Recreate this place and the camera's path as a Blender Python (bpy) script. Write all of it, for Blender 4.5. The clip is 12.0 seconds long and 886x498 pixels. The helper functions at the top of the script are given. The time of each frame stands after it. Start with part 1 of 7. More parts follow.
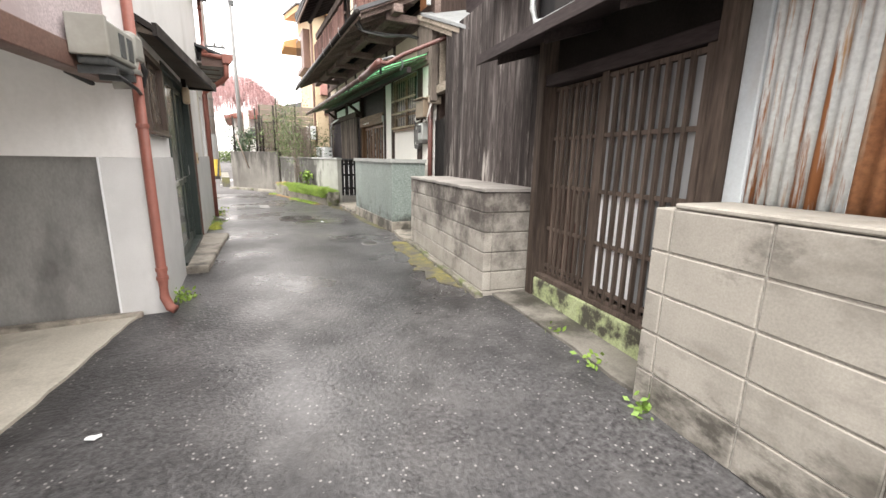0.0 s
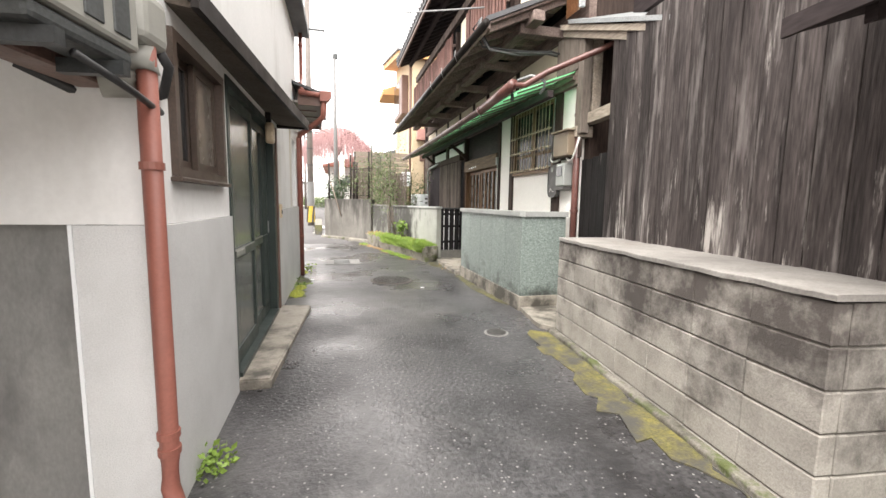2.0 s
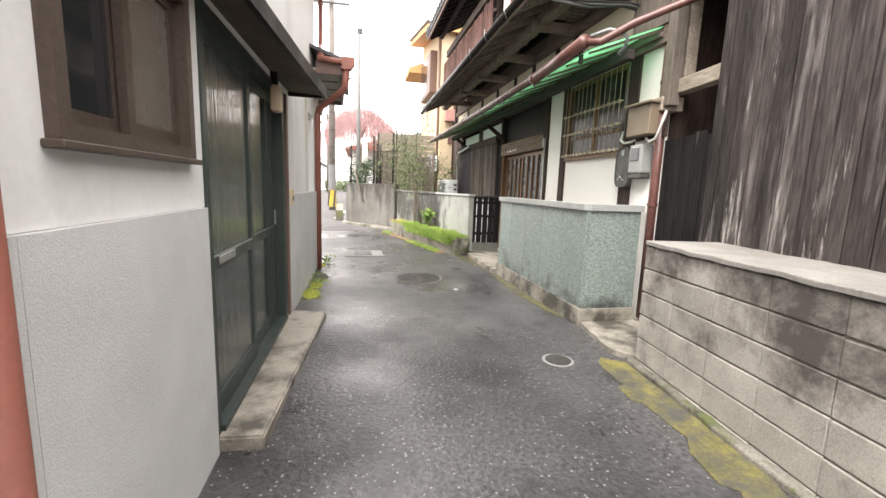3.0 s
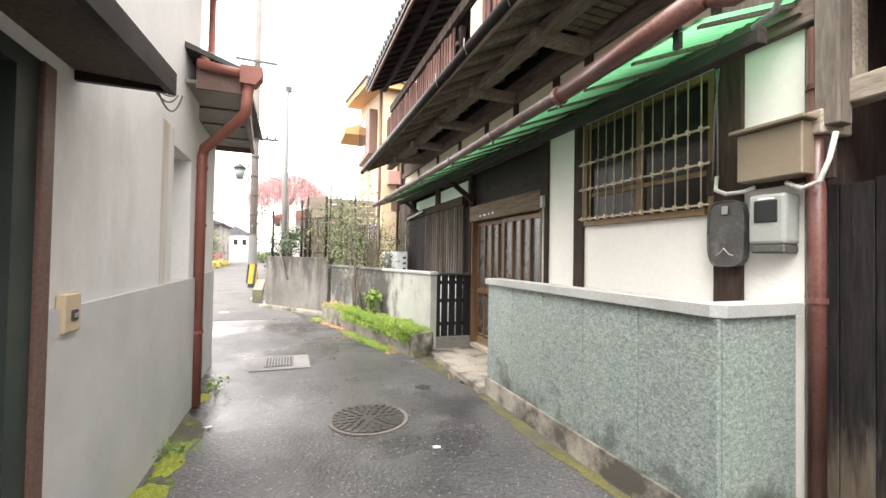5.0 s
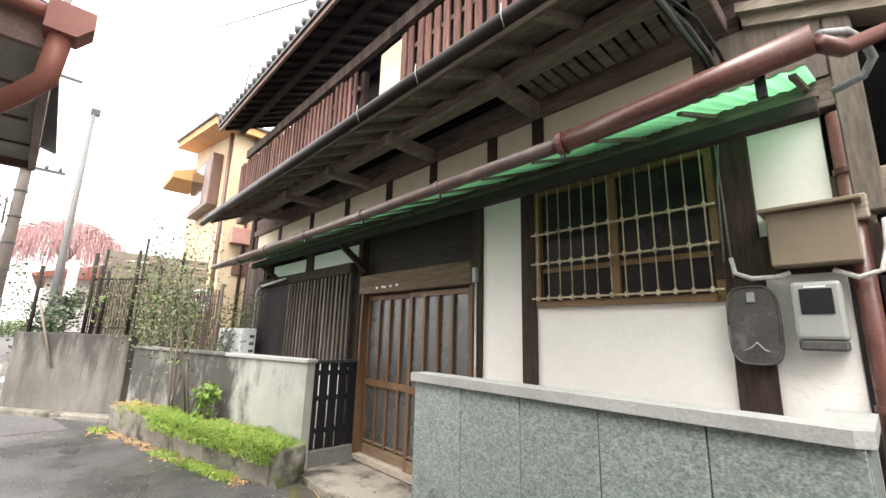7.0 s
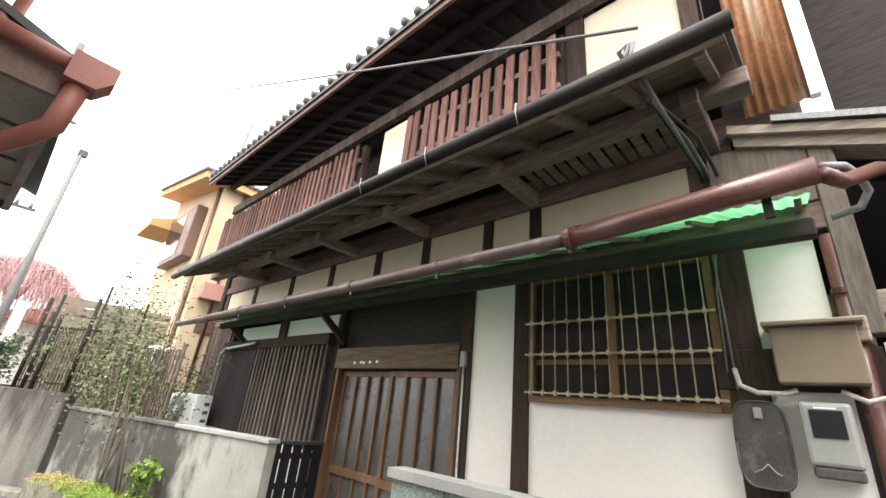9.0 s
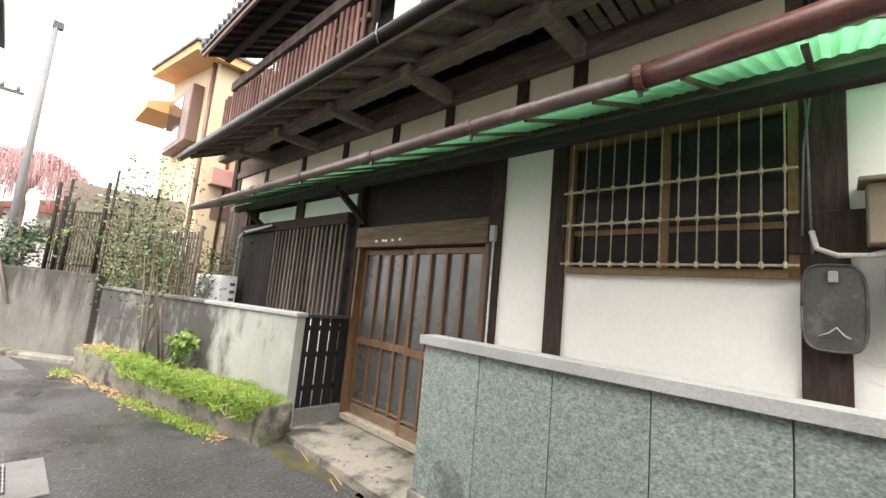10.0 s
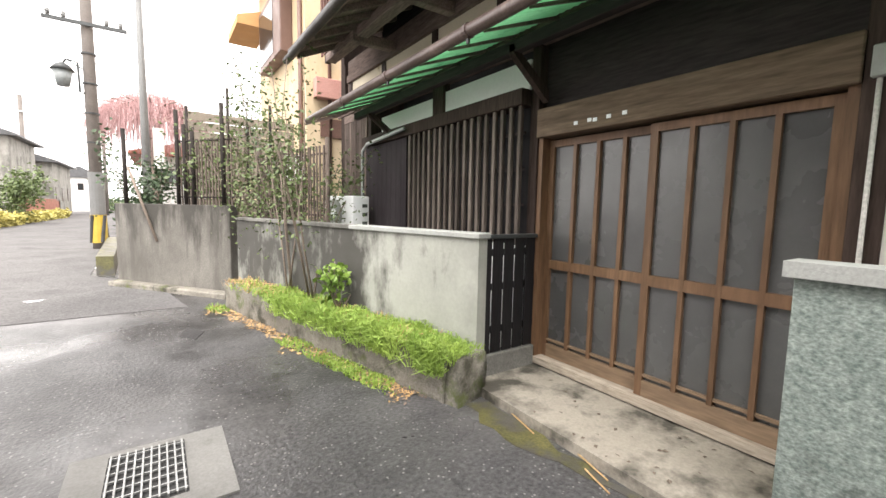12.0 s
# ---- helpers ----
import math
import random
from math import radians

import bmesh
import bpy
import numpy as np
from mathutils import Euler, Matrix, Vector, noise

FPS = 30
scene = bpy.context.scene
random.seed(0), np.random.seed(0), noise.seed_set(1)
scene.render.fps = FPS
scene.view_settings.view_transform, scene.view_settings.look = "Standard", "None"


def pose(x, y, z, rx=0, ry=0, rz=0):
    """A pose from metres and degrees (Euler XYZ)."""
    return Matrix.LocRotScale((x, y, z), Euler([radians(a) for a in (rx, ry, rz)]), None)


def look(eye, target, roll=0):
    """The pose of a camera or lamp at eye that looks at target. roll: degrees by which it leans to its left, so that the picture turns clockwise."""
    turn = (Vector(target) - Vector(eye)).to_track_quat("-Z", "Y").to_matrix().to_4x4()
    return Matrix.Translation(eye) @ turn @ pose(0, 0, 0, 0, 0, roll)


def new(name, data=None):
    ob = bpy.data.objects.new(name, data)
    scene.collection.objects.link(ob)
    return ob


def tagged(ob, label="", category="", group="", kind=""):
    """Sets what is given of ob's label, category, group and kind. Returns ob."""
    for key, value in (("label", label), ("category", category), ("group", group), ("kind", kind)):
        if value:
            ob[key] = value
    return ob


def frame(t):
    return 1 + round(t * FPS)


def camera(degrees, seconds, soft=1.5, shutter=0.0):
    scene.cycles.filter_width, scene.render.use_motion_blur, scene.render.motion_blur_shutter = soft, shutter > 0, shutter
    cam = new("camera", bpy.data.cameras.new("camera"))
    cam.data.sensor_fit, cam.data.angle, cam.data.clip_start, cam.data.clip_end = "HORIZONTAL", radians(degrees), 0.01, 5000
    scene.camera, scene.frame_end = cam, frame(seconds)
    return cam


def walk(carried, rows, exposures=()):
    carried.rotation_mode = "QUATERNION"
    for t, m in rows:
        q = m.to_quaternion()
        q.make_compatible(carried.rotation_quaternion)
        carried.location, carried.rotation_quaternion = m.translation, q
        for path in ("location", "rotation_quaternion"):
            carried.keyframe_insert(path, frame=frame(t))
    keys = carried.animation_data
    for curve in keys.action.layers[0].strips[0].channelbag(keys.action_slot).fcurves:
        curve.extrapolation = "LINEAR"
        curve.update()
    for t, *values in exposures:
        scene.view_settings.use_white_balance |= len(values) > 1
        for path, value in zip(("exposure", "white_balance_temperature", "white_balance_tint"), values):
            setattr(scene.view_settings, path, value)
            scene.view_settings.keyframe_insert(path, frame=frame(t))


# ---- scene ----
cam = camera(94.2, 12.0)
METRES, EYE, TILT, LEAN, TURN = 9.6, 1.5, 0.0, 0.0, -25.7
ROWS = [
    (0.0, 0.0, 0.0, 0.0, 0.23, -12.35, -1.04),
    (0.5, -0.0114, 0.0518, -0.0001, -5.36, -11.27, -0.22),
    (1.0, -0.0389, 0.1081, 0.0008, -1.3, -7.77, 2.63),
    (1.5, -0.0631, 0.1557, 0.0036, 6.75, -7.56, 1.01),
    (2.0, -0.0946, 0.2077, 0.009, 11.3, -6.48, -0.93),
    (2.5, -0.1209, 0.2531, 0.0093, 15.34, -8.6, -2.15),
    (4.5, -0.205, 0.4871, 0.0204, 6.51, -3.11, -1.4),
    (5.0, -0.2309, 0.5412, 0.0224, 5.28, 1.14, -1.0),
    (5.5, -0.2576, 0.5846, 0.021, 1.23, -1.6, 0.34),
    (6.0, -0.2785, 0.6263, 0.0222, -6.71, -0.8, 1.95),
    (6.5, -0.2973, 0.6528, 0.0231, -8.8, -0.43, -1.06),
    (7.0, -0.3152, 0.6671, 0.0319, -17.6, 11.78, -1.47),
    (9.0, -0.3304, 0.6796, 0.0419, -22.29, 21.82, -5.22),
    (9.5, -0.3315, 0.6902, 0.0388, -23.59, 16.91, -5.76),
    (10.0, -0.3329, 0.7199, 0.0279, -21.03, 6.98, -5.28),
    (10.5, -0.3423, 0.7561, 0.0183, -16.55, -2.73, -3.78),
    (11.0, -0.362, 0.8008, 0.0197, -11.96, -5.27, 0.21),
    (11.5, -0.3743, 0.843, 0.0213, -13.84, -0.4, -0.4),
    (12.0, -0.3982, 0.8908, 0.0176, -8.76, -5.61, -1.13),
]
walk(cam, [(t, pose(0, 0, EYE, TILT, LEAN, TURN) @ pose(METRES * x, METRES * y, METRES * z, 90 + pitch, roll, yaw)) for t, x, y, z, yaw, pitch, roll in ROWS], [(0.0, 2.18), (1.5, 2.27), (2.5, 2.27), (4.5, 2.42), (6.5, 2.3), (7.2, 2.15), (9.0, 2.1), (10.0, 2.2), (11.0, 2.2), (12.0, 2.15)])

# ---- world and light: a bright snowy overcast sky ----
world = bpy.data.worlds.new("overcast_sky")
scene.world = world
world.use_nodes = True
wn = world.node_tree.nodes
wl = world.node_tree.links
bg = wn["Background"]
sky = wn.new("ShaderNodeTexSky")
sky.sky_type = "NISHITA"
sky.sun_disc = False
sky.sun_elevation = radians(59)
sky.sun_rotation = radians(215)
sky.air_density = 1.0
sky.dust_density = 4.0
sky.ozone_density = 1.0
hsv = wn.new("ShaderNodeHueSaturation")
hsv.inputs["Saturation"].default_value = 0.12
wl.new(sky.outputs[0], hsv.inputs["Color"])
cloud = wn.new("ShaderNodeMix")
cloud.data_type = "RGBA"
cloud.inputs["Factor"].default_value = 0.75
cloud.inputs[7].default_value = (7.5, 7.1, 6.8, 1)
wl.new(hsv.outputs[0], cloud.inputs[6])
wl.new(cloud.outputs[2], bg.inputs["Color"])
bg.inputs["Strength"].default_value = 0.15

sun_data = bpy.data.lights.new("sun", "SUN")
sun_data.energy = 0.95
sun_data.angle = radians(40)
sun_data.color = (1.0, 0.97, 0.92)
sun = new("sun", sun_data)
sun.matrix_world = look((-3.6, -5.2, 10.5), (0.0, 0.0, 0.0))

# ---- builders ----
WORLD = {}
I4 = Matrix.Identity(4)


def thing(name, label, category, at=(0, 0, 0), group="", kind=""):
    ob = new(name)
    ob.location = at
    ob.empty_display_size = 0.1
    WORLD[ob] = Matrix.Translation(at)
    return tagged(ob, label, category, group, kind)


def attach(ob, parent, world=I4):
    if parent is not None:
        ob.parent = parent
        ob.matrix_parent_inverse = WORLD[parent].inverted()
    ob.matrix_basis = world
    WORLD[ob] = world
    return ob


def mesh_of(name, bm, material, smooth=False):
    me = bpy.data.meshes.new(name)
    bmesh.ops.recalc_face_normals(bm, faces=bm.faces)
    bm.to_mesh(me)
    bm.free()
    for p in me.polygons:
        p.use_smooth = smooth
    me.materials.append(material)
    return me


PLACE = [I4]


def part(name, bm, material, parent=None, label="", smooth=False, m=I4):
    if PLACE[0] is not I4:
        bm.transform(PLACE[0])
    ob = new(name, mesh_of(name, bm, material, smooth))
    attach(ob, parent, m)
    return tagged(ob, label)


def piece(name, me, parent, m):
    return attach(new(name, me), parent, m)


def setting(name, bm, material, label, category, smooth=False, m=I4):
    return tagged(part(name, bm, material, None, "", smooth, m), label, category, kind="structure")


def bx(bm, x0, x1, y0, y1, z0, z1, m=None, bev=0.0, seg=1):
    vs = [bm.verts.new((x, y, z)) for x in (x0, x1) for y in (y0, y1) for z in (z0, z1)]
    fs = [bm.faces.new([vs[i] for i in q]) for q in ((0, 1, 3, 2), (4, 6, 7, 5), (0, 4, 5, 1), (2, 3, 7, 6), (0, 2, 6, 4), (1, 5, 7, 3))]
    if bev:
        r = bmesh.ops.bevel(bm, geom=list({e for f in fs for e in f.edges}), offset=bev, segments=seg, affect="EDGES", profile=0.5)
        vs = list({v for f in r["faces"] for v in f.verts} | {v for v in vs if v.is_valid})
    if m is not None:
        for v in vs:
            v.co = m @ v.co
    return bm


def box(x0, x1, y0, y1, z0, z1, m=None, bev=0.0, seg=1):
    return bx(bmesh.new(), x0, x1, y0, y1, z0, z1, m, bev, seg)


def prism(bm, pts, axis, a0, a1, m=None):
    """A polygon of (p, q) pairs drawn out along an axis; the pairs run along the other two axes in order."""
    def at(p, q, a):
        c = {"x": (a, p, q), "y": (p, a, q), "z": (p, q, a)}[axis]
        return m @ Vector(c) if m is not None else Vector(c)
    lo = [bm.verts.new(at(p, q, a0)) for p, q in pts]
    hi = [bm.verts.new(at(p, q, a1)) for p, q in pts]
    n = len(pts)
    bm.faces.new(lo)
    bm.faces.new(hi[::-1])
    for i in range(n):
        bm.faces.new((lo[i], lo[(i + 1) % n], hi[(i + 1) % n], hi[i]))
    return bm


def tube(bm, pts, r, n=10, caps=True, r1=None):
    """A round pipe along points; r1: the radius at its end."""
    pts = [Vector(p) for p in pts]
    rings = []
    up = Vector((0.13, 0.21, 0.97)).normalized()
    for i, p in enumerate(pts):
        d = (pts[min(i + 1, len(pts) - 1)] - pts[max(i - 1, 0)]).normalized()
        a = d.cross(up)
        if a.length < 0.2:
            a = d.cross(Vector((1, 0, 0)))
        a.normalize()
        b = d.cross(a)
        rad = r if r1 is None else r + (r1 - r) * i / (len(pts) - 1)
        rings.append([bm.verts.new(p + rad * (math.cos(t) * a + math.sin(t) * b)) for t in (2 * math.pi * k / n for k in range(n))])
    for q, s in zip(rings, rings[1:]):
        for k in range(n):
            bm.faces.new((q[k], q[(k + 1) % n], s[(k + 1) % n], s[k]))
    if caps:
        bm.faces.new(rings[0][::-1])
        bm.faces.new(rings[-1])
    return bm


def sag(a, b, drop, n=14):
    a, b = Vector(a), Vector(b)
    return [a.lerp(b, i / n) + Vector((0, 0, -drop * 4 * (i / n) * (1 - i / n))) for i in range(n + 1)]


def smooth01(t):
    t = min(1.0, max(0.0, t))
    return t * t * (3 - 2 * t)


def ground_z(x, y):
    return 0.05 + 0.10 * smooth01((y + min(max(x, -3), 3) - 1.5) / 5.0)


# ---- materials ----
def mat(name, a, b, scale=2.0, fine=60.0, rough=0.8, bump=0.25, stain=None, stain_scale=0.9, stain_at=(0.55, 0.72),
        stretch=(1, 1, 1), stain_stretch=(1, 1, 1), metal=0.0, rnd=0.0, fine_amt=0.25, rough_var=0.1, stain2=None, stain2_scale=3.0,
        stain2_at=(0.58, 0.7), depth=0.006, trans=0.0, ramp=None, spec=0.5):
    m = bpy.data.materials.new(name)
    m.use_nodes = True
    nt = m.node_tree
    N, L = nt.nodes, nt.links
    bs = N["Principled BSDF"]
    geo = N.new("ShaderNodeNewGeometry")

    def mapped(s):
        mp = N.new("ShaderNodeMapping")
        mp.inputs["Scale"].default_value = s
        L.new(geo.outputs["Position"], mp.inputs["Vector"])
        return mp.outputs[0]

    def noise_of(sc, vec, detail=4.0, rg=0.6):
        n = N.new("ShaderNodeTexNoise")
        n.inputs["Scale"].default_value = sc
        n.inputs["Detail"].default_value = detail
        n.inputs["Roughness"].default_value = rg
        L.new(vec, n.inputs["Vector"])
        return n.outputs["Fac"]

    def ranged(v, lo, hi, o0=0.0, o1=1.0):
        r = N.new("ShaderNodeMapRange")
        r.inputs["From Min"].default_value, r.inputs["From Max"].default_value = lo, hi
        r.inputs["To Min"].default_value, r.inputs["To Max"].default_value = o0, o1
        L.new(v, r.inputs["Value"])
        return r.outputs[0]

    def mixed(f, c1, c2, kind="MIX"):
        x = N.new("ShaderNodeMix")
        x.data_type, x.blend_type = "RGBA", kind
        for sock, v in ((x.inputs["Factor"], f), (x.inputs[6], c1), (x.inputs[7], c2)):
            if isinstance(v, (tuple, list)):
                sock.default_value = (*v, 1.0) if len(v) == 3 else v
            elif isinstance(v, float):
                sock.default_value = v
            else:
                L.new(v, sock)
        return x.outputs[2]

    v = mapped(stretch)
    col = mixed(ranged(noise_of(scale, v), 0.3, 0.7), a, b)
    f = noise_of(fine, v, 3.0)
    g = ranged(f, 0.3, 0.7, 1.0 - fine_amt, 1.0 + fine_amt)
    h = N.new("ShaderNodeHueSaturation")
    L.new(g, h.inputs["Value"])
    L.new(col, h.inputs["Color"])
    col = h.outputs[0]
    if stain is not None:
        col = mixed(ranged(noise_of(stain_scale, mapped(stain_stretch), 6.0, 0.65), *stain_at), col, stain)
    if stain2 is not None:
        f2 = noise_of(stain2_scale, mapped(stain_stretch), 6.0, 0.7)
        if ramp is not None:
            axes = N.new("ShaderNodeSeparateXYZ")
            L.new(geo.outputs["Position"], axes.inputs[0])
            add = N.new("ShaderNodeMath")
            add.operation = "ADD"
            L.new(f2, add.inputs[0])
            L.new(ranged(axes.outputs[ramp[0]], *ramp[1:]), add.inputs[1])
            f2 = add.outputs[0]
        col = mixed(ranged(f2, *stain2_at), col, stain2)
    if rnd:
        oi = N.new("ShaderNodeObjectInfo")
        h2 = N.new("ShaderNodeHueSaturation")
        L.new(ranged(oi.outputs["Random"], 0.0, 1.0, 1.0 - rnd, 1.0 + rnd), h2.inputs["Value"])
        L.new(col, h2.inputs["Color"])
        col = h2.outputs[0]
    L.new(col, bs.inputs["Base Color"])
    bs.inputs["Metallic"].default_value = metal
    bs.inputs["Specular IOR Level"].default_value = spec
    L.new(ranged(noise_of(scale * 1.7, v), 0.3, 0.7, max(0.03, rough - rough_var), min(1.0, rough + rough_var)), bs.inputs["Roughness"])
    if trans:
        bs.inputs["Transmission Weight"].default_value = trans
    if bump:
        bp = N.new("ShaderNodeBump")
        bp.inputs["Strength"].default_value = bump
        bp.inputs["Distance"].default_value = depth
        L.new(f, bp.inputs["Height"])
        L.new(bp.outputs[0], bs.inputs["Normal"])
    return m


def asphalt_material():
    m = mat("wet_asphalt", (0.042, 0.041, 0.0425), (0.088, 0.0855, 0.0875), scale=0.55, fine=34.0, rough=0.38, bump=0.9, fine_amt=0.55, spec=0.42,
            rough_var=0.26, stain=(0.135, 0.130, 0.129), stain_scale=0.38, stain_at=(0.48, 0.66), stain2=(0.026, 0.025, 0.026),
            stain2_scale=0.9, stain2_at=(0.48, 0.64), depth=0.009)
    nt = m.node_tree
    N, L = nt.nodes, nt.links
    bs = N["Principled BSDF"]
    src = bs.inputs["Base Color"].links[0].from_socket
    geo = N.new("ShaderNodeNewGeometry")
    vo = N.new("ShaderNodeTexVoronoi")
    vo.inputs["Scale"].default_value = 52.0
    L.new(geo.outputs["Position"], vo.inputs["Vector"])
    sep = N.new("ShaderNodeSeparateColor")
    L.new(vo.outputs["Color"], sep.inputs[0])
    big = N.new("ShaderNodeMath")
    big.operation = "GREATER_THAN"
    big.inputs[1].default_value = 0.93
    L.new(sep.outputs[0], big.inputs[0])
    near = N.new("ShaderNodeMapRange")
    near.inputs["From Min"].default_value, near.inputs["From Max"].default_value = 0.45, 0.25
    L.new(vo.outputs["Distance"], near.inputs["Value"])
    mul = N.new("ShaderNodeMath")
    mul.operation = "MULTIPLY"
    L.new(big.outputs[0], mul.inputs[0])
    L.new(near.outputs[0], mul.inputs[1])
    mx = N.new("ShaderNodeMix")
    mx.data_type = "RGBA"
    L.new(mul.outputs[0], mx.inputs["Factor"])
    L.new(src, mx.inputs[6])
    mx.inputs[7].default_value = (0.26, 0.25, 0.245, 1)
    L.new(mx.outputs[2], bs.inputs["Base Color"])
    wet = N.new("ShaderNodeTexNoise")
    wet.inputs["Scale"].default_value = 0.62
    wet.inputs["Detail"].default_value = 5.0
    wet.inputs["Roughness"].default_value = 0.55
    L.new(geo.outputs["Position"], wet.inputs["Vector"])
    bump = [n for n in N if n.type == "BUMP"][0]
    for sock, o0, o1 in ((bs.inputs["Roughness"], 0.45, 0.14), (bump.inputs["Strength"], 1.0, 0.16)):
        r = N.new("ShaderNodeMapRange")
        r.inputs["From Min"].default_value, r.inputs["From Max"].default_value = 0.42, 0.66
        r.inputs["To Min"].default_value, r.inputs["To Max"].default_value = o0, o1
        L.new(wet.outputs["Fac"], r.inputs["Value"])
        L.new(r.outputs[0], sock)
    return m


def glass_material(name, tint, rough):
    m = bpy.data.materials.new(name)
    m.use_nodes = True
    bs = m.node_tree.nodes["Principled BSDF"]
    bs.inputs["Base Color"].default_value = (*tint, 1)
    bs.inputs["Roughness"].default_value = rough
    bs.inputs["Transmission Weight"].default_value = 0.85
    bs.inputs["IOR"].default_value = 1.45
    return m


ASPHALT = asphalt_material()
APRON = mat("apron_concrete", (0.42, 0.39, 0.33), (0.53, 0.50, 0.43), stain=(0.24, 0.22, 0.18), rough=0.6, bump=0.4, fine_amt=0.12)
MORTAR_OLD = mat("dark_old_mortar", (0.15, 0.138, 0.12), (0.26, 0.24, 0.21), rough=0.95, bump=0.4)
WINDOW_DIM = mat("dim_brown_glass", (0.014, 0.013, 0.014), (0.034, 0.030, 0.029), scale=1.6, rough=0.22, bump=0.02, fine_amt=0.06, spec=0.16)
PINK_PANEL = mat("faded_red_panel", (0.46, 0.23, 0.195), (0.54, 0.30, 0.255), rough=0.6, bump=0.05)
DAMP_MOSS = mat("damp_dark_moss", (0.060, 0.058, 0.026), (0.125, 0.115, 0.042), scale=4, fine=60, rough=0.45, bump=0.6, fine_amt=0.4, stain=(0.075, 0.070, 0.062), stain_scale=3.0, stain_at=(0.46, 0.58))
CANVAS_YELLOW = mat("pale_yellow_plastic", (0.59, 0.465, 0.31), (0.66, 0.535, 0.37), rough=0.5, bump=0.02, fine_amt=0.03, stain=(0.40, 0.37, 0.26))
GREY_CONC_PALE = mat("pale_cement_top", (0.165, 0.152, 0.140), (0.29, 0.272, 0.25), rough=0.85, bump=0.4, fine_amt=0.15, stain=(0.20, 0.175, 0.155), stain_scale=3.0)
DARK_PATCH = mat("dark_wet_asphalt", (0.022, 0.021, 0.022), (0.045, 0.043, 0.044), fine=34.0, rough=0.45, bump=0.6, fine_amt=0.4, depth=0.012, spec=0.25)
# Duller copy of the asphalt, cuts the sky glare on the far road.
MATT_ASPHALT = mat("matt_street_asphalt", (0.092, 0.088, 0.088), (0.145, 0.139, 0.138), scale=0.5, fine=34.0, rough=0.85, bump=0.5, fine_amt=0.35, stain=(0.065, 0.062, 0.062), stain_scale=0.5, spec=0.12)
LINTEL_WOOD = mat("lintel_timber", (0.085, 0.058, 0.038), (0.165, 0.120, 0.085), stretch=(1, 0.1, 1), scale=5.0, fine=45.0, fine_amt=0.3, rough=0.75, bump=0.3, spec=0.2)
OLD_CONC = mat("stained_concrete", (0.22, 0.21, 0.19), (0.31, 0.30, 0.275), stain=(0.065, 0.062, 0.055), stain_scale=1.1, stain_stretch=(1, 1, 0.45), stain_at=(0.48, 0.68),
               stain2=(0.38, 0.365, 0.34), stain2_scale=2.2, rough=0.85, bump=0.5, depth=0.01, fine_amt=0.15)
MOSSY_CONC = mat("mossy_concrete", (0.12, 0.108, 0.088), (0.27, 0.25, 0.215), stain=(0.045, 0.042, 0.028), stain_scale=2.5, stain_at=(0.50, 0.64), stain2=(0.09, 0.105, 0.035), stain2_scale=3.0, stain2_at=(0.54, 0.64), rough=0.9, bump=0.8, depth=0.015)
DAMP_CONC = mat("damp_grey_concrete", (0.15, 0.14, 0.122), (0.27, 0.252, 0.222), stain=(0.055, 0.05, 0.042), stain_scale=2.2, stain_at=(0.46, 0.62), rough=0.55, bump=0.5, fine_amt=0.15)
SOOTY = mat("black_streaked_render", (0.12, 0.115, 0.105), (0.21, 0.205, 0.188), scale=1.5, stain=(0.045, 0.043, 0.038), stain_scale=1.2, stain_stretch=(1, 1, 0.35), stain_at=(0.42, 0.62), rough=0.9, bump=0.3)
STREAKED = mat("streaked_concrete", (0.105, 0.097, 0.086), (0.18, 0.168, 0.150), scale=1.2, stain=(0.085, 0.078, 0.068), stain_scale=2.2, stain_stretch=(1, 1, 0.22), stain_at=(0.48, 0.66), stain2=(0.045, 0.041, 0.035), stain2_scale=2.6, stain2_at=(0.50, 0.66), ramp=(2, 0.7, 1.65, -0.12, 0.16), rough=0.9, bump=0.4, depth=0.01)
SLAB = mat("step_concrete", (0.30, 0.268, 0.225), (0.43, 0.392, 0.333), stain=(0.075, 0.068, 0.056), rough=0.6, bump=0.5, stain_scale=2.0, fine_amt=0.12, stain_at=(0.44, 0.60))
BLOCK = mat("concrete_block", (0.30, 0.28, 0.245), (0.385, 0.36, 0.318), fine=90.0, stain=(0.12, 0.108, 0.09), stain_scale=1.2, stain_at=(0.47, 0.74), rnd=0.05, rough=0.9, bump=0.18, fine_amt=0.10, stain_stretch=(1, 1, 1.8), stain2=(0.085, 0.078, 0.066), stain2_scale=1.8, stain2_at=(0.54, 0.68), ramp=(2, 0.05, 0.55, 0.15, -0.10))
BLOCK_OLD = mat("weathered_block", (0.26, 0.24, 0.211), (0.40, 0.373, 0.333), fine=80.0, scale=3.0, stain=(0.30, 0.31, 0.14), stain_scale=1.3, stain_at=(0.66, 0.76), stain_stretch=(1, 0.8, 0.8),
                stain2=(0.088, 0.076, 0.068), stain2_scale=2.3, stain2_at=(0.44, 0.62), rnd=0.14, rough=0.9, bump=0.4, depth=0.012, fine_amt=0.15, ramp=(2, 0.35, 1.2, -0.14, 0.10))
MORTAR = mat("mortar", (0.42, 0.40, 0.36), (0.54, 0.52, 0.48), stain=(0.17, 0.16, 0.13), rough=0.95)
PLASTER = mat("white_plaster", (0.76, 0.755, 0.745), (0.84, 0.835, 0.825), scale=0.8, fine=30.0, fine_amt=0.03, stain=(0.54, 0.525, 0.495), stain_scale=0.8, stain_stretch=(1, 1, 0.35), stain_at=(0.53, 0.80), rough=0.85, bump=0.12)
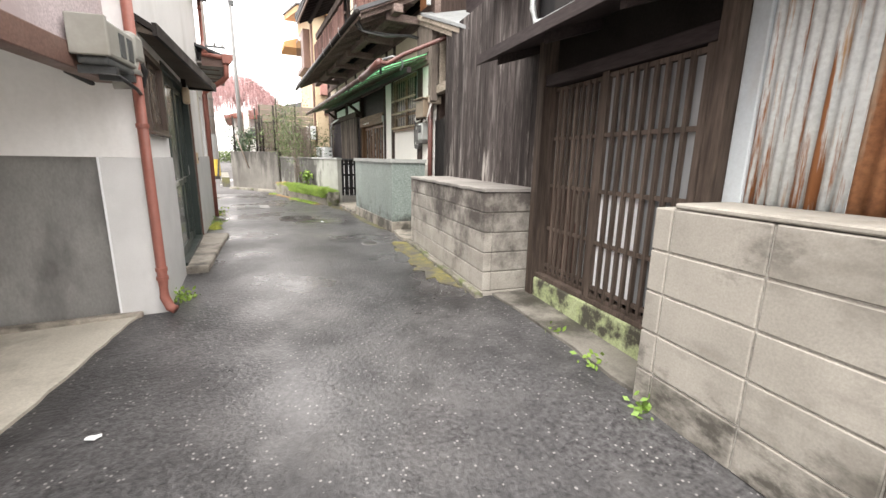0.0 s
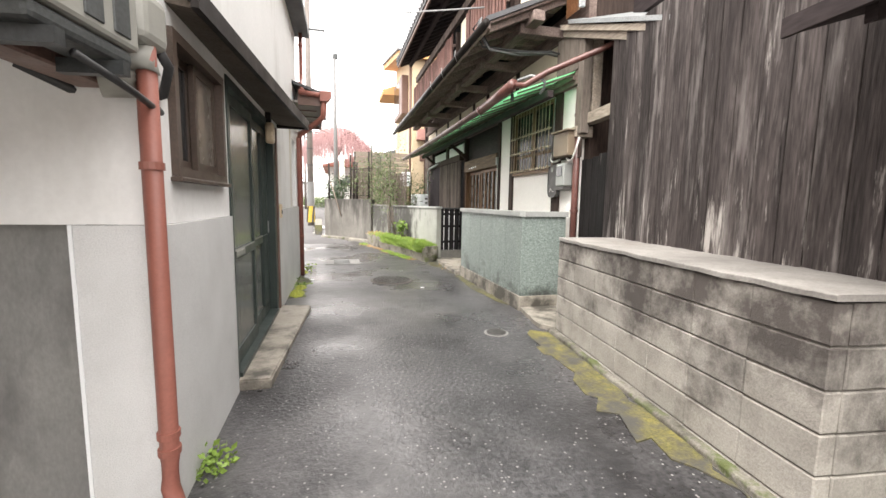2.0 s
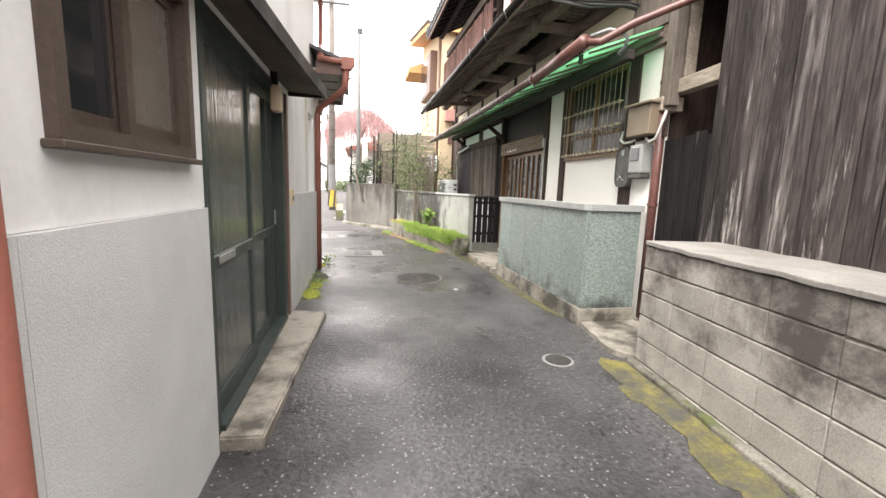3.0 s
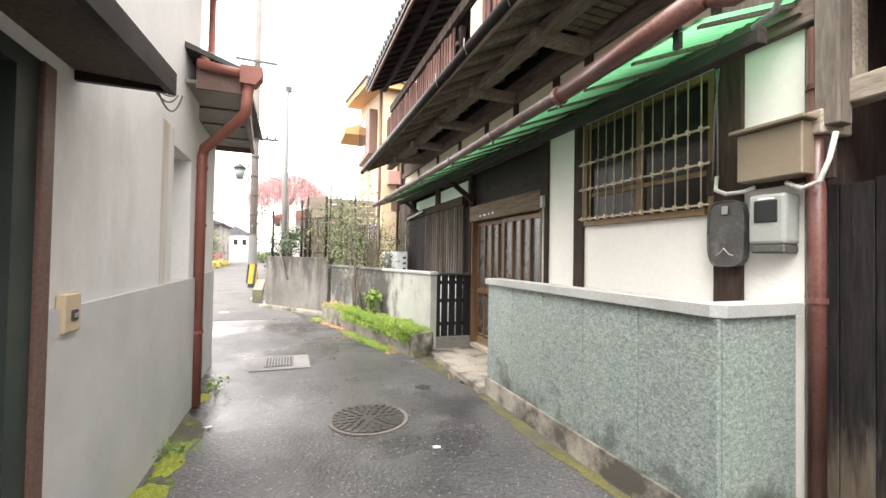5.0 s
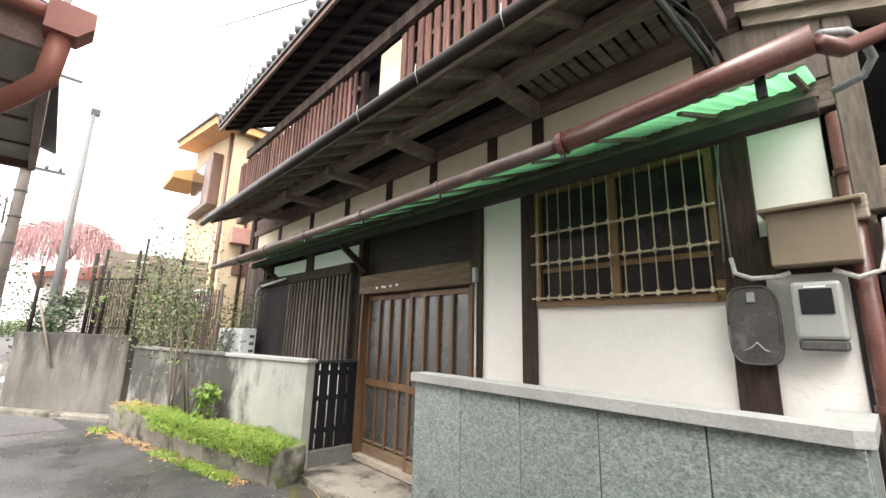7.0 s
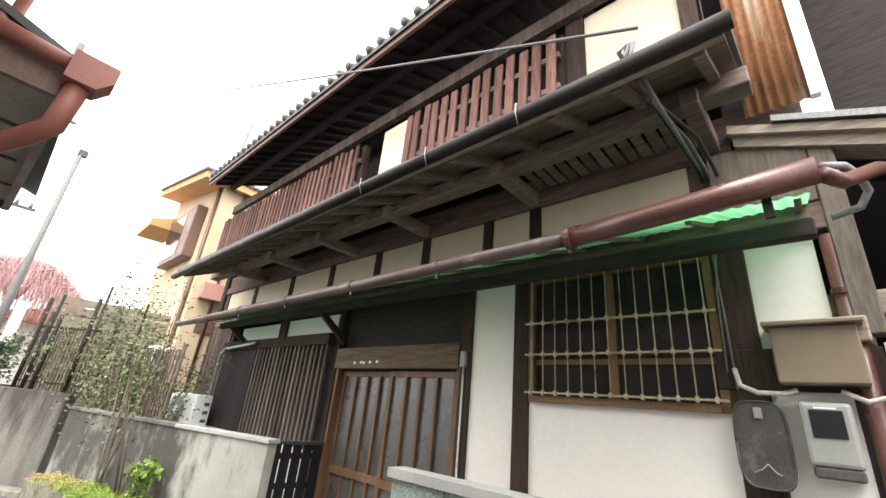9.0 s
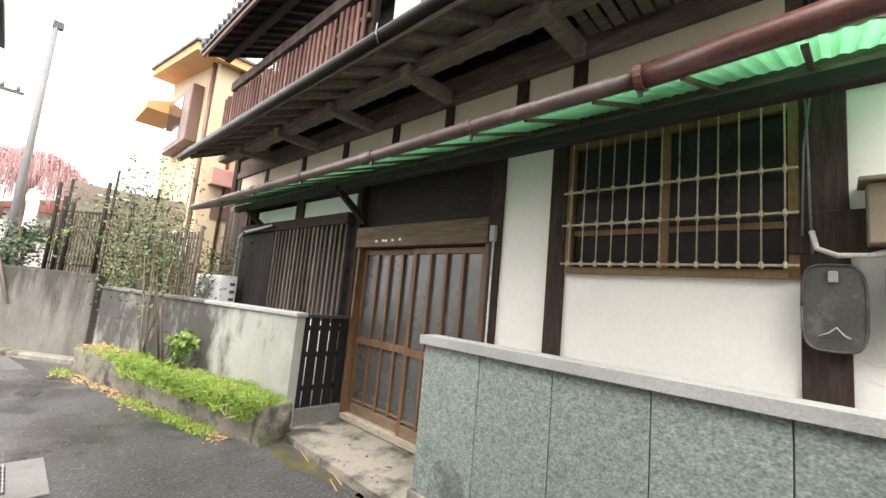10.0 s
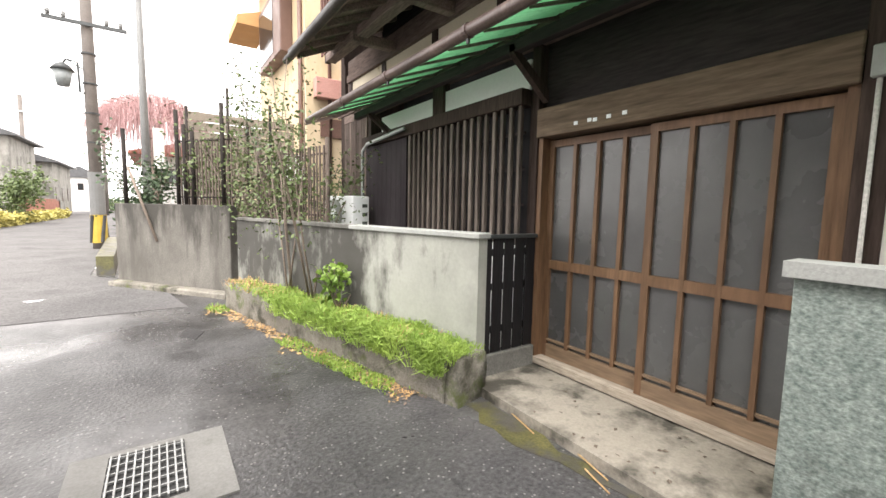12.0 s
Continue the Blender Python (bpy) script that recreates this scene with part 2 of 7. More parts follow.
WARM_PLASTER = mat("warm_white_plaster", (0.78, 0.755, 0.715), (0.85, 0.83, 0.79), scale=0.8, fine=30.0, fine_amt=0.03, stain=(0.66, 0.62, 0.56), stain_scale=1.1, stain_at=(0.6, 0.85), rough=0.85, bump=0.12)
RUSTY_PLASTER = mat("ochre_stained_plaster", (0.72, 0.71, 0.69), (0.82, 0.81, 0.79), scale=0.8, fine=30.0, fine_amt=0.03, stain=(0.50, 0.42, 0.27), stain_scale=2.2, stain_stretch=(1, 1.6, 0.12), stain_at=(0.46, 0.68), rough=0.85, bump=0.12)
ROUGHCAST = mat("grey_roughcast", (0.56, 0.56, 0.555), (0.66, 0.66, 0.655), fine=150.0, fine_amt=0.08, stain=(0.42, 0.415, 0.40), stain_stretch=(1, 1, 0.4), stain_at=(0.55, 0.9), rough=0.95, bump=0.45, depth=0.008)
MAUVE = mat("mauve_siding", (0.46, 0.40, 0.41), (0.52, 0.45, 0.46), stain=(0.38, 0.32, 0.32), stain_stretch=(1, 1, 0.3), rough=0.8, bump=0.1)
GREY_PANEL = mat("grey_board", (0.17, 0.168, 0.165), (0.27, 0.265, 0.255), scale=1.6, stretch=(1, 1, 0.5), stain=(0.10, 0.098, 0.095), stain_scale=1.4, stain_stretch=(1, 1, 0.4), rough=0.75, bump=0.15, fine_amt=0.1)
TERRACOTTA = mat("terracotta_pipe", (0.23, 0.080, 0.058), (0.30, 0.112, 0.084), rough=0.5, bump=0.05, stain=(0.22, 0.085, 0.065), fine_amt=0.08)
PIPE_BROWN = mat("red_brown_gutter", (0.088, 0.036, 0.030), (0.150, 0.066, 0.054), rough=0.33, bump=0.1, stain=(0.09, 0.05, 0.042), stain2=(0.35, 0.24, 0.20), stain2_at=(0.64, 0.75))
DARK_WOOD = mat("dark_wood", (0.028, 0.019, 0.016), (0.060, 0.042, 0.035), stretch=(1, 1, 0.12), fine=45.0, rough=0.75, bump=0.4, fine_amt=0.35, rnd=0.15, spec=0.14)
# Lighter copy of the timber, makes up for light missing under the eave.
LIFTED_EAVE_WOOD = mat("lightened_eave_timber", (0.165, 0.124, 0.110), (0.32, 0.25, 0.22), stretch=(1, 0.12, 1), fine=45.0, rough=0.8, bump=0.4, fine_amt=0.35, rnd=0.2, spec=0.14)
DARK_WOOD_H = mat("dark_timber", (0.115, 0.084, 0.074), (0.24, 0.182, 0.158), stretch=(1, 0.12, 1), fine=45.0, rough=0.75, bump=0.4, fine_amt=0.35, rnd=0.2, spec=0.14)
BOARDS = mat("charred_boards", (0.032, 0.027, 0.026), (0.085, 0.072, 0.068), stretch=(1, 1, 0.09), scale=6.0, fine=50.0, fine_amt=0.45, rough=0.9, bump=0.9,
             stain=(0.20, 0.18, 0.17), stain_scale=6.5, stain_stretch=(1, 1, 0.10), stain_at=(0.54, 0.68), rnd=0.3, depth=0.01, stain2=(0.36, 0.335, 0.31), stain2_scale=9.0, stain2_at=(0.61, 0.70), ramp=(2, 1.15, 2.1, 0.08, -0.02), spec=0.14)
TARRED = mat("tarred_boards", (0.013, 0.012, 0.012), (0.030, 0.027, 0.026), stretch=(1, 1, 0.09), scale=6.0, fine=50.0, fine_amt=0.35, rough=0.75, bump=0.6, stain=(0.17, 0.155, 0.14),
             stain_scale=4.0, stain_stretch=(1, 1, 0.14), stain_at=(0.60, 0.72), rnd=0.2, depth=0.008, spec=0.14, stain2=(0.13, 0.105, 0.08), stain2_scale=2.6, stain2_at=(0.52, 0.66), ramp=(2, 0.2, 1.3, 0.14, -0.10))
# Near-black copy of the timber; shade of undersides and transoms is in it.
DEEP_WOOD = mat("near_black_boards", (0.026, 0.020, 0.021), (0.052, 0.041, 0.040), stretch=(1, 0.12, 1), fine=45.0, rough=0.7, bump=0.3, fine_amt=0.3, spec=0.14)
CANOPY_UNDER = mat("brown_canopy_underside", (0.085, 0.070, 0.056), (0.12, 0.10, 0.082), rough=0.8, bump=0.1, spec=0.14)
GREY_CONC = mat("grey_cement", (0.20, 0.195, 0.185), (0.28, 0.272, 0.26), rough=0.75, bump=0.3, fine_amt=0.12, stain=(0.12, 0.115, 0.105), stain_scale=3.0)
GREY_BOARD = mat("weathered_grey_board", (0.12, 0.10, 0.085), (0.20, 0.17, 0.145), stretch=(1, 1, 0.15), scale=4.0, fine=45.0, fine_amt=0.25, rough=0.85, bump=0.4, spec=0.14)
GREY_WOOD = mat("bleached_timber", (0.28, 0.235, 0.19), (0.42, 0.365, 0.30), stretch=(1, 0.15, 1), scale=5.0, fine=45.0, fine_amt=0.3, rough=0.85, bump=0.5, stain=(0.16, 0.13, 0.105), rnd=0.12, spec=0.14)
RAIL_WOOD = mat("red_brown_slats", (0.105, 0.056, 0.047), (0.195, 0.108, 0.090), stretch=(1, 1, 0.1), scale=5.0, fine=45.0, fine_amt=0.35, rough=0.75, bump=0.4, rnd=0.25, spec=0.14)
DOOR_WOOD = mat("door_timber", (0.105, 0.058, 0.031), (0.190, 0.110, 0.062), stretch=(1, 1, 0.1), scale=5.0, fine=45.0, fine_amt=0.25, rough=0.55, bump=0.3, stain=(0.13, 0.07, 0.04), rnd=0.12, spec=0.3)
DOOR_PALE = mat("door_sill_timber", (0.17, 0.112, 0.070), (0.26, 0.18, 0.115), stretch=(1, 0.12, 1), scale=5.0, fine=45.0, fine_amt=0.25, rough=0.7, bump=0.3, stain=(0.16, 0.11, 0.07))
LATTICE_WOOD = mat("lattice_timber", (0.062, 0.046, 0.039), (0.150, 0.116, 0.099), stretch=(1, 1, 0.1), scale=5.0, fine=45.0, fine_amt=0.3, rough=0.75, bump=0.3, rnd=0.2, spec=0.14)
BAR_WOOD = mat("bleached_lattice_bars", (0.070, 0.056, 0.049), (0.185, 0.155, 0.135), stretch=(1, 1, 0.08), scale=6.0, fine=45.0, fine_amt=0.35, rough=0.8, bump=0.4, rnd=0.25, spec=0.14)
PURPLE_BOARD = mat("dark_purple_boards", (0.026, 0.021, 0.024), (0.048, 0.040, 0.044), stretch=(1, 1, 0.1), scale=5.0, rough=0.7, bump=0.3, rnd=0.15, spec=0.14)
OLD_DOOR_WOOD = mat("grimy_door_timber", (0.050, 0.038, 0.031), (0.115, 0.088, 0.072), stretch=(1, 1, 0.1), scale=5.0, fine=45.0, fine_amt=0.35, rough=0.75, bump=0.4, rnd=0.2, spec=0.14)
PIPE_OLD = mat("old_brown_pipe", (0.060, 0.040, 0.036), (0.120, 0.080, 0.070), rough=0.42, bump=0.15, stain=(0.20, 0.15, 0.13), stain_scale=5.0, stain_at=(0.56, 0.7))
# Black gate boards; also the near-black fill for unlit interiors and gaps.
BLACK_WOOD_AND_SHADE = mat("black_boards_and_shade_fill", (0.009, 0.008, 0.009), (0.017, 0.016, 0.017), stretch=(1, 1, 0.1), rough=0.6, bump=0.3, rnd=0.2, spec=0.14)
OCHRE_WOOD = mat("ochre_window_frame", (0.115, 0.066, 0.028), (0.20, 0.118, 0.050), stretch=(1, 1, 0.2), rough=0.6, bump=0.2, stain=(0.14, 0.08, 0.04))
BRASS = mat("old_brass_bars", (0.40, 0.325, 0.225), (0.52, 0.44, 0.32), scale=6, rough=0.5, metal=0.15, bump=0.1, stain=(0.16, 0.10, 0.06), stain_scale=4)
CREAM = mat("cream_plaster", (0.62, 0.55, 0.43), (0.70, 0.63, 0.50), rough=0.9, bump=0.15, fine_amt=0.05, stain=(0.40, 0.31, 0.20), stain_scale=0.9, stain_at=(0.62, 0.66))
GREEN_SOLID = mat("green_plastic_sheet", (0.20, 0.66, 0.30), (0.30, 0.78, 0.40), rough=0.35, bump=0.05, fine_amt=0.06, stain=(0.06, 0.40, 0.18), stain_scale=1.6, stain_at=(0.6, 0.7))


def translucent_green():
    m = GREEN_SOLID.copy()
    m.name = "green_plastic_sheet"
    N, L = m.node_tree.nodes, m.node_tree.links
    bs = N["Principled BSDF"]
    # Reflected colour dimmed so the sheet throws less green onto the eave.
    bounce_dim = N.new("ShaderNodeHueSaturation")
    bounce_dim.inputs["Value"].default_value = 0.22
    bounce_dim.inputs["Saturation"].default_value = 0.7
    src = bs.inputs["Base Color"].links[0].from_socket
    L.new(src, bounce_dim.inputs["Color"])
    L.new(bounce_dim.outputs[0], bs.inputs["Base Color"])
    tr = N.new("ShaderNodeBsdfTranslucent")
    L.new(src, tr.inputs["Color"])
    mx = N.new("ShaderNodeMixShader")
    mx.inputs[0].default_value = 0.6
    L.new(bs.outputs[0], mx.inputs[1])
    L.new(tr.outputs[0], mx.inputs[2])
    L.new(mx.outputs[0], N["Material Output"].inputs["Surface"])
    return m


GREEN_PLASTIC = translucent_green()
TERRAZZO = mat("green_stone_panel", (0.140, 0.176, 0.160), (0.285, 0.322, 0.298), scale=30.0, fine=60.0, fine_amt=0.28, stretch=(1, 1, 1.5), rough=0.5, bump=0.35, stain=(0.15, 0.18, 0.165), stain_scale=0.8, stain_at=(0.58, 0.85), rnd=0.05,
               stain2=(0.052, 0.056, 0.050), stain2_scale=2.4, stain2_at=(0.54, 0.72), ramp=(2, 0.36, 0.85, 0.13, -0.16))
CAP_STONE = mat("grey_cap_stone", (0.27, 0.275, 0.262), (0.36, 0.366, 0.35), fine=70, rough=0.8, bump=0.4, stain=(0.33, 0.33, 0.31), fine_amt=0.12)
GREEN_GREY = mat("painted_wall", (0.29, 0.295, 0.262), (0.36, 0.362, 0.325), fine=30, fine_amt=0.05, stain=(0.115, 0.115, 0.105), stain_scale=0.75, stain_stretch=(1, 1, 0.5), stain_at=(0.52, 0.80), rough=0.85, bump=0.2, stain2=(0.060, 0.057, 0.050), stain2_scale=2.2, stain2_at=(0.46, 0.66), ramp=(1, 12.2, 13.7, -0.20, 0.17))
ROOF_TILE = mat("grey_roof_tile", (0.055, 0.055, 0.058), (0.10, 0.10, 0.105), rough=0.55, bump=0.2, rnd=0.2, fine_amt=0.12)
YELLOW = mat("yellow_render", (0.53, 0.415, 0.275), (0.61, 0.49, 0.335), fine=60, fine_amt=0.06, rough=0.9, bump=0.25, stain=(0.50, 0.36, 0.20), stain_stretch=(1, 1, 0.3))
ORANGE = mat("orange_soffit", (0.52, 0.28, 0.11), (0.60, 0.34, 0.145), fine_amt=0.06, rough=0.7, bump=0.1)
BROWN_METAL = mat("brown_metal", (0.13, 0.075, 0.058), (0.17, 0.10, 0.08), rough=0.5, bump=0.05)
POLE_CONC = mat("pole_concrete", (0.125, 0.108, 0.098), (0.17, 0.15, 0.137), rough=0.85, bump=0.2, stain=(0.09, 0.08, 0.075), stain_stretch=(1, 1, 0.2))
POLE_GREY = mat("pale_steel_pole", (0.115, 0.115, 0.113), (0.15, 0.15, 0.148), rough=0.6, bump=0.05)
LAMP_METAL = mat("dark_lamp_metal", (0.030, 0.033, 0.034), (0.050, 0.054, 0.055), rough=0.45, bump=0.05)
LAMP_GLASS = mat("frosted_lamp_glass", (0.16, 0.175, 0.175), (0.22, 0.235, 0.235), rough=0.3, bump=0.0, fine_amt=0.02)
STEEL_BOX = mat("dull_brown_box", (0.19, 0.145, 0.10), (0.25, 0.195, 0.14), rough=0.55, bump=0.1, stain=(0.15, 0.10, 0.07), stain_at=(0.6, 0.8), fine_amt=0.05)
METER_GREY = mat("grey_plastic", (0.27, 0.28, 0.265), (0.33, 0.34, 0.32), rough=0.5, bump=0.05, fine_amt=0.05, stain=(0.2, 0.2, 0.18))
PLATE_DARK = mat("dark_meter_board", (0.055, 0.052, 0.050), (0.09, 0.085, 0.08), rough=0.55, bump=0.1, stain=(0.16, 0.16, 0.15), stain_scale=5)
RUST = mat("rusty_corrugated", (0.58, 0.61, 0.62), (0.70, 0.72, 0.71), scale=2.0, fine=40, fine_amt=0.12, rough=0.6, metal=0.2, bump=0.2, stain=(0.30, 0.12, 0.045), stain_scale=11.0,
           stain_stretch=(1.6, 1.6, 0.10), stain_at=(0.55, 0.62), stain2=(0.46, 0.28, 0.14), stain2_scale=14.0, stain2_at=(0.57, 0.68))
RUST_DEEP = mat("deep_rust_corrugated", (0.24, 0.10, 0.045), (0.36, 0.17, 0.075), scale=3.0, fine=40, fine_amt=0.25, rough=0.8, bump=0.3, stain=(0.52, 0.44, 0.34), stain_scale=2.5, stain_stretch=(1.6, 1.6, 0.25), stain_at=(0.52, 0.66))
PALE_ZINC = mat("pale_blue_zinc", (0.50, 0.55, 0.58), (0.60, 0.65, 0.68), rough=0.6, bump=0.05, fine_amt=0.05, stain=(0.42, 0.40, 0.37), stain_stretch=(1, 1, 0.3))
DULL_ZINC = mat("dull_zinc_flashing", (0.20, 0.21, 0.21), (0.30, 0.31, 0.31), rough=0.6, metal=0.2, bump=0.08, stain=(0.14, 0.13, 0.12))
ZINC = mat("grey_zinc", (0.42, 0.44, 0.44), (0.52, 0.54, 0.54), rough=0.45, metal=0.4, bump=0.08, stain=(0.3, 0.3, 0.29))
GREEN_ALU = mat("dark_green_aluminium", (0.034, 0.046, 0.042), (0.052, 0.066, 0.061), rough=0.4, bump=0.03, fine_amt=0.08, spec=0.3)
REEDED = mat("green_reeded_glass", (0.036, 0.046, 0.043), (0.088, 0.104, 0.099), scale=9, stretch=(1, 1, 0.06), fine=40, rough=0.13, bump=0.5, fine_amt=0.2)
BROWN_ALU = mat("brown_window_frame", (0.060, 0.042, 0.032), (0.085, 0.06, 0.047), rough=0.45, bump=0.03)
DARK_GLASS = mat("dark_glass", (0.020, 0.022, 0.024), (0.03, 0.032, 0.034), rough=0.08, bump=0.0, rough_var=0.03, fine_amt=0.02)
PAPER = mat("shoji_backed_glass", (0.115, 0.098, 0.082), (0.17, 0.148, 0.125), rough=0.25, bump=0.02, fine_amt=0.04)
FROSTED = mat("frosted_grey_glass", (0.060, 0.060, 0.060), (0.105, 0.105, 0.104), scale=1.2, rough=0.28, bump=0.02, fine_amt=0.05)
WHITE_SHEET = mat("white_sheet", (0.78, 0.79, 0.81), (0.84, 0.85, 0.86), rough=0.6, bump=0.02, fine_amt=0.02)
GREY_SHEET = mat("grey_film_glass", (0.15, 0.155, 0.158), (0.34, 0.35, 0.355), scale=3.0, stretch=(1, 1, 0.2), rough=0.4, bump=0.02, fine_amt=0.05)
MAROON = mat("maroon_board", (0.055, 0.017, 0.014), (0.085, 0.027, 0.022), rough=0.6, bump=0.1, spec=0.14)
CANOPY_BROWN = mat("dark_canopy_metal", (0.016, 0.013, 0.012), (0.027, 0.023, 0.021), rough=0.5, bump=0.05, spec=0.14)
SOFFIT = mat("grey_soffit_board", (0.25, 0.235, 0.215), (0.32, 0.30, 0.28), rough=0.8, bump=0.1, stain=(0.2, 0.18, 0.16))
AC_BEIGE = mat("beige_aircon_casing", (0.27, 0.27, 0.245), (0.36, 0.355, 0.32), rough=0.5, bump=0.02, fine_amt=0.03, stain=(0.22, 0.21, 0.18))
AC_DARK = mat("aircon_grille", (0.05, 0.055, 0.055), (0.08, 0.085, 0.085), rough=0.6, bump=0.1)
BLACK_CABLE = mat("black_cable", (0.02, 0.02, 0.021), (0.03, 0.03, 0.031), rough=0.5, bump=0.0)
GREY_CABLE = mat("grey_cable", (0.13, 0.13, 0.13), (0.20, 0.20, 0.20), rough=0.5, bump=0.0)
PALE_CONDUIT = mat("pale_conduit", (0.5, 0.48, 0.45), (0.58, 0.56, 0.53), rough=0.5, bump=0.02)
IRON = mat("cast_iron", (0.045, 0.042, 0.040), (0.085, 0.08, 0.075), fine=40, rough=0.4, metal=0.5, bump=0.3, stain=(0.16, 0.13, 0.11), stain_scale=4, stain_at=(0.6, 0.75))
GALV = mat("galvanised_steel", (0.32, 0.32, 0.315), (0.44, 0.445, 0.44), rough=0.4, metal=0.6, bump=0.05)
YELLOW_PAINT = mat("yellow_band", (0.36, 0.25, 0.03), (0.43, 0.31, 0.045), rough=0.6, bump=0.03)
BLACK_PAINT = mat("black_band", (0.025, 0.025, 0.025), (0.04, 0.04, 0.04), rough=0.6, bump=0.03)
WHITE_PAINT = mat("road_paint", (0.62, 0.62, 0.60), (0.72, 0.72, 0.70), rough=0.7, bump=0.2, stain=(0.3, 0.3, 0.29), stain_scale=8)
GRASS = mat("fresh_grass", (0.155, 0.255, 0.038), (0.34, 0.455, 0.09), scale=3.0, fine=30, rough=0.6, bump=0.0, rnd=0.1)
MOSS = mat("yellow_moss", (0.105, 0.094, 0.028), (0.21, 0.18, 0.045), scale=5, fine=60, rough=0.9, bump=0.8, fine_amt=0.4, stain=(0.062, 0.058, 0.050), stain_scale=3.6, stain_at=(0.40, 0.60))
MOSS_GREEN = mat("green_moss", (0.12, 0.17, 0.035), (0.22, 0.27, 0.07), scale=5, fine=60, rough=0.95, bump=0.8, fine_amt=0.4, stain=(0.08, 0.075, 0.055), stain_scale=4, stain_at=(0.42, 0.56))
MOSS_BRIGHT = mat("bright_moss", (0.20, 0.23, 0.03), (0.34, 0.36, 0.055), scale=8, fine=70, rough=0.95, bump=0.9, fine_amt=0.35, depth=0.012)
PALE_MOSS = mat("lichen_sill", (0.30, 0.35, 0.17), (0.42, 0.46, 0.27), scale=5, fine=60, rough=0.95, bump=0.7, stain=(0.065, 0.06, 0.045), stain_scale=3.5, stain_at=(0.46, 0.56))
LEAF = mat("shrub_leaf", (0.060, 0.092, 0.028), (0.135, 0.175, 0.060), scale=4, rough=0.55, bump=0.0)
LEAF_PALE = mat("young_leaf", (0.13, 0.23, 0.035), (0.23, 0.33, 0.06), scale=4, rough=0.55, bump=0.0)
LEAF_DARK = mat("dark_leaf", (0.035, 0.065, 0.030), (0.065, 0.10, 0.045), scale=4, rough=0.5, bump=0.0)
STRAW = mat("dry_leaves", (0.36, 0.22, 0.10), (0.52, 0.36, 0.18), scale=6, rough=0.8, bump=0.0)
TWIG = mat("grey_twig", (0.13, 0.10, 0.08), (0.20, 0.16, 0.13), rough=0.85, bump=0.2)
RED_TWIG = mat("pink_red_twig", (0.34, 0.20, 0.20), (0.44, 0.28, 0.275), rough=0.8, bump=0.0)
HEDGE_GOLD = mat("golden_hedge_leaf", (0.36, 0.32, 0.08), (0.50, 0.44, 0.14), scale=3, rough=0.6, bump=0.0)
RED_FENCE = mat("rust_red_fence", (0.22, 0.075, 0.05), (0.29, 0.11, 0.075), rough=0.7, bump=0.2)
DARK_IRON = mat("dark_rusted_iron", (0.022, 0.019, 0.018), (0.045, 0.038, 0.034), rough=0.85, bump=0.2, spec=0.14)
RUST_BAR = mat("rusty_brown_bars", (0.060, 0.045, 0.036), (0.12, 0.09, 0.072), rough=0.8, bump=0.2, rnd=0.2)
BRICK_TAN = mat("tan_block_screen", (0.19, 0.16, 0.128), (0.26, 0.22, 0.175), fine=50, rough=0.9, bump=0.4, stain=(0.12, 0.11, 0.09), rnd=0.1)

# ---- ground ----
def build_ground():
    bm = bmesh.new()
    xs = [-900, -300, -120, -60, -30, -15, -8, -5] + [-3 + 0.25 * i for i in range(29)] + [6, 9, 15, 30, 60, 120, 300, 900]
    ys = [-600, -200, -60, -20, -8] + [-4 + 0.25 * i for i in range(65)] + [13, 15, 18, 22, 30, 45, 70, 120, 250, 500, 1200]
    grid = [[bm.verts.new((x, y, ground_z(x, y) + (0.006 * noise.noise((x * 0.9, y * 0.9, 0)) if abs(x) < 5 and -4 < y < 13 else 0))) for y in ys] for x in xs]
    for i in range(len(xs) - 1):
        for j in range(len(ys) - 1):
            bm.faces.new((grid[i][j], grid[i + 1][j], grid[i + 1][j + 1], grid[i][j + 1]))
    setting("road", bm, ASPHALT, "wet worn grey asphalt lane between old houses", "road", True)


build_ground()


def flat_patch(name, outline, material, label, category, lift=0.012, rough_edge=0.03, kind="structure"):
    """A thin slab that follows the ground, with an uneven outline."""
    pts = []
    n = len(outline)
    for i in range(n):
        a, b = Vector(outline[i]), Vector(outline[(i + 1) % n])
        k = max(1, int((b - a).length / 0.12))
        for j in range(k):
            p = a.lerp(b, j / k)
            pts.append(p + Vector((random.uniform(-1, 1), random.uniform(-1, 1))) * rough_edge)
    bm = bmesh.new()
    top = [bm.verts.new((p.x, p.y, ground_z(p.x, p.y) + lift)) for p in pts]
    low = [bm.verts.new((p.x, p.y, ground_z(p.x, p.y) - 0.03)) for p in pts]
    bm.faces.new(top)
    for i in range(len(pts)):
        bm.faces.new((top[i], low[i], low[(i + 1) % len(pts)], top[(i + 1) % len(pts)]))
    bmesh.ops.triangulate(bm, faces=[f for f in bm.faces if len(f.verts) > 4])
    return tagged(part(name, bm, material), label, category, kind=kind)


flat_patch("pavement_garage", [(-0.86, 4.42), (-0.98, 4.1), (-1.25, 2.69), (-1.7, 0.0), (-2.3, -3.5), (-6.5, -3.5), (-6.5, 4.7), (-1.3, 4.7)], APRON,
           "pale worn concrete apron in front of the carport", "pavement", 0.02, 0.012)

# ---- left: white house with the dark green door ----
LEFT_TURN = Matrix.Translation((-0.72, 4.42, 0)) @ pose(0, 0, 0, 0, 0, -0.5) @ Matrix.Translation((0.70, -4.42, 0))
PLACE[0] = LEFT_TURN
LX = -0.70
MC = pose(-0.82, 4.42, 0, 0, 0, -8)


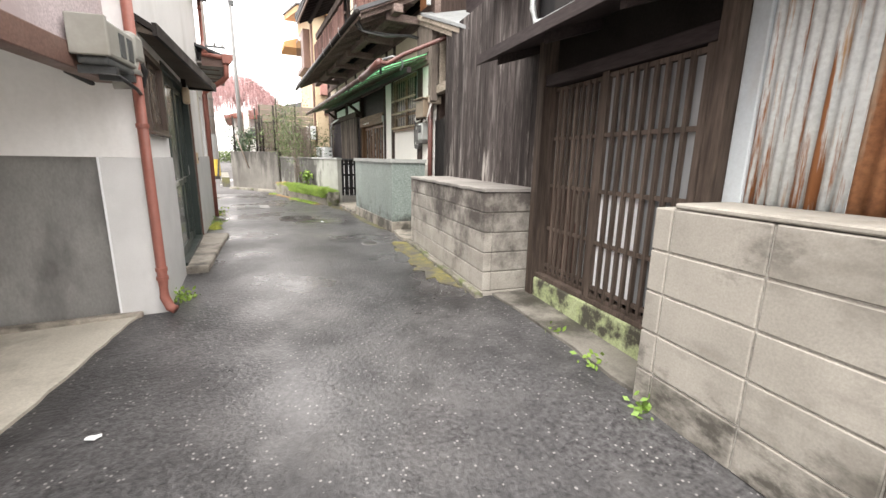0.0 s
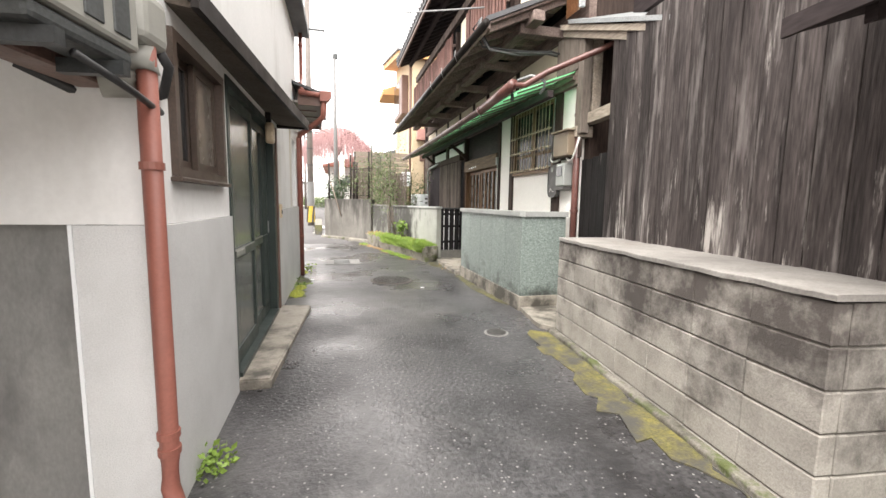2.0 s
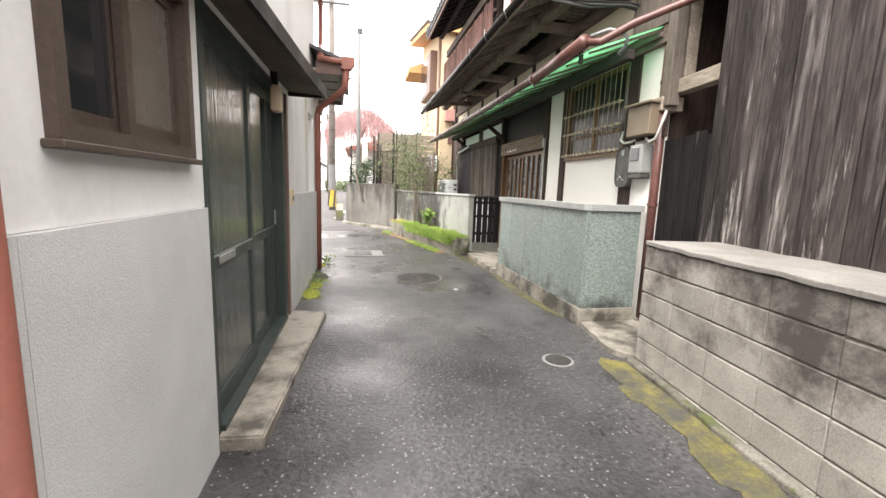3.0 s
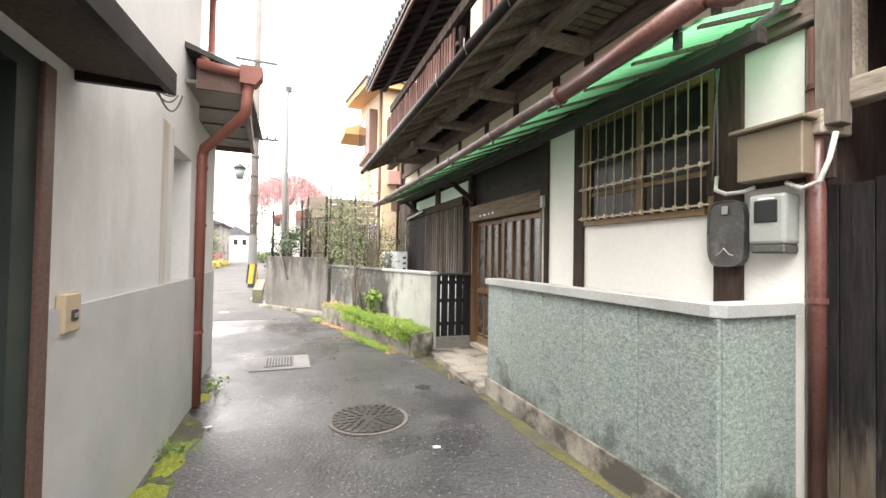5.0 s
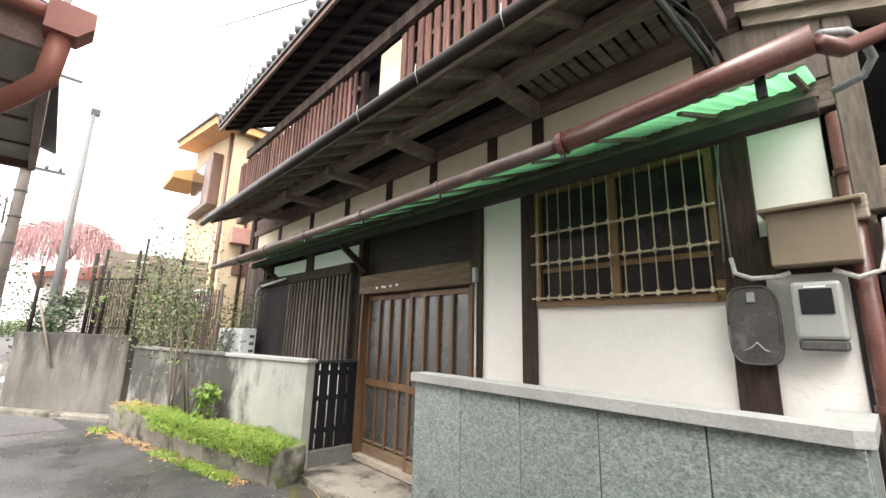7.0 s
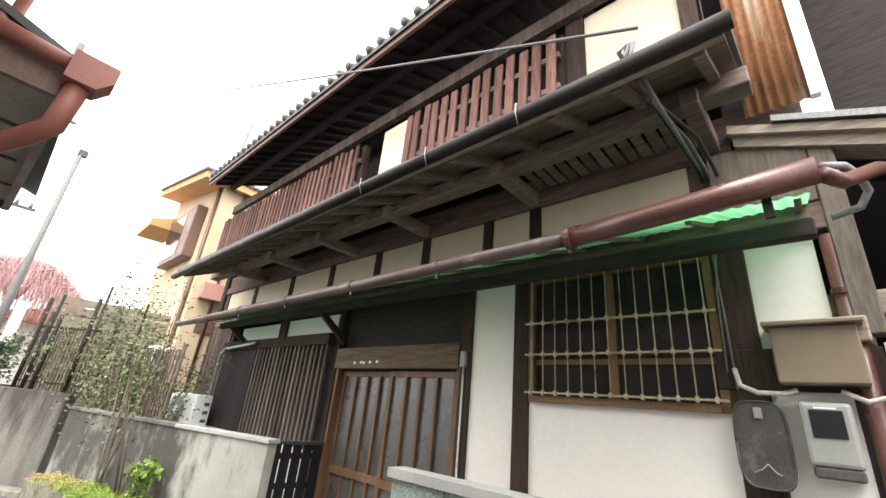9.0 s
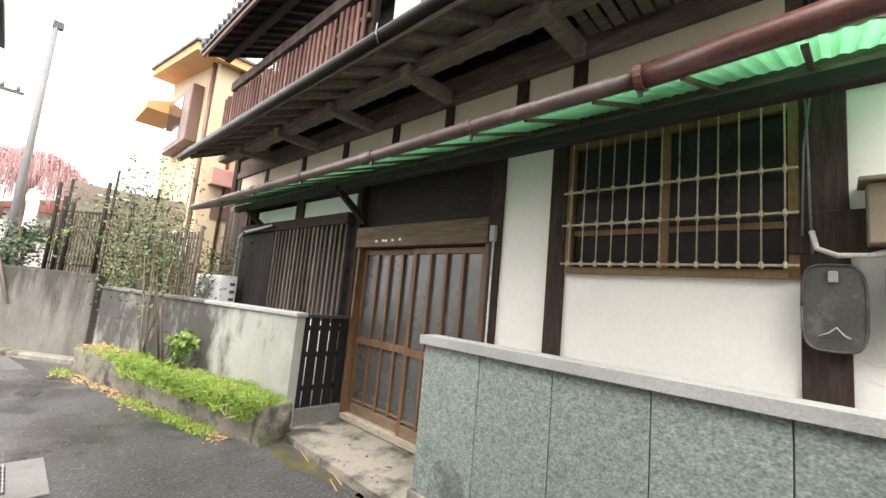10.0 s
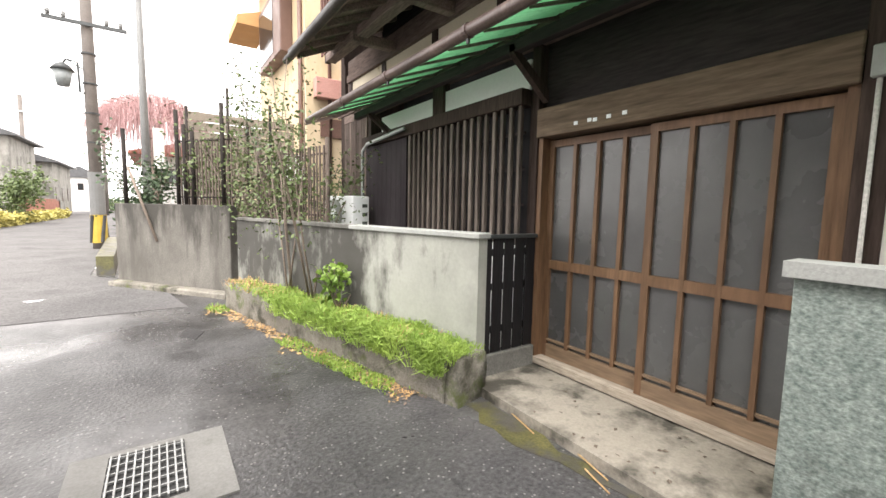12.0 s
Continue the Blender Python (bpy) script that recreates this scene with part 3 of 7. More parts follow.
def build_left_house():
    top = 4.6
    bm = bmesh.new()
    # the street wall in pieces round its window, door and niche
    x0 = LX - 0.18
    for y0, y1, z0, z1 in ((4.31, 4.46, 1.464, top), (4.46, 5.33, 2.38, top), (4.46, 5.33, 1.464, 1.69), (5.33, 5.50, 1.464, top), (5.50, 7.74, 2.46, top),
                           (7.74, 9.34, 1.464, top), (9.34, 9.66, 2.75, top), (9.66, 10.28, 2.62, top), (10.28, 10.55, 1.464, top)):
        bx(bm, x0, LX, y0, y1, z0, z1)
    bx(bm, LX - 0.6, x0, 10.33, 10.55, 0, top)
    setting("wall_left_stained", box(x0, LX, 9.34, 9.66, 1.464, 2.75), RUSTY_PLASTER, "white plaster with ochre run-down stains beside the niche", "wall")
    setting("wall_left", bm, PLASTER, "white painted plaster wall above a grey dado", "wall")
    bm = bmesh.new()
    for y0, y1 in ((4.31, 5.48), (7.79, 10.55)):
        bx(bm, x0, LX + 0.022, y0, y1, -0.1, 1.462)
    setting("wall_left_dado", bm, ROUGHCAST, "grey roughcast dado along the white house", "wall")
    setting("wall_left_niche", box(x0 - 0.03, x0, 9.6, 10.33, 1.4, 2.7), ROUGHCAST, "grey back of a shallow niche in the white wall", "wall")
    # the wall under the carport, with a recessed grey board
    bm = bmesh.new()
    bx(bm, -1.04, LX - 0.18, 4.31, 4.49, 1.464, 4.6)
    bx(bm, -6.0, -1.04, 4.31, 4.49, 1.464, 4.6)
    setting("wall_garage", bm, PLASTER, "white plaster wall under the carport", "wall")
    setting("wall_garage_dado", box(-1.03, LX + 0.022, 4.285, 4.308, -0.1, 1.462), ROUGHCAST, "grey roughcast pier beside the carport board", "wall")
    setting("wall_garage_board", box(-6.0, -1.03, 4.38, 4.44, -0.1, 1.47), GREY_PANEL, "stained dark grey board in a recess", "wall")
    # Side of the recess; light falling on it is put in as white.
    setting("trim_garage", box(-1.045, -1.03, 4.28, 4.385, -0.05, 1.463), WHITE_SHEET, "thin white strip for the lit reveal beside the grey board", "trim")
    # Added backing out of sight; room darkness comes from its brown colour.
    setting("wall_left_inside", box(-1.6, -1.45, 4.7, 10.3, 0.0, 4.5), BROWN_ALU, "dark backing for the unlit rooms behind the window and door", "wall")
    setting("roof_left", box(-6.0, LX + 0.25, 4.2, 10.7, 4.6, 4.72), ROOF_TILE, "flat dark roof edge of the white house", "roof")


setting("trim_garage_kerb", box(-6.0, -0.88, 4.22, 4.288, 0.0, 0.125, None, 0.01), SLAB, "brown mossy kerb under the carport wall", "kerb")
build_left_house()
PLACE[0] = I4


def build_carport():
    """Overhanging mauve upper storey over the apron."""
    bm = bmesh.new()
    bx(bm, -0.15, -0.05, -6.0, -0.135, 2.20, 4.6, MC)
    setting("wall_mauve", bm, MAUVE, "mauve sheet-clad upper storey over the carport", "wall")
    bm = bmesh.new()
    bx(bm, -0.16, -0.02, -6.0, -0.135, 2.04, 2.20, MC, 0.008)
    setting("trim_carport_beam", bm, BROWN_METAL, "rusty brown steel beam under the upper storey", "beam")
    # Soffit set low to shade the carport wall.
    bm = bmesh.new()
    bx(bm, -5.4, -0.16, -6.0, -0.135, 2.22, 2.34, MC)
    setting("ceiling_carport", bm, SOFFIT, "grey soffit over the carport", "ceiling")
    # Unseen back wall and roof, added to darken the carport.
    setting("wall_carport_back", box(-5.5, -5.4, -6.0, -0.135, 0.0, 4.6, MC), MAUVE, "unseen mauve wall added to keep light out of the carport", "wall")
    setting("roof_carport", box(-5.5, 0.1, -6.0, -0.135, 4.6, 4.7, MC), ROOF_TILE, "unseen flat roof added to block light above the carport", "roof")


build_carport()


def build_aircon_wall():
    t = thing("air_conditioner", "weathered beige outdoor air conditioner hung on brackets at the carport corner", "air conditioner", (-0.75, 3.9, 2.15))
    part("casing", box(-0.015, 0.19, -0.80, -0.31, 2.13, 2.36, MC, 0.018, 2), AC_BEIGE, t)
    # Shadow below the casing is given by this slab's dark colour.
    part("pan", box(0.0, 0.175, -0.79, -0.33, 2.07, 2.129, MC, 0.02, 2), AC_DARK, t, "dark slab for the shadowed underside of the casing")
    part("casing_edge", box(-0.02, 0.205, -0.825, -0.795, 2.12, 2.37, MC, 0.008), AC_BEIGE, t, "pale end frame of the casing")
    for y0 in (-0.60, -0.46):
        part("grille", box(0.187, 0.196, y0, y0 + 0.09, 2.16, 2.32, MC, 0.004), AC_DARK, t, "dark recessed panel in the casing")
    part("pipe_cover", box(0.0, 0.18, -0.27, -0.06, 2.20, 2.42, MC, 0.045, 3), AC_BEIGE, t, "rounded pipe cover")
    part("pipe_elbow", tube(bmesh.new(), [MC @ Vector(p) for p in ((0.10, -0.17, 2.2), (0.11, -0.16, 2.12), (0.07, -0.18, 2.06), (-0.02, -0.22, 2.05))], 0.065, 12), AC_BEIGE, t, "taped pipe elbow", True)
    for y in (-0.72, -0.42):
        part("bracket", box(-0.02, 0.20, y - 0.02, y + 0.02, 2.02, 2.069, MC), LAMP_METAL, t, "dark steel bracket")
    bm = bmesh.new()
    tube(bm, [MC @ Vector(p) for p in ((0.12, -0.12, 2.28), (0.16, -0.05, 2.16), (0.12, -0.03, 2.05), (0.0, -0.05, 2.0), (-0.15, -0.08, 2.01), (-0.3, -0.25, 2.1))], 0.022, 8)
    part("hose", bm, BLACK_CABLE, t, "black insulated hose", True)
    bm = bmesh.new()
    tube(bm, [MC @ Vector(p) for p in ((0.15, -0.6, 2.04), (0.18, -0.35, 1.98), (0.13, -0.08, 1.96), (0.04, -0.03, 2.05))], 0.014, 8)
    part("hose", bm, BLACK_CABLE, t, "black insulated hose", True)


build_aircon_wall()


def downpipe(label, pts, r, material, clips, elbow=None, name="downpipe"):
    t = thing(name, label, "drainpipe", pts[0])
    part("pipe", tube(bmesh.new(), pts, r, 14), material, t, smooth=True)
    for c, ax in clips:
        bm = bmesh.new()
        d = Vector(ax) * 0.016
        tube(bm, [Vector(c) - d, Vector(c) + d], r + 0.008, 14)
        part("clip", bm, material, t, smooth=False)
    return t


g0 = ground_z(-0.75, 4.35)
p1 = downpipe("terracotta plastic downpipe with a bent foot on the house corner",
              [(-0.64, 4.17, g0 + 0.05), (-0.68, 4.19, g0 + 0.07), (-0.72, 4.23, g0 + 0.16), (-0.72, 4.245, g0 + 0.3), (-0.72, 4.245, 4.6)], 0.040, TERRACOTTA,
              [((-0.72, 4.245, 0.42), (0, 0, 1)), ((-0.72, 4.245, 1.72), (0, 0, 1)), ((-0.72, 4.245, 3.0), (0, 0, 1)), ((-0.72, 4.245, 0.5), (0, 0, 1))])
g1 = ground_z(-0.65, 10.55)
p2 = downpipe("terracotta downpipe that cranks out to the eaves gutter",
              [(-0.62, 10.52, g1), (-0.62, 10.52, 2.72), (-0.60, 10.50, 2.80), (-0.24, 9.98, 2.97), (-0.16, 9.88, 3.04), (-0.14, 9.86, 3.3)], 0.049, TERRACOTTA,
              [((-0.62, 10.52, 0.9), (0, 0, 1)), ((-0.62, 10.52, 2.0), (0, 0, 1)), ((-0.62, 10.52, 2.6), (0, 0, 1))])
p3 = downpipe("upper terracotta downpipe on the white house corner",
              [(-0.48, 9.9, 3.42), (-0.52, 9.95, 3.52), (-0.55, 10.2, 3.65), (-0.56, 10.5, 3.8), (-0.56, 10.5, 4.6)], 0.036, TERRACOTTA, [((-0.56, 10.5, 4.4), (0, 0, 1))])


PLACE[0] = LEFT_TURN


def build_left_window():
    t = thing("window_1", "brown aluminium sliding window with frosted panes in the white wall", "window", (LX, 4.97, 1.69), kind="structure")
    bm = bmesh.new()
    x0, x1 = LX - 0.13, LX + 0.035
    bx(bm, x0, x1, 4.46, 4.51, 1.69, 2.38)
    bx(bm, x0, x1, 5.28, 5.33, 1.69, 2.38)
    bx(bm, x0, x1, 4.51, 5.28, 2.33, 2.38)
    bx(bm, x0, x1, 4.51, 5.28, 1.69, 1.735)
    part("window_frame", bm, BROWN_ALU, t)
    for k, (y0, y1, x, gl) in enumerate(((4.51, 4.92, LX - 0.06, DARK_GLASS), (4.88, 5.28, LX - 0.025, PAPER))):
        bm = bmesh.new()
        bx(bm, x - 0.015, x + 0.015, y0, y0 + 0.045, 1.735, 2.33)
        bx(bm, x - 0.015, x + 0.015, y1 - 0.045, y1, 1.735, 2.33)
        bx(bm, x - 0.015, x + 0.015, y0 + 0.045, y1 - 0.045, 1.735, 1.79)
        bx(bm, x - 0.015, x + 0.015, y0 + 0.045, y1 - 0.045, 2.285, 2.33)
        s = part("sash", bm, BROWN_ALU, t)
        part("pane", box(x - 0.004, x + 0.004, y0 + 0.045, y1 - 0.045, 1.79, 2.285), gl, s)
    part("window_sill", box(LX, LX + 0.055, 4.44, 5.35, 1.665, 1.688, None, 0.004), BROWN_ALU, t)


build_left_window()


def build_left_door():
    t = thing("door_1", "dark green aluminium sliding door with reeded glass, closed", "door", (LX, 6.7, 0.2), kind="structure")
    x0, x1 = LX - 0.15, LX + 0.012
    bm = bmesh.new()
    bx(bm, x0, x1, 5.50, 5.56, 0.17, 2.46)
    bx(bm, x0, x1, 7.56, 7.70, 0.17, 2.46)
    bx(bm, x0, x1, 5.56, 7.56, 2.39, 2.46)
    bx(bm, x0, x1 + 0.02, 5.56, 7.56, 0.13, 0.24)
    part("door_frame", bm, GREEN_ALU, t)
    n = 2
    w = (7.56 - 5.56) / n
    for k in range(n):
        y0, y1 = 5.56 + k * w - (0.03 if k else 0), 5.56 + (k + 1) * w
        x = LX - 0.05 - 0.04 * (k % 2)
        bm = bmesh.new()
        for a, b in ((y0, y0 + 0.07), (y1 - 0.07, y1)):
            bx(bm, x - 0.02, x + 0.02, a, b, 0.24, 2.39)
        for a, b in ((0.24, 0.36), (1.10, 1.18), (2.31, 2.39)):
            bx(bm, x - 0.02, x + 0.02, y0 + 0.07, y1 - 0.07, a, b)
        leaf = part("door_leaf", bm, GREEN_ALU, t)
        part("pane", box(x - 0.006, x + 0.006, y0 + 0.07, y1 - 0.07, 1.18, 2.31), REEDED, leaf)
        part("edge_strip", box(x + 0.02, x + 0.026, y0 + 0.07, y1 - 0.07, 1.172, 1.182), GALV, leaf, "bright metal edge")
        part("panel", box(x - 0.006, x + 0.006, y0 + 0.07, y1 - 0.07, 0.36, 1.10), REEDED, leaf)
        yh = y1 - 0.05 if k else y0 + 0.035
        part("door_handle", box(x + 0.02, x + 0.035, yh - 0.02, yh + 0.02, 1.19, 1.33, None, 0.004), GALV, leaf, "silver recessed pull")
    for y in (7.20, 7.28, 7.36, 7.44):
        part("rib", box(LX - 0.105, LX - 0.06, y - 0.016, y + 0.016, 0.36, 2.31, None, 0.006), GREEN_ALU, t, "upright rib of the door leaf")
    part("transom_board", box(LX - 0.12, LX - 0.02, 5.52, 7.68, 2.47, 2.56), CANOPY_UNDER, t, "dull brown board over the door")
    part("door_post", box(x0, LX + 0.03, 7.70, 7.785, 0.17, 2.46, None, 0.004), BROWN_METAL, t, "purple-brown corner post")
    part("mail_slot", box(LX - 0.03, LX - 0.018, 5.75, 6.05, 1.12, 1.17, None, 0.003), GALV, t, "silver letter slot")


build_left_door()


PLACE[0] = I4


def loft(near, far, y0, y1):
    """A solid between two (x, z) sections at y0 and y1."""
    bm = bmesh.new()
    a = [bm.verts.new((x, y0, z)) for x, z in near]
    b = [bm.verts.new((x, y1, z)) for x, z in far]
    bm.faces.new(a)
    bm.faces.new(b[::-1])
    for i in range(len(a)):
        j = (i + 1) % len(a)
        bm.faces.new((a[i], a[j], b[j], b[i]))
    return bm


def build_left_canopy():
    t = thing("door_canopy", "dark brown metal canopy sloping over the door and window", "canopy", (LX, 6.2, 2.5))
    y0, y1 = 4.46, 8.02
    wn0, wn1, en, ef = -0.765, -0.685, -0.60, -0.33
    part("roof_sheet", loft([(wn0, 2.66), (en, 2.56), (en, 2.51), (wn0, 2.60)], [(wn1, 2.86), (ef, 2.60), (ef, 2.545), (wn1, 2.80)], y0, y1), CANOPY_BROWN, t)
    part("soffit_board", loft([(wn0, 2.595), (en - 0.01, 2.505), (en - 0.01, 2.48), (wn0, 2.50)], [(wn1, 2.79), (ef - 0.01, 2.54), (ef - 0.01, 2.52), (wn1, 2.54)], y0 + 0.03, y1 - 0.04), CANOPY_UNDER, t, "grey-brown underside")
    part("fascia", loft([(en, 2.57), (en + 0.035, 2.57), (en + 0.035, 2.47), (en, 2.47)], [(ef, 2.61), (ef + 0.035, 2.61), (ef + 0.035, 2.50), (ef, 2.50)], y0 - 0.01, y1 + 0.01), CANOPY_BROWN, t)
    part("end_board", box(-0.69, ef, y1 - 0.03, y1, 2.50, 2.62), CANOPY_BROWN, t)
    l = thing("porch_lamp", "cream plastic porch lamp under the canopy", "lamp", (-0.6, 7.0, 2.5))
    part("shade", box(LX + 0.0, LX + 0.09, 7.10, 7.23, 2.20, 2.42, None, 0.025, 2), CANVAS_YELLOW, l)
    part("mount", box(LX + 0.0, LX + 0.06, 7.13, 7.20, 2.42, 2.60), CANOPY_BROWN, l)


build_left_canopy()

t = thing("canopy_cable", "thin black cables slung from the canopy to the eaves", "cable", (-0.4, 8.0, 2.6))
for dx, drop in ((0.0, 0.10), (0.03, 0.16), (-0.02, 0.05)):
    part("strand", tube(bmesh.new(), sag((-0.42 + dx, 7.98, 2.60), (-0.60 + dx, 9.4, 2.95), drop, 12), 0.006, 6), BLACK_CABLE, t, smooth=True)

bm = bmesh.new()
prism(bm, [(-0.74, 5.50), (-0.46, 5.48), (-0.30, 7.80), (-0.69, 7.86)], "z", 0.0, 0.205)
bmesh.ops.bevel(bm, geom=bm.edges[:], offset=0.012, segments=2, affect="EDGES")
setting("floor_left_step", bm, SLAB, "worn concrete doorstep at the green door", "step")

t = thing("doorbell", "pale yellow plastic doorbell box on the white wall", "doorbell", (LX, 8.05, 1.45))
part("casing", box(LX + 0.012, LX + 0.05, 7.89, 8.04, 1.35, 1.525, None, 0.008, 2), CANVAS_YELLOW, t)
part("button_plate", box(LX + 0.05, LX + 0.056, 7.94, 8.00, 1.40, 1.45, None, 0.003), AC_DARK, t, "dark recessed push button")
part("button", box(LX + 0.056, LX + 0.062, 7.955, 7.985, 1.415, 1.435, None, 0.002), METER_GREY, t)


def build_house_two():
    hx = -0.76
    bm = bmesh.new()
    for y0, y1, z0, z1 in ((10.55, 11.18, 1.464, 3.25), (11.18, 11.52, 2.78, 3.25), (11.18, 11.52, 1.464, 2.14), (11.52, 12.2, 1.464, 3.25)):
        bx(bm, hx - 0.16, hx, y0, y1, z0, z1)
    bx(bm, -4.5, hx - 0.16, 12.04, 12.2, 1.464, 3.25)
    setting("wall_left_second", bm, PLASTER, "white wall of the small tiled-roof house", "wall")
    bm = bmesh.new()
    bx(bm, hx - 0.16, hx + 0.02, 10.56, 12.22, -0.1, 1.462)
    bx(bm, -4.5, hx - 0.16, 12.04, 12.22, -0.1, 1.462)
    setting("wall_left_second_dado", bm, ROUGHCAST, "grey rendered dado of the small house", "wall")
    t = thing("window_2", "narrow dark window in the small house wall", "window", (hx, 11.35, 2.14), kind="structure")
    bm = bmesh.new()
    for y0, y1, z0, z1 in ((11.18, 11.21, 2.14, 2.78), (11.49, 11.52, 2.14, 2.78), (11.21, 11.49, 2.75, 2.78), (11.21, 11.49, 2.14, 2.17)):
        bx(bm, hx - 0.12, hx + 0.01, y0, y1, z0, z1)
    part("window_frame", bm, BROWN_ALU, t)
    part("pane", box(hx - 0.08, hx - 0.07, 11.21, 11.49, 2.17, 2.75), DARK_GLASS, t)
    # eaves: soffit, boards, gutter, tiles
    r = thing("eaves_roof", "small tiled eaves with red-brown gutter and grey soffit", "roof", (-0.5, 11, 3.2), kind="structure")
    part("soffit", prism(bmesh.new(), [(-4.5, 9.95), (-0.2, 9.95), (-0.32, 12.3), (-4.5, 12.3)], "z", 3.27, 3.30), SOFFIT, r, "grey soffit boards")
    for y in (10.6, 11.2, 11.8):
        part("batten", box(-0.76, -0.30, y - 0.012, y + 0.012, 3.25, 3.268), BROWN_METAL, r)
    part("fascia", prism(bmesh.new(), [(-0.2, 9.92), (-0.15, 9.92), (-0.27, 12.34), (-0.32, 12.34)], "z", 3.20, 3.40), BROWN_METAL, r, "dark brown fascia board")
    part("fascia", box(-4.5, -0.28, 12.30, 12.35, 3.20, 3.40), BROWN_METAL, r, "dark brown fascia board")
    part("fascia", box(-0.58, -0.2, 9.92, 9.96, 3.22, 3.40), BROWN_METAL, r, "dark brown fascia board")
    part("gutter", tube(bmesh.new(), [(-0.56, 9.86, 3.42), (-0.12, 9.86, 3.38)], 0.042, 12), TERRACOTTA, r, "terracotta plastic gutter", True)
    part("gutter_box", prism(bmesh.new(), [(-0.21, 3.28), (-0.08, 3.28), (-0.02, 3.36), (-0.02, 3.45), (-0.21, 3.45)], "y", 9.79, 9.93), TERRACOTTA, r, "terracotta gutter outlet box")
    part("roof_slab", prism(bmesh.new(), [(-0.16, 3.402), (-0.16, 3.45), (-4.5, 4.9), (-4.5, 4.85)], "y", 9.9, 12.35), ROOF_TILE, r)
    # Same added dark backing, for the room behind the narrow window.
    setting("wall_left_second_inside", box(-1.5, -1.3, 10.6, 12.0, 0, 3.2), BROWN_ALU, "dark backing for the unlit room of the small house", "wall")


build_house_two()

# ---- right: old shop house with the green awning ----
FX = 3.15


def build_facade():
    th = 0.14
    hw = thing("wall_house_lower", "white plaster ground-floor wall of the old house", "wall", (FX, 8.4, 0.1), kind="structure")
    for y0, y1, z0, z1 in ((7.20, 7.55, 0.1, 3.3), (7.75, 9.17, 0.1, 2.06), (9.32, 9.80, 0.1, 3.3), (7.75, 9.17, 3.12, 3.3)):
        part("plaster_panel", box(FX, FX + th, y0, y1, z0, z1), WARM_PLASTER, hw)
    bm = bmesh.new()
    bx(bm, FX + 0.02, FX + th, 7.08, 16.7, 3.3, 4.25)
    setting("wall_house_band", bm, DARK_WOOD_H, "dark timber band wall under the eaves", "wall")
    t = thing("plaster_strip", "cream plaster strips between short posts under the eaves", "wall panel", (FX, 11, 3.5), kind="structure")
    ys = [7.75, 9.12, 9.68, 10.6, 11.5, 12.6, 13.8, 15.2, 16.5]
    for a, b in zip(ys, ys[1:]):
        part("plaster_panel", box(FX, FX + 0.02, a + 0.06, b - 0.06, 3.40, 3.84), CREAM, t)
        part("short_post", box(FX - 0.02, FX + 0.02, b - 0.06, b + 0.06, 3.30, 3.84), DARK_WOOD, t)
    p = thing("posts_house", "dark timber posts of the old house front", "post", (FX, 9, 0.2), kind="structure")
    for y0, y1, z0, z1 in ((7.55, 7.75, 0.15, 3.3), (9.17, 9.32, 0.15, 3.3), (9.80, 9.93, 0.15, 3.3), (12.03, 12.13, 0.15, 3.3), (15.62, 15.72, 0.15, 3.3), (16.72, 16.85, 0.1, 4.2)):
        part("post", box(FX - 0.03, FX + 0.13, y0, y1, z0, z1, None, 0.006), DARK_WOOD, p)
    part("post", box(FX - 0.07, FX + 0.06, 7.0, 7.12, 2.50, 3.72, None, 0.008), GREY_BOARD, p, "bleached corner post")
    # beams along the front
    bmz = thing("front_beams", "dark timber beams along the house front", "beam", (FX, 11, 3.0), kind="structure")
    part("beam", box(FX - 0.06, FX + 0.04, 7.08, 16.7, 3.14, 3.32, None, 0.006), DARK_WOOD_H, bmz)
    part("beam", box(FX - 0.05, FX + 0.10, 7.5, 16.6, 3.842, 3.97, None, 0.006), DARK_WOOD_H, bmz)
    part("beam", box(2.52, 2.68, 7.3, 16.0, 3.93, 4.06, None, 0.008), LIFTED_EAVE_WOOD, bmz)
    for y in (7.62, 9.12, 10.6, 12.0, 13.4, 14.8):
        part("bracket_beam", box(2.46, FX + 0.05, y - 0.055, y + 0.055, 3.86, 3.99, None, 0.008), LIFTED_EAVE_WOOD, bmz)
    for i in range(12):
        part("soffit_slat", box(2.69, 3.08, 7.80 + i * 0.105, 7.88 + i * 0.105, 4.005, 4.02), LIFTED_EAVE_WOOD, bmz, "short slats under the eave, lightened for missing light")
    for y in (9.12, 10.6, 12.0, 13.4):
        part("beam_end", box(2.452, 2.459, y - 0.052, y + 0.052, 3.863, 3.987), GREY_WOOD, bmz, "bleached beam end")
    part("meter_rail", box(FX - 0.035, FX - 0.001, 7.04, 7.80, 2.20, 2.44, None, 0.005), DARK_WOOD, bmz, "dark rail behind the meter boxes")
    # Unseen backing; the dark of the rooms is put into its colour.
    setting("wall_house_inside", box(4.4, 4.5, 7.1, 16.85, 0, 4.2), BLACK_WOOD_AND_SHADE, "near-black wall standing in for the unlit rooms of the old house", "wall")
    setting("floor_house_inside", box(FX + 0.1, 4.4, 7.1, 16.85, 0.1, 0.25), SLAB, "dark floor inside the old house", "floor")
    setting("wall_house_end", box(FX, 9.5, 16.851, 17.0, 0, 6.0), DARK_WOOD, "dark timber end wall of the old house", "wall")
    setting("wall_house_side", box(FX + 0.131, 9.5, 7.08, 7.2, 0, 6.0), DARK_WOOD, "dark timber side wall of the old house", "wall")


build_facade()


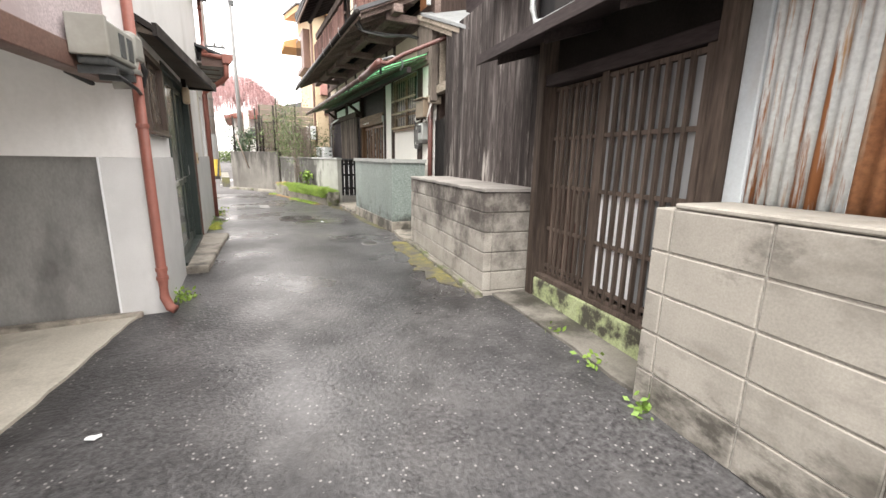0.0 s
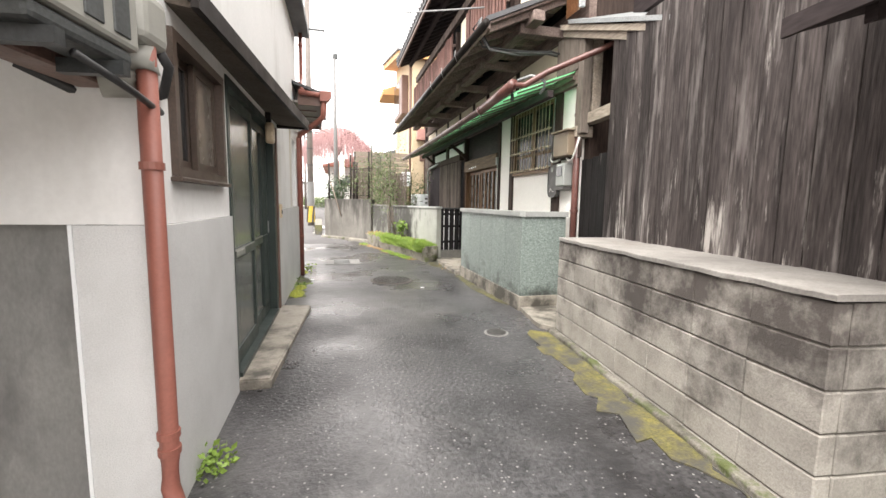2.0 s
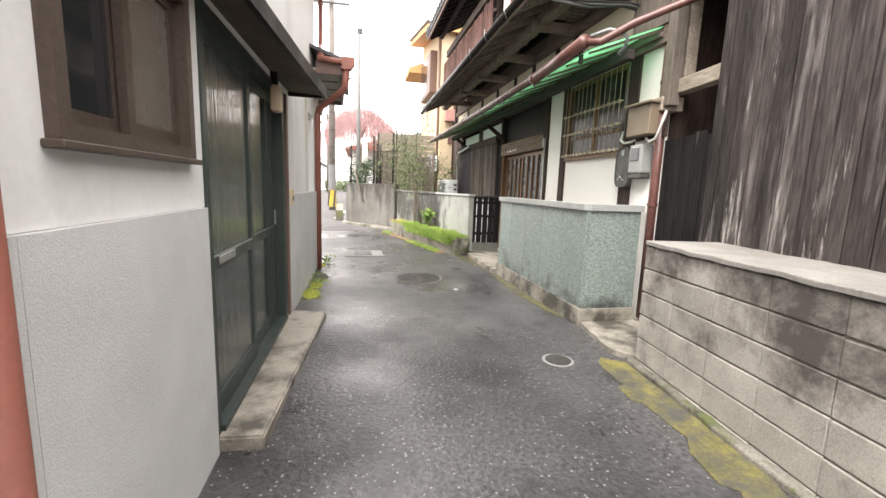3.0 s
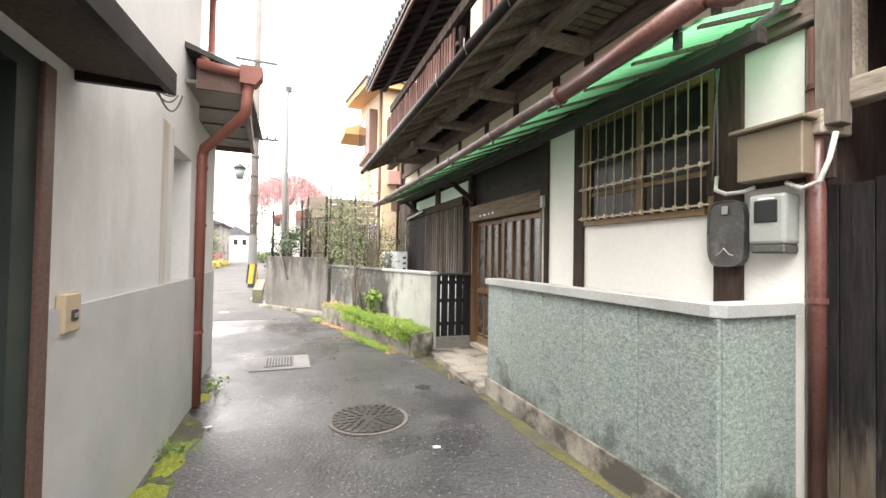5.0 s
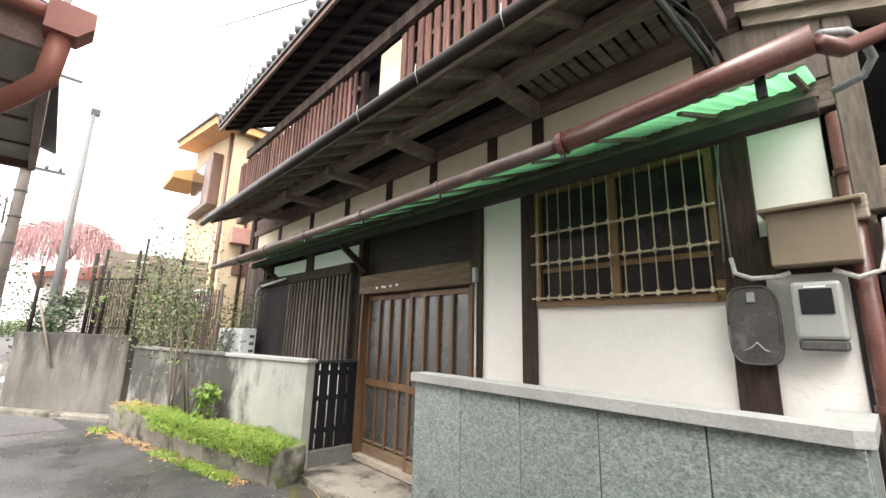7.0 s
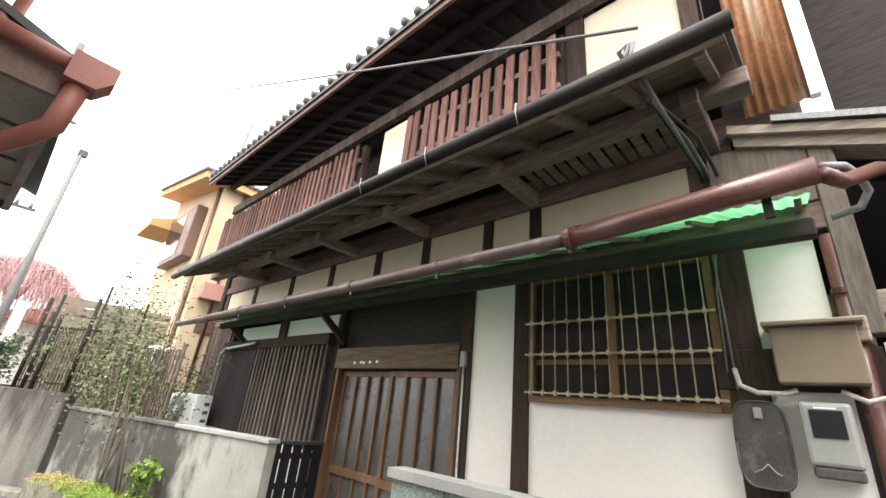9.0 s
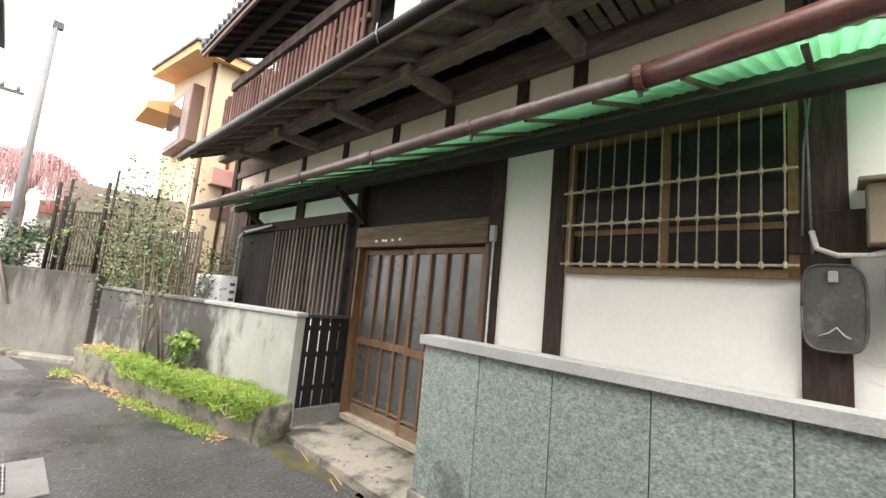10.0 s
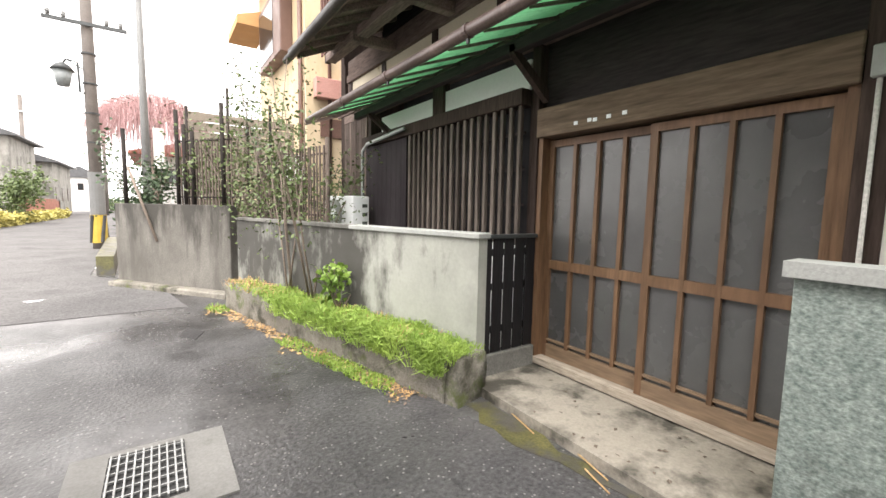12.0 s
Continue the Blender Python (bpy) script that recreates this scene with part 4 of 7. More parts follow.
def build_front_window():
    t = thing("window_3", "ochre timber window with old brass bars across dark panes", "window", (FX, 8.45, 2.06), kind="structure")
    y0, y1, z0, z1 = 7.75, 9.17, 2.06, 3.12
    bm = bmesh.new()
    x0, x1 = FX - 0.02, FX + 0.09
    bx(bm, x0, x1, y0, y0 + 0.05, z0, z1)
    bx(bm, x0, x1, y1 - 0.05, y1, z0, z1)
    bx(bm, x0 - 0.03, x1, y0 + 0.05, y1 - 0.05, z0, z0 + 0.05)
    bx(bm, x0, x1, y0 + 0.05, y1 - 0.05, z1 - 0.05, z1)
    bx(bm, x0 + 0.02, x1 - 0.02, 8.43, 8.49, z0 + 0.05, z1 - 0.05)
    part("window_frame", bm, OCHRE_WOOD, t)
    for a, b in ((y0 + 0.05, 8.43), (8.49, y1 - 0.05)):
        part("pane", box(FX + 0.03, FX + 0.036, a, b, z0 + 0.05, z1 - 0.05), WINDOW_DIM, t)
        part("sash_rail", box(FX + 0.01, FX + 0.03, a, b, 2.36, 2.40), OCHRE_WOOD, t)
    n = 13
    for i in range(n):
        y = y0 + 0.06 + (y1 - y0 - 0.12) * i / (n - 1)
        part("bar", tube(bmesh.new(), [(FX - 0.075, y, z0 + 0.06), (FX - 0.075, y, z1 - 0.02)], 0.005, 6), BRASS, t, smooth=True)
    for z in (z0 + 0.07, 2.43, 2.69):
        part("cross_bar", box(FX - 0.085, FX - 0.065, y0, y1, z - 0.007, z + 0.007, None, 0.002), BRASS, t)
        for i in range(n):
            y = y0 + 0.06 + (y1 - y0 - 0.12) * i / (n - 1)
            part("boss", box(FX - 0.098, FX - 0.06, y - 0.010, y + 0.010, z - 0.020, z + 0.020, None, 0.005), BRASS, t)


build_front_window()


def build_front_door():
    t = thing("door_2", "orange-brown timber sliding doors with frosted grey panes, closed", "door", (3.28, 10.8, 0.3), kind="structure")
    y0, y1, z0, z1 = 9.93, 12.03, 0.30, 2.30
    bm = bmesh.new()
    bx(bm, 3.14, 3.34, y0, y0 + 0.05, z0 - 0.05, z1 + 0.02)
    bx(bm, 3.14, 3.34, y1 - 0.05, y1, z0 - 0.05, z1 + 0.02)
    part("jamb", bm, DOOR_WOOD, t)
    part("lintel", box(3.10, 3.36, y0, y1, z1 + 0.02, z1 + 0.27, None, 0.006), LINTEL_WOOD, t, "broad weathered lintel board")
    part("transom", box(3.22, 3.30, y0, y1, z1 + 0.27, 3.30), DEEP_WOOD, t, "dark boarding above the lintel")
    part("threshold", box(3.12, 3.36, y0, y1, 0.24, z0 - 0.001), GREY_WOOD, t)
    for y, z in ((11.60, 2.385), (11.47, 2.39), (11.42, 2.385), (11.30, 2.39), (11.17, 2.395)):
        part("paper_tag", box(3.094, 3.099, y - 0.018, y + 0.018, z - 0.014, z + 0.014), WHITE_SHEET, t, "small white paper tag")
    mid = (y0 + y1) / 2
    for k, (a, b, x) in enumerate(((y0 + 0.05, mid + 0.03, 3.20), (mid - 0.03, y1 - 0.05, 3.25))):
        bm = bmesh.new()
        bx(bm, x - 0.018, x + 0.018, a, a + 0.055, z0, z1)
        bx(bm, x - 0.018, x + 0.018, b - 0.055, b, z0, z1)
        bx(bm, x - 0.017, x + 0.017, a + 0.055, b - 0.055, z1 - 0.06, z1)
        leaf = part("door_leaf", bm, DOOR_WOOD, t)
        part("bottom_rail", box(x - 0.019, x + 0.017, a + 0.055, b - 0.055, z0, z0 + 0.12), DOOR_PALE, leaf)
        part("lock_rail", box(x - 0.022, x + 0.017, a + 0.055, b - 0.055, 1.135, 1.215), DOOR_WOOD, leaf)
        w = (b - a - 0.11) / 4
        for i in range(1, 4):
            yy = a + 0.055 + w * i
            part("mullion", box(x - 0.024, x + 0.010, yy - 0.016, yy + 0.016, z0 + 0.12, z1 - 0.06), DOOR_WOOD, leaf)
        part("pane", box(x + 0.010, x + 0.014, a + 0.055, b - 0.055, z0 + 0.12, z1 - 0.06), FROSTED, leaf)
        part("sash_bead", box(x - 0.014, x + 0.010, a + 0.055, b - 0.055, z0 + 0.15, z0 + 0.17), DOOR_PALE, leaf)


build_front_door()

t = thing("switch_box", "small grey switch box on the door post", "switch", (3.1, 9.86, 2.4))
part("casing", box(3.075, 3.119, 9.835, 9.895, 2.33, 2.48, None, 0.006), METER_GREY, t)
part("conduit", tube(bmesh.new(), [(3.108, 9.865, 2.33), (3.108, 9.865, 0.4)], 0.011, 8), PALE_CONDUIT, t, "pale conduit down the post", True)


def build_lattice():
    t = thing("wall_lattice", "dark timber lattice screen with bleached bars beside the door", "lattice", (3.0, 13.4, 1.2), kind="structure")
    x = 3.04
    # Near-black sheet that carries the shade between the bars in its colour.
    part("backing", box(x + 0.10, x + 0.14, 12.13, 15.62, 0.15, 2.62), BLACK_WOOD_AND_SHADE, t)
    me = mesh_of("lattice_bar", box(-0.022, 0.018, -0.022, 0.022, 1.34, 2.62, None, 0.005), BAR_WOOD)
    for i in range(18):
        piece("lattice_bar", me, t, pose(x, 12.17 + 0.119 * i + random.uniform(-0.006, 0.006), 0, 0, 0, random.uniform(-3, 3)))
    me = mesh_of("screen_board", box(-0.01, 0.012, -0.072, 0.072, 1.34, 2.62, None, 0.003), PURPLE_BOARD)
    for i in range(9):
        piece("screen_board", me, t, pose(x + 0.02, 14.40 + 0.147 * i, 0))
    # Added white panel; gives the gate slits something bright behind them.
    part("lower_panel", box(x - 0.02, x + 0.09, 12.14, 15.6, 0.15, 1.335), PLASTER, t, "pale panel added below the lattice to brighten the gate slits")
    for z in (1.42, 1.72, 2.05, 2.38):
        part("cross_rail", box(x + 0.02, x + 0.045, 12.14, 14.3, z - 0.012, z + 0.012), DEEP_WOOD, t)
    part("head_beam", box(x - 0.04, x + 0.14, 12.13, 15.7, 2.625, 2.77, None, 0.006), DARK_WOOD, t)
    part("plaster_panel", box(x + 0.07, x + 0.10, 12.14, 13.5, 2.775, 3.04), PLASTER, t, "white plaster panel above the lattice")
    part("plaster_panel", box(x + 0.07, x + 0.10, 13.72, 15.2, 2.775, 3.02), PLASTER, t, "white plaster panel above the lattice")
    part("panel_post", box(x + 0.03, x + 0.13, 13.5, 13.72, 2.772, 3.14), DARK_WOOD, t)
    w = thing("wall_siding_far", "dark board siding at the far end of the house", "wall", (3.1, 16.3, 0.2), kind="structure")
    for i in range(9):
        part("board", box(3.10, 3.13, 15.73 + i * 0.109, 15.73 + i * 0.109 + 0.1, 0.1, 3.14), LATTICE_WOOD, w)
    downpipe("grey plastic conduit bent along the lattice", [(2.97, 15.60, 0.3), (2.97, 15.60, 2.42), (2.95, 15.55, 2.55), (2.94, 15.35, 2.63), (2.94, 14.2, 2.70)], 0.025, ZINC, [], name="conduit")


build_lattice()


def build_awning():
    t = thing("awning", "green corrugated plastic awning on thin dark rafters", "awning", (2.7, 11, 3.1))
    y0, y1 = 7.18, 15.6
    xa, za, xb, zb = 2.24, 2.985, 3.14, 3.33
    n = int((y1 - y0) / 0.0186)
    verts, faces = [], []
    for i in range(n + 1):
        y = y0 + (y1 - y0) * i / n
        dz = 0.006 * math.sin(i * math.pi / 2 + 0.4)
        verts += [(xa, y, za + dz), (xb, y, zb + dz)]
    for i in range(n):
        faces.append((2 * i, 2 * i + 1, 2 * i + 3, 2 * i + 2))
    me = bpy.data.meshes.new("sheet")
    me.from_pydata(verts, [], faces)
    me.materials.append(GREEN_PLASTIC)
    attach(new("sheet", me), t)
    for y in [y0 + 0.05 + i * 0.46 for i in range(19)]:
        part("rafter", prism(bmesh.new(), [(xa + 0.06, za - 0.012), (xb, zb - 0.045), (xb, zb - 0.012), (xa + 0.06, za + 0.008)], "y", y - 0.014, y + 0.014), DARK_WOOD_H, t)
    for x, d in ((3.08, 0.03),):
        z = za + (zb - za) * (x - xa) / (xb - xa)
        part("purlin", box(x - 0.02, x + 0.02, y0, y1, z - 0.10, z - 0.056), DARK_WOOD_H, t)
    part("front_beam", box(2.70, 2.78, y0, y1 - 0.3, 2.955, 3.05, None, 0.006), DEEP_WOOD, t, "dark beam carrying the awning")
    for y in (11.96, 14.8):
        part("brace", prism(bmesh.new(), [(FX - 0.02, 2.62), (FX - 0.02, 2.72), (2.70, 3.02), (2.70, 2.94)], "y", y - 0.03, y + 0.03), DARK_WOOD, t)
    for y, e in ((15.66, 0.35), (15.95, 0.22), (16.2, 0.1)):
        part("broken_rafter", prism(bmesh.new(), [(xa + e - 0.1, za - 0.07 + 0.38 * e), (xb, zb - 0.055), (xb, zb - 0.025), (xa + e - 0.1, za - 0.04 + 0.38 * e)], "y", y - 0.014, y + 0.014), DARK_WOOD_H, t, "bare thin rafter past the last sheet")
    part("purlin", box(2.84, 2.87, 15.6, 16.35, 3.15, 3.18), DARK_WOOD_H, t)
    g = thing("gutter", "rusty red-brown gutter pipe hung along the awning edge", "gutter", (2.2, 7.1, 3.05))
    part("pipe", tube(bmesh.new(), [(2.20, 7.14, 3.065), (2.20, 7.7, 3.025), (2.20, 8.33, 2.992)], 0.064, 16), PIPE_BROWN, g, "wider near length of the gutter pipe", True)
    part("pipe", tube(bmesh.new(), [(2.20, 8.30, 2.992), (2.20, 10.5, 2.98), (2.20, 15.9, 2.97)], 0.049, 14), PIPE_OLD, g, "older darker length of the gutter pipe", True)
    for y in (8.32, 9.45, 10.6, 11.9, 13.2, 14.4):
        zc = 2.99 - 0.003 * (y - 8.3)
        part("strap", tube(bmesh.new(), [(2.20, y - 0.02, zc), (2.20, y + 0.02, zc)], 0.074 if y < 8.4 else 0.057, 14), PIPE_BROWN if y < 8.4 else PIPE_OLD, g)
        part("hanger", box(2.19, 2.21, y - 0.012, y + 0.012, 2.89, 2.97), LAMP_METAL, g)
    part("hanger", box(2.26, 2.29, 7.32, 7.36, 2.91, 3.03), BLACK_PAINT, g, "black bracket under the pipe")
    part("outlet", tube(bmesh.new(), [(2.22, 7.13, 3.05), (2.32, 7.06, 3.04), (2.55, 6.92, 3.18), (3.1, 6.75, 3.42), (3.3, 6.5, 3.5)], 0.036, 12), PIPE_BROWN, g, "branch pipe running to the shed", True)
    part("outlet", tube(bmesh.new(), [(2.24, 7.12, 3.10), (2.38, 7.04, 3.15), (2.48, 6.99, 3.13), (2.54, 6.97, 3.07), (2.55, 7.01, 3.0), (2.56, 7.12, 2.975)], 0.018, 10), DULL_ZINC, g, "grey bent hose", True)


build_awning()


def build_lower_eave():
    t = thing("roof_lower", "lower tiled eave with dark rafters and half-round gutter", "roof", (2.4, 11, 3.8), kind="structure")
    y0, y1 = 7.35, 15.75
    xe, ze, xw, zw = 1.93, 3.82, 3.2, 4.40
    # Deck and rafters use the lightened timber in place of real light.
    part("deck", prism(bmesh.new(), [(xe, ze), (xw, zw), (xw, zw + 0.03), (xe, ze + 0.03)], "y", y0, y1), LIFTED_EAVE_WOOD, t)
    part("tile_bed", prism(bmesh.new(), [(xe - 0.04, ze + 0.02), (xw, zw + 0.032), (xw, zw + 0.09), (xe - 0.04, ze + 0.085)], "y", y0 - 0.03, y1 + 0.03), ROOF_TILE, t)
    n = 20
    for i in range(n):
        y = y0 + 0.12 + (y1 - y0 - 0.24) * i / (n - 1)
        part("rafter", prism(bmesh.new(), [(xe + 0.05, ze - 0.055), (xw, zw - 0.08), (xw, zw - 0.001), (xe + 0.05, ze - 0.001 + 0.02)], "y", y - 0.03, y + 0.03), LIFTED_EAVE_WOOD, t)
    part("fascia", box(xe - 0.02, xe + 0.02, y0, y1, ze - 0.05, ze + 0.02), LIFTED_EAVE_WOOD, t)
    part("gutter", tube(bmesh.new(), [(xe - 0.05, y0 - 0.05, ze + 0.0), (xe - 0.05, y1 + 0.1, ze - 0.05)], 0.05, 12), CANOPY_BROWN, t, "dark half-round gutter", True)
    for i in range(28):
        y = y0 + 0.15 + (y1 - y0 - 0.3) * i / 27
        part("tile_ridge", tube(bmesh.new(), [(xe + 0.06, y, ze + 0.115), (xw - 0.3, y, zw - 0.04)], 0.035, 8), ROOF_TILE, t, smooth=True)
    for y in (8.5, 9.35, 10.2):
        part("gutter_hook", tube(bmesh.new(), [(xe - 0.11, y, ze + 0.06), (xe - 0.115, y, ze - 0.02), (xe - 0.08, y, ze - 0.10)], 0.004, 6), GALV, t, "bent wire hook", True)


build_lower_eave()


def build_upper_storey():
    ux = 2.86
    # Coloured near-black for the shade behind the slats.
    setting("wall_house_upper", box(ux + 0.25, ux + 0.39, 7.52, 15.2, 4.2, 6.3), BLACK_WOOD_AND_SHADE, "dark timber upper-storey wall", "wall")
    pl = thing("plaster_upper", "cream plaster panels of the upper storey, one peeling", "wall panel", (ux, 9, 4.4), kind="structure")
    part("plaster_panel", box(ux - 0.03, ux + 0.249, 7.64, 8.42, 4.3, 5.60), CREAM, pl)
    part("plaster_panel", box(ux - 0.14, ux - 0.10, 10.78, 11.25, 4.3, 5.45), CREAM, pl)
    part("post", box(ux - 0.06, ux + 0.249, 8.42, 8.60, 4.3, 6.0), DARK_WOOD, pl)
    part("post", box(ux - 0.06, ux, 7.52, 7.64, 4.3, 6.0), DARK_WOOD, pl)
    part("head_beam", box(ux - 0.14, ux - 0.061, 7.52, 16.6, 5.62, 5.80), LATTICE_WOOD, pl)
    for a, b, n, w in ((8.62, 10.76, 14, 0.048), (11.72, 16.7, 36, 0.036)):
        r = thing("balustrade", "red-brown timber slat balustrade of the upper floor", "railing", (2.68, (a + b) / 2, 4.4))
        slats = [mesh_of("slat", box(-0.012, 0.013, -w, w, 0, h, None, 0.003), RAIL_WOOD) for h in (1.19, 1.21, 1.235)]
        for i in range(n):
            piece("slat", random.choice(slats), r, pose(2.672, a + (b - a) * (i + 0.5) / n + random.uniform(-0.008, 0.008), 4.22, random.uniform(-0.5, 0.5)))
        for z in (4.4, 4.78, 5.16):
            part("rail", box(2.686, 2.73, a, b, z - 0.03, z + 0.03), DARK_WOOD_H, r)
        for y in (a + 0.03, (a + b) / 2, b - 0.03):
            part("baluster_post", box(2.75, 2.83, y - 0.05, y + 0.05, 4.15, 5.45), DARK_WOOD, r)
    u = thing("roof_upper", "upper tiled roof with deep dark rafters and tile ends at the eave", "roof", (3.0, 12, 6.1), kind="structure")
    y0, y1 = 7.0, 16.45
    xe, ze, xr, zr = 2.10, 6.06, 6.2, 8.0
    # Underside shade of this roof is put into the deck and rafter colour.
    part("deck", prism(bmesh.new(), [(xe, ze), (xr, zr), (xr, zr + 0.03), (xe, ze + 0.03)], "y", y0, y1), DEEP_WOOD, u)
    part("tile_bed", prism(bmesh.new(), [(xe - 0.05, ze + 0.02), (xr, zr + 0.032), (xr, zr + 0.12), (xe - 0.05, ze + 0.10)], "y", y0 - 0.05, y1 + 0.05), ROOF_TILE, u)
    part("tile_bed", prism(bmesh.new(), [(xr, zr), (10.0, 6.2), (10.0, 6.3), (xr, zr + 0.12)], "y", y0 - 0.05, y1 + 0.05), ROOF_TILE, u)
    for i in range(30):
        y = y0 + 0.1 + (y1 - y0 - 0.2) * i / 29
        part("rafter", prism(bmesh.new(), [(xe + 0.06, ze - 0.05), (xr, zr - 0.07), (xr, zr - 0.001), (xe + 0.06, ze + 0.02)], "y", y - 0.028, y + 0.028), DEEP_WOOD, u)
    part("fascia", box(xe - 0.02, xe + 0.02, y0, y1, ze - 0.06, ze + 0.02), BROWN_METAL, u, "brown eave board")
    part("purlin", box(2.45, 2.55, y0 + 0.1, y1 - 0.1, 6.06, 6.15), DEEP_WOOD, u)
    n = 42
    for i in range(n):
        y = y0 + (y1 - y0) * (i + 0.5) / n
        part("tile_end", tube(bmesh.new(), [(xe - 0.08, y, ze + 0.115), (xe + 1.6, y, ze + 0.115 + 1.6 * 0.473)], 0.055, 8), ROOF_TILE, u, smooth=True)
    part("ridge_end", box(xe - 0.05, xe + 0.5, y1 - 0.06, y1 + 0.1, ze + 0.10, ze + 0.34, None, 0.03, 2), ROOF_TILE, u, "upturned tile at the verge")


build_upper_storey()


def build_meters():
    t = thing("meter_cabinet", "dull brown steel cabinet on the plaster wall", "electric box", (FX, 7.33, 2.2))
    part("body", box(FX - 0.17, FX, 7.12, 7.49, 2.23, 2.54, None, 0.008), STEEL_BOX, t)
    part("lid", box(FX - 0.21, FX, 7.09, 7.52, 2.542, 2.565, None, 0.005), STEEL_BOX, t)
    t = thing("meter_board", "dark oval-ended meter mounting board", "meter board", (FX, 7.62, 1.7))
    pts = []
    for k in range(24):
        a = 2 * math.pi * k / 24
        pts.append((7.62 + 0.125 * math.copysign(abs(math.cos(a)) ** 0.5, math.cos(a)), 1.91 + 0.225 * math.copysign(abs(math.sin(a)) ** 0.5, math.sin(a))))
    part("board", prism(bmesh.new(), pts, "x", FX - 0.085, FX - 0.03), PLATE_DARK, t)
    part("rim", tube(bmesh.new(), [(FX - 0.09, y, z) for y, z in pts + pts[:1]], 0.006, 8), PLATE_DARK, t, "raised rim", True)
    part("stem", box(FX - 0.10, FX - 0.088, 7.60, 7.64, 2.04, 2.10, None, 0.004), METER_GREY, t)
    part("wire_end", tube(bmesh.new(), [(FX - 0.095, 7.68, 1.76), (FX - 0.11, 7.64, 1.78), (FX - 0.12, 7.61, 1.81), (FX - 0.11, 7.58, 1.77), (FX - 0.095, 7.56, 1.76)], 0.0035, 6), PALE_CONDUIT, t, "loose pale wire ends", True)
    t = thing("electric_meter", "grey plastic electricity meter with a dark display window", "electric meter", (FX, 7.33, 1.8))
    part("casing", box(FX - 0.15, FX - 0.0, 7.22, 7.43, 1.83, 2.14, None, 0.02, 2), METER_GREY, t)
    part("display", box(FX - 0.158, FX - 0.149, 7.258, 7.392, 1.965, 2.10, None, 0.004), DARK_GLASS, t, "dark glass display")
    part("terminal_cover", box(FX - 0.145, FX - 0.0, 7.228, 7.422, 1.775, 1.829, None, 0.01), PLATE_DARK, t, "dark terminal cover")
    part("label_bar", box(FX - 0.154, FX - 0.149, 7.28, 7.37, 2.105, 2.115), WHITE_SHEET, t)
    c = thing("conduit_loop", "pale loops of cable between the meter boxes", "cable", (FX, 7.5, 2.2))
    part("cable", tube(bmesh.new(), [(FX - 0.06, 7.70, 2.32), (FX - 0.10, 7.68, 2.22), (FX - 0.11, 7.60, 2.18), (FX - 0.11, 7.48, 2.18), (FX - 0.1, 7.42, 2.2)], 0.014, 8), PALE_CONDUIT, c, smooth=True)
    part("cable", tube(bmesh.new(), [(FX - 0.1, 7.24, 2.2), (FX - 0.12, 7.15, 2.15), (FX - 0.12, 7.06, 2.18), (FX - 0.10, 7.03, 2.3), (FX - 0.06, 7.02, 2.45)], 0.014, 8), PALE_CONDUIT, c, smooth=True)
    part("cable", tube(bmesh.new(), [(FX - 0.05, 7.74, 2.3), (FX - 0.045, 7.73, 2.8), (FX - 0.045, 7.70, 3.1)], 0.006, 8), GREY_CABLE, c, smooth=True)
    part("cable", tube(bmesh.new(), [(FX - 0.05, 7.70, 2.2), (FX - 0.045, 7.71, 2.7), (FX - 0.045, 7.72, 3.1)], 0.006, 8), GREY_CABLE, c, smooth=True)
    downpipe("faded red-brown downpipe beside the meters", [(FX - 0.02, 7.13, 0.25), (FX - 0.02, 7.13, 3.1)], 0.045, PIPE_BROWN, [((FX - 0.02, 7.13, 1.5), (0, 0, 1)), ((FX - 0.02, 7.13, 2.75), (0, 0, 1))])


build_meters()


def build_green_wall():
    y0, y1 = 7.20, 9.93
    x = 2.42
    t = thing("wall_garden", "low wall faced with green-grey terrazzo panels under a stone cap", "wall", (x, 8.5, 0.15), kind="structure")
    part("core", box(x + 0.03, x + 0.14, y0 + 0.02, y1 - 0.02, 0.36, 1.41), MORTAR, t)
    n = 5
    w = (y1 - y0) / n
    me = mesh_of("stone_panel", box(0, 0.03, 0.003, w - 0.003, 0.345, 1.415, None, 0.004), TERRAZZO)
    for i in range(n):
        piece("stone_panel", me, t, Matrix.Translation((x, y0 + i * w, 0)))
    part("stone_panel", box(x + 0.03, 3.06, y0 - 0.005, y0 + 0.02, 0.345, 1.415, None, 0.003), TERRAZZO, t)
    part("core", box(x + 0.14, 3.06, y0 + 0.021, y0 + 0.14, 0.2, 1.41), MORTAR, t)
    part("stone_panel", box(x + 0.03, x + 0.14, y1 - 0.02, y1 + 0.004, 0.345, 1.415, None, 0.003), TERRAZZO, t)
    bm = bmesh.new()
    prism(bm, [(x - 0.03, y0 + 0.03), (x + 0.03, y0 - 0.03), (3.08, y0 - 0.03), (3.08, y0 + 0.16), (x + 0.16, y0 + 0.16), (x + 0.16, y1 + 0.03), (x - 0.03, y1 + 0.03)], "z", 1.416, 1.482)
    part("cap", bm, CAP_STONE, t, "grey rounded stone coping")
    bm = bmesh.new()
    prism(bm, [(x - 0.02, y0 - 0.02), (3.08, y0 - 0.02), (3.08, y0 + 0.15), (x + 0.16, y0 + 0.15), (x + 0.16, y1 + 0.02), (x - 0.02, y1 + 0.02)], "z", 0.0, 0.344)
    part("footing", bm, SLAB, t, "stained concrete footing")


build_green_wall()

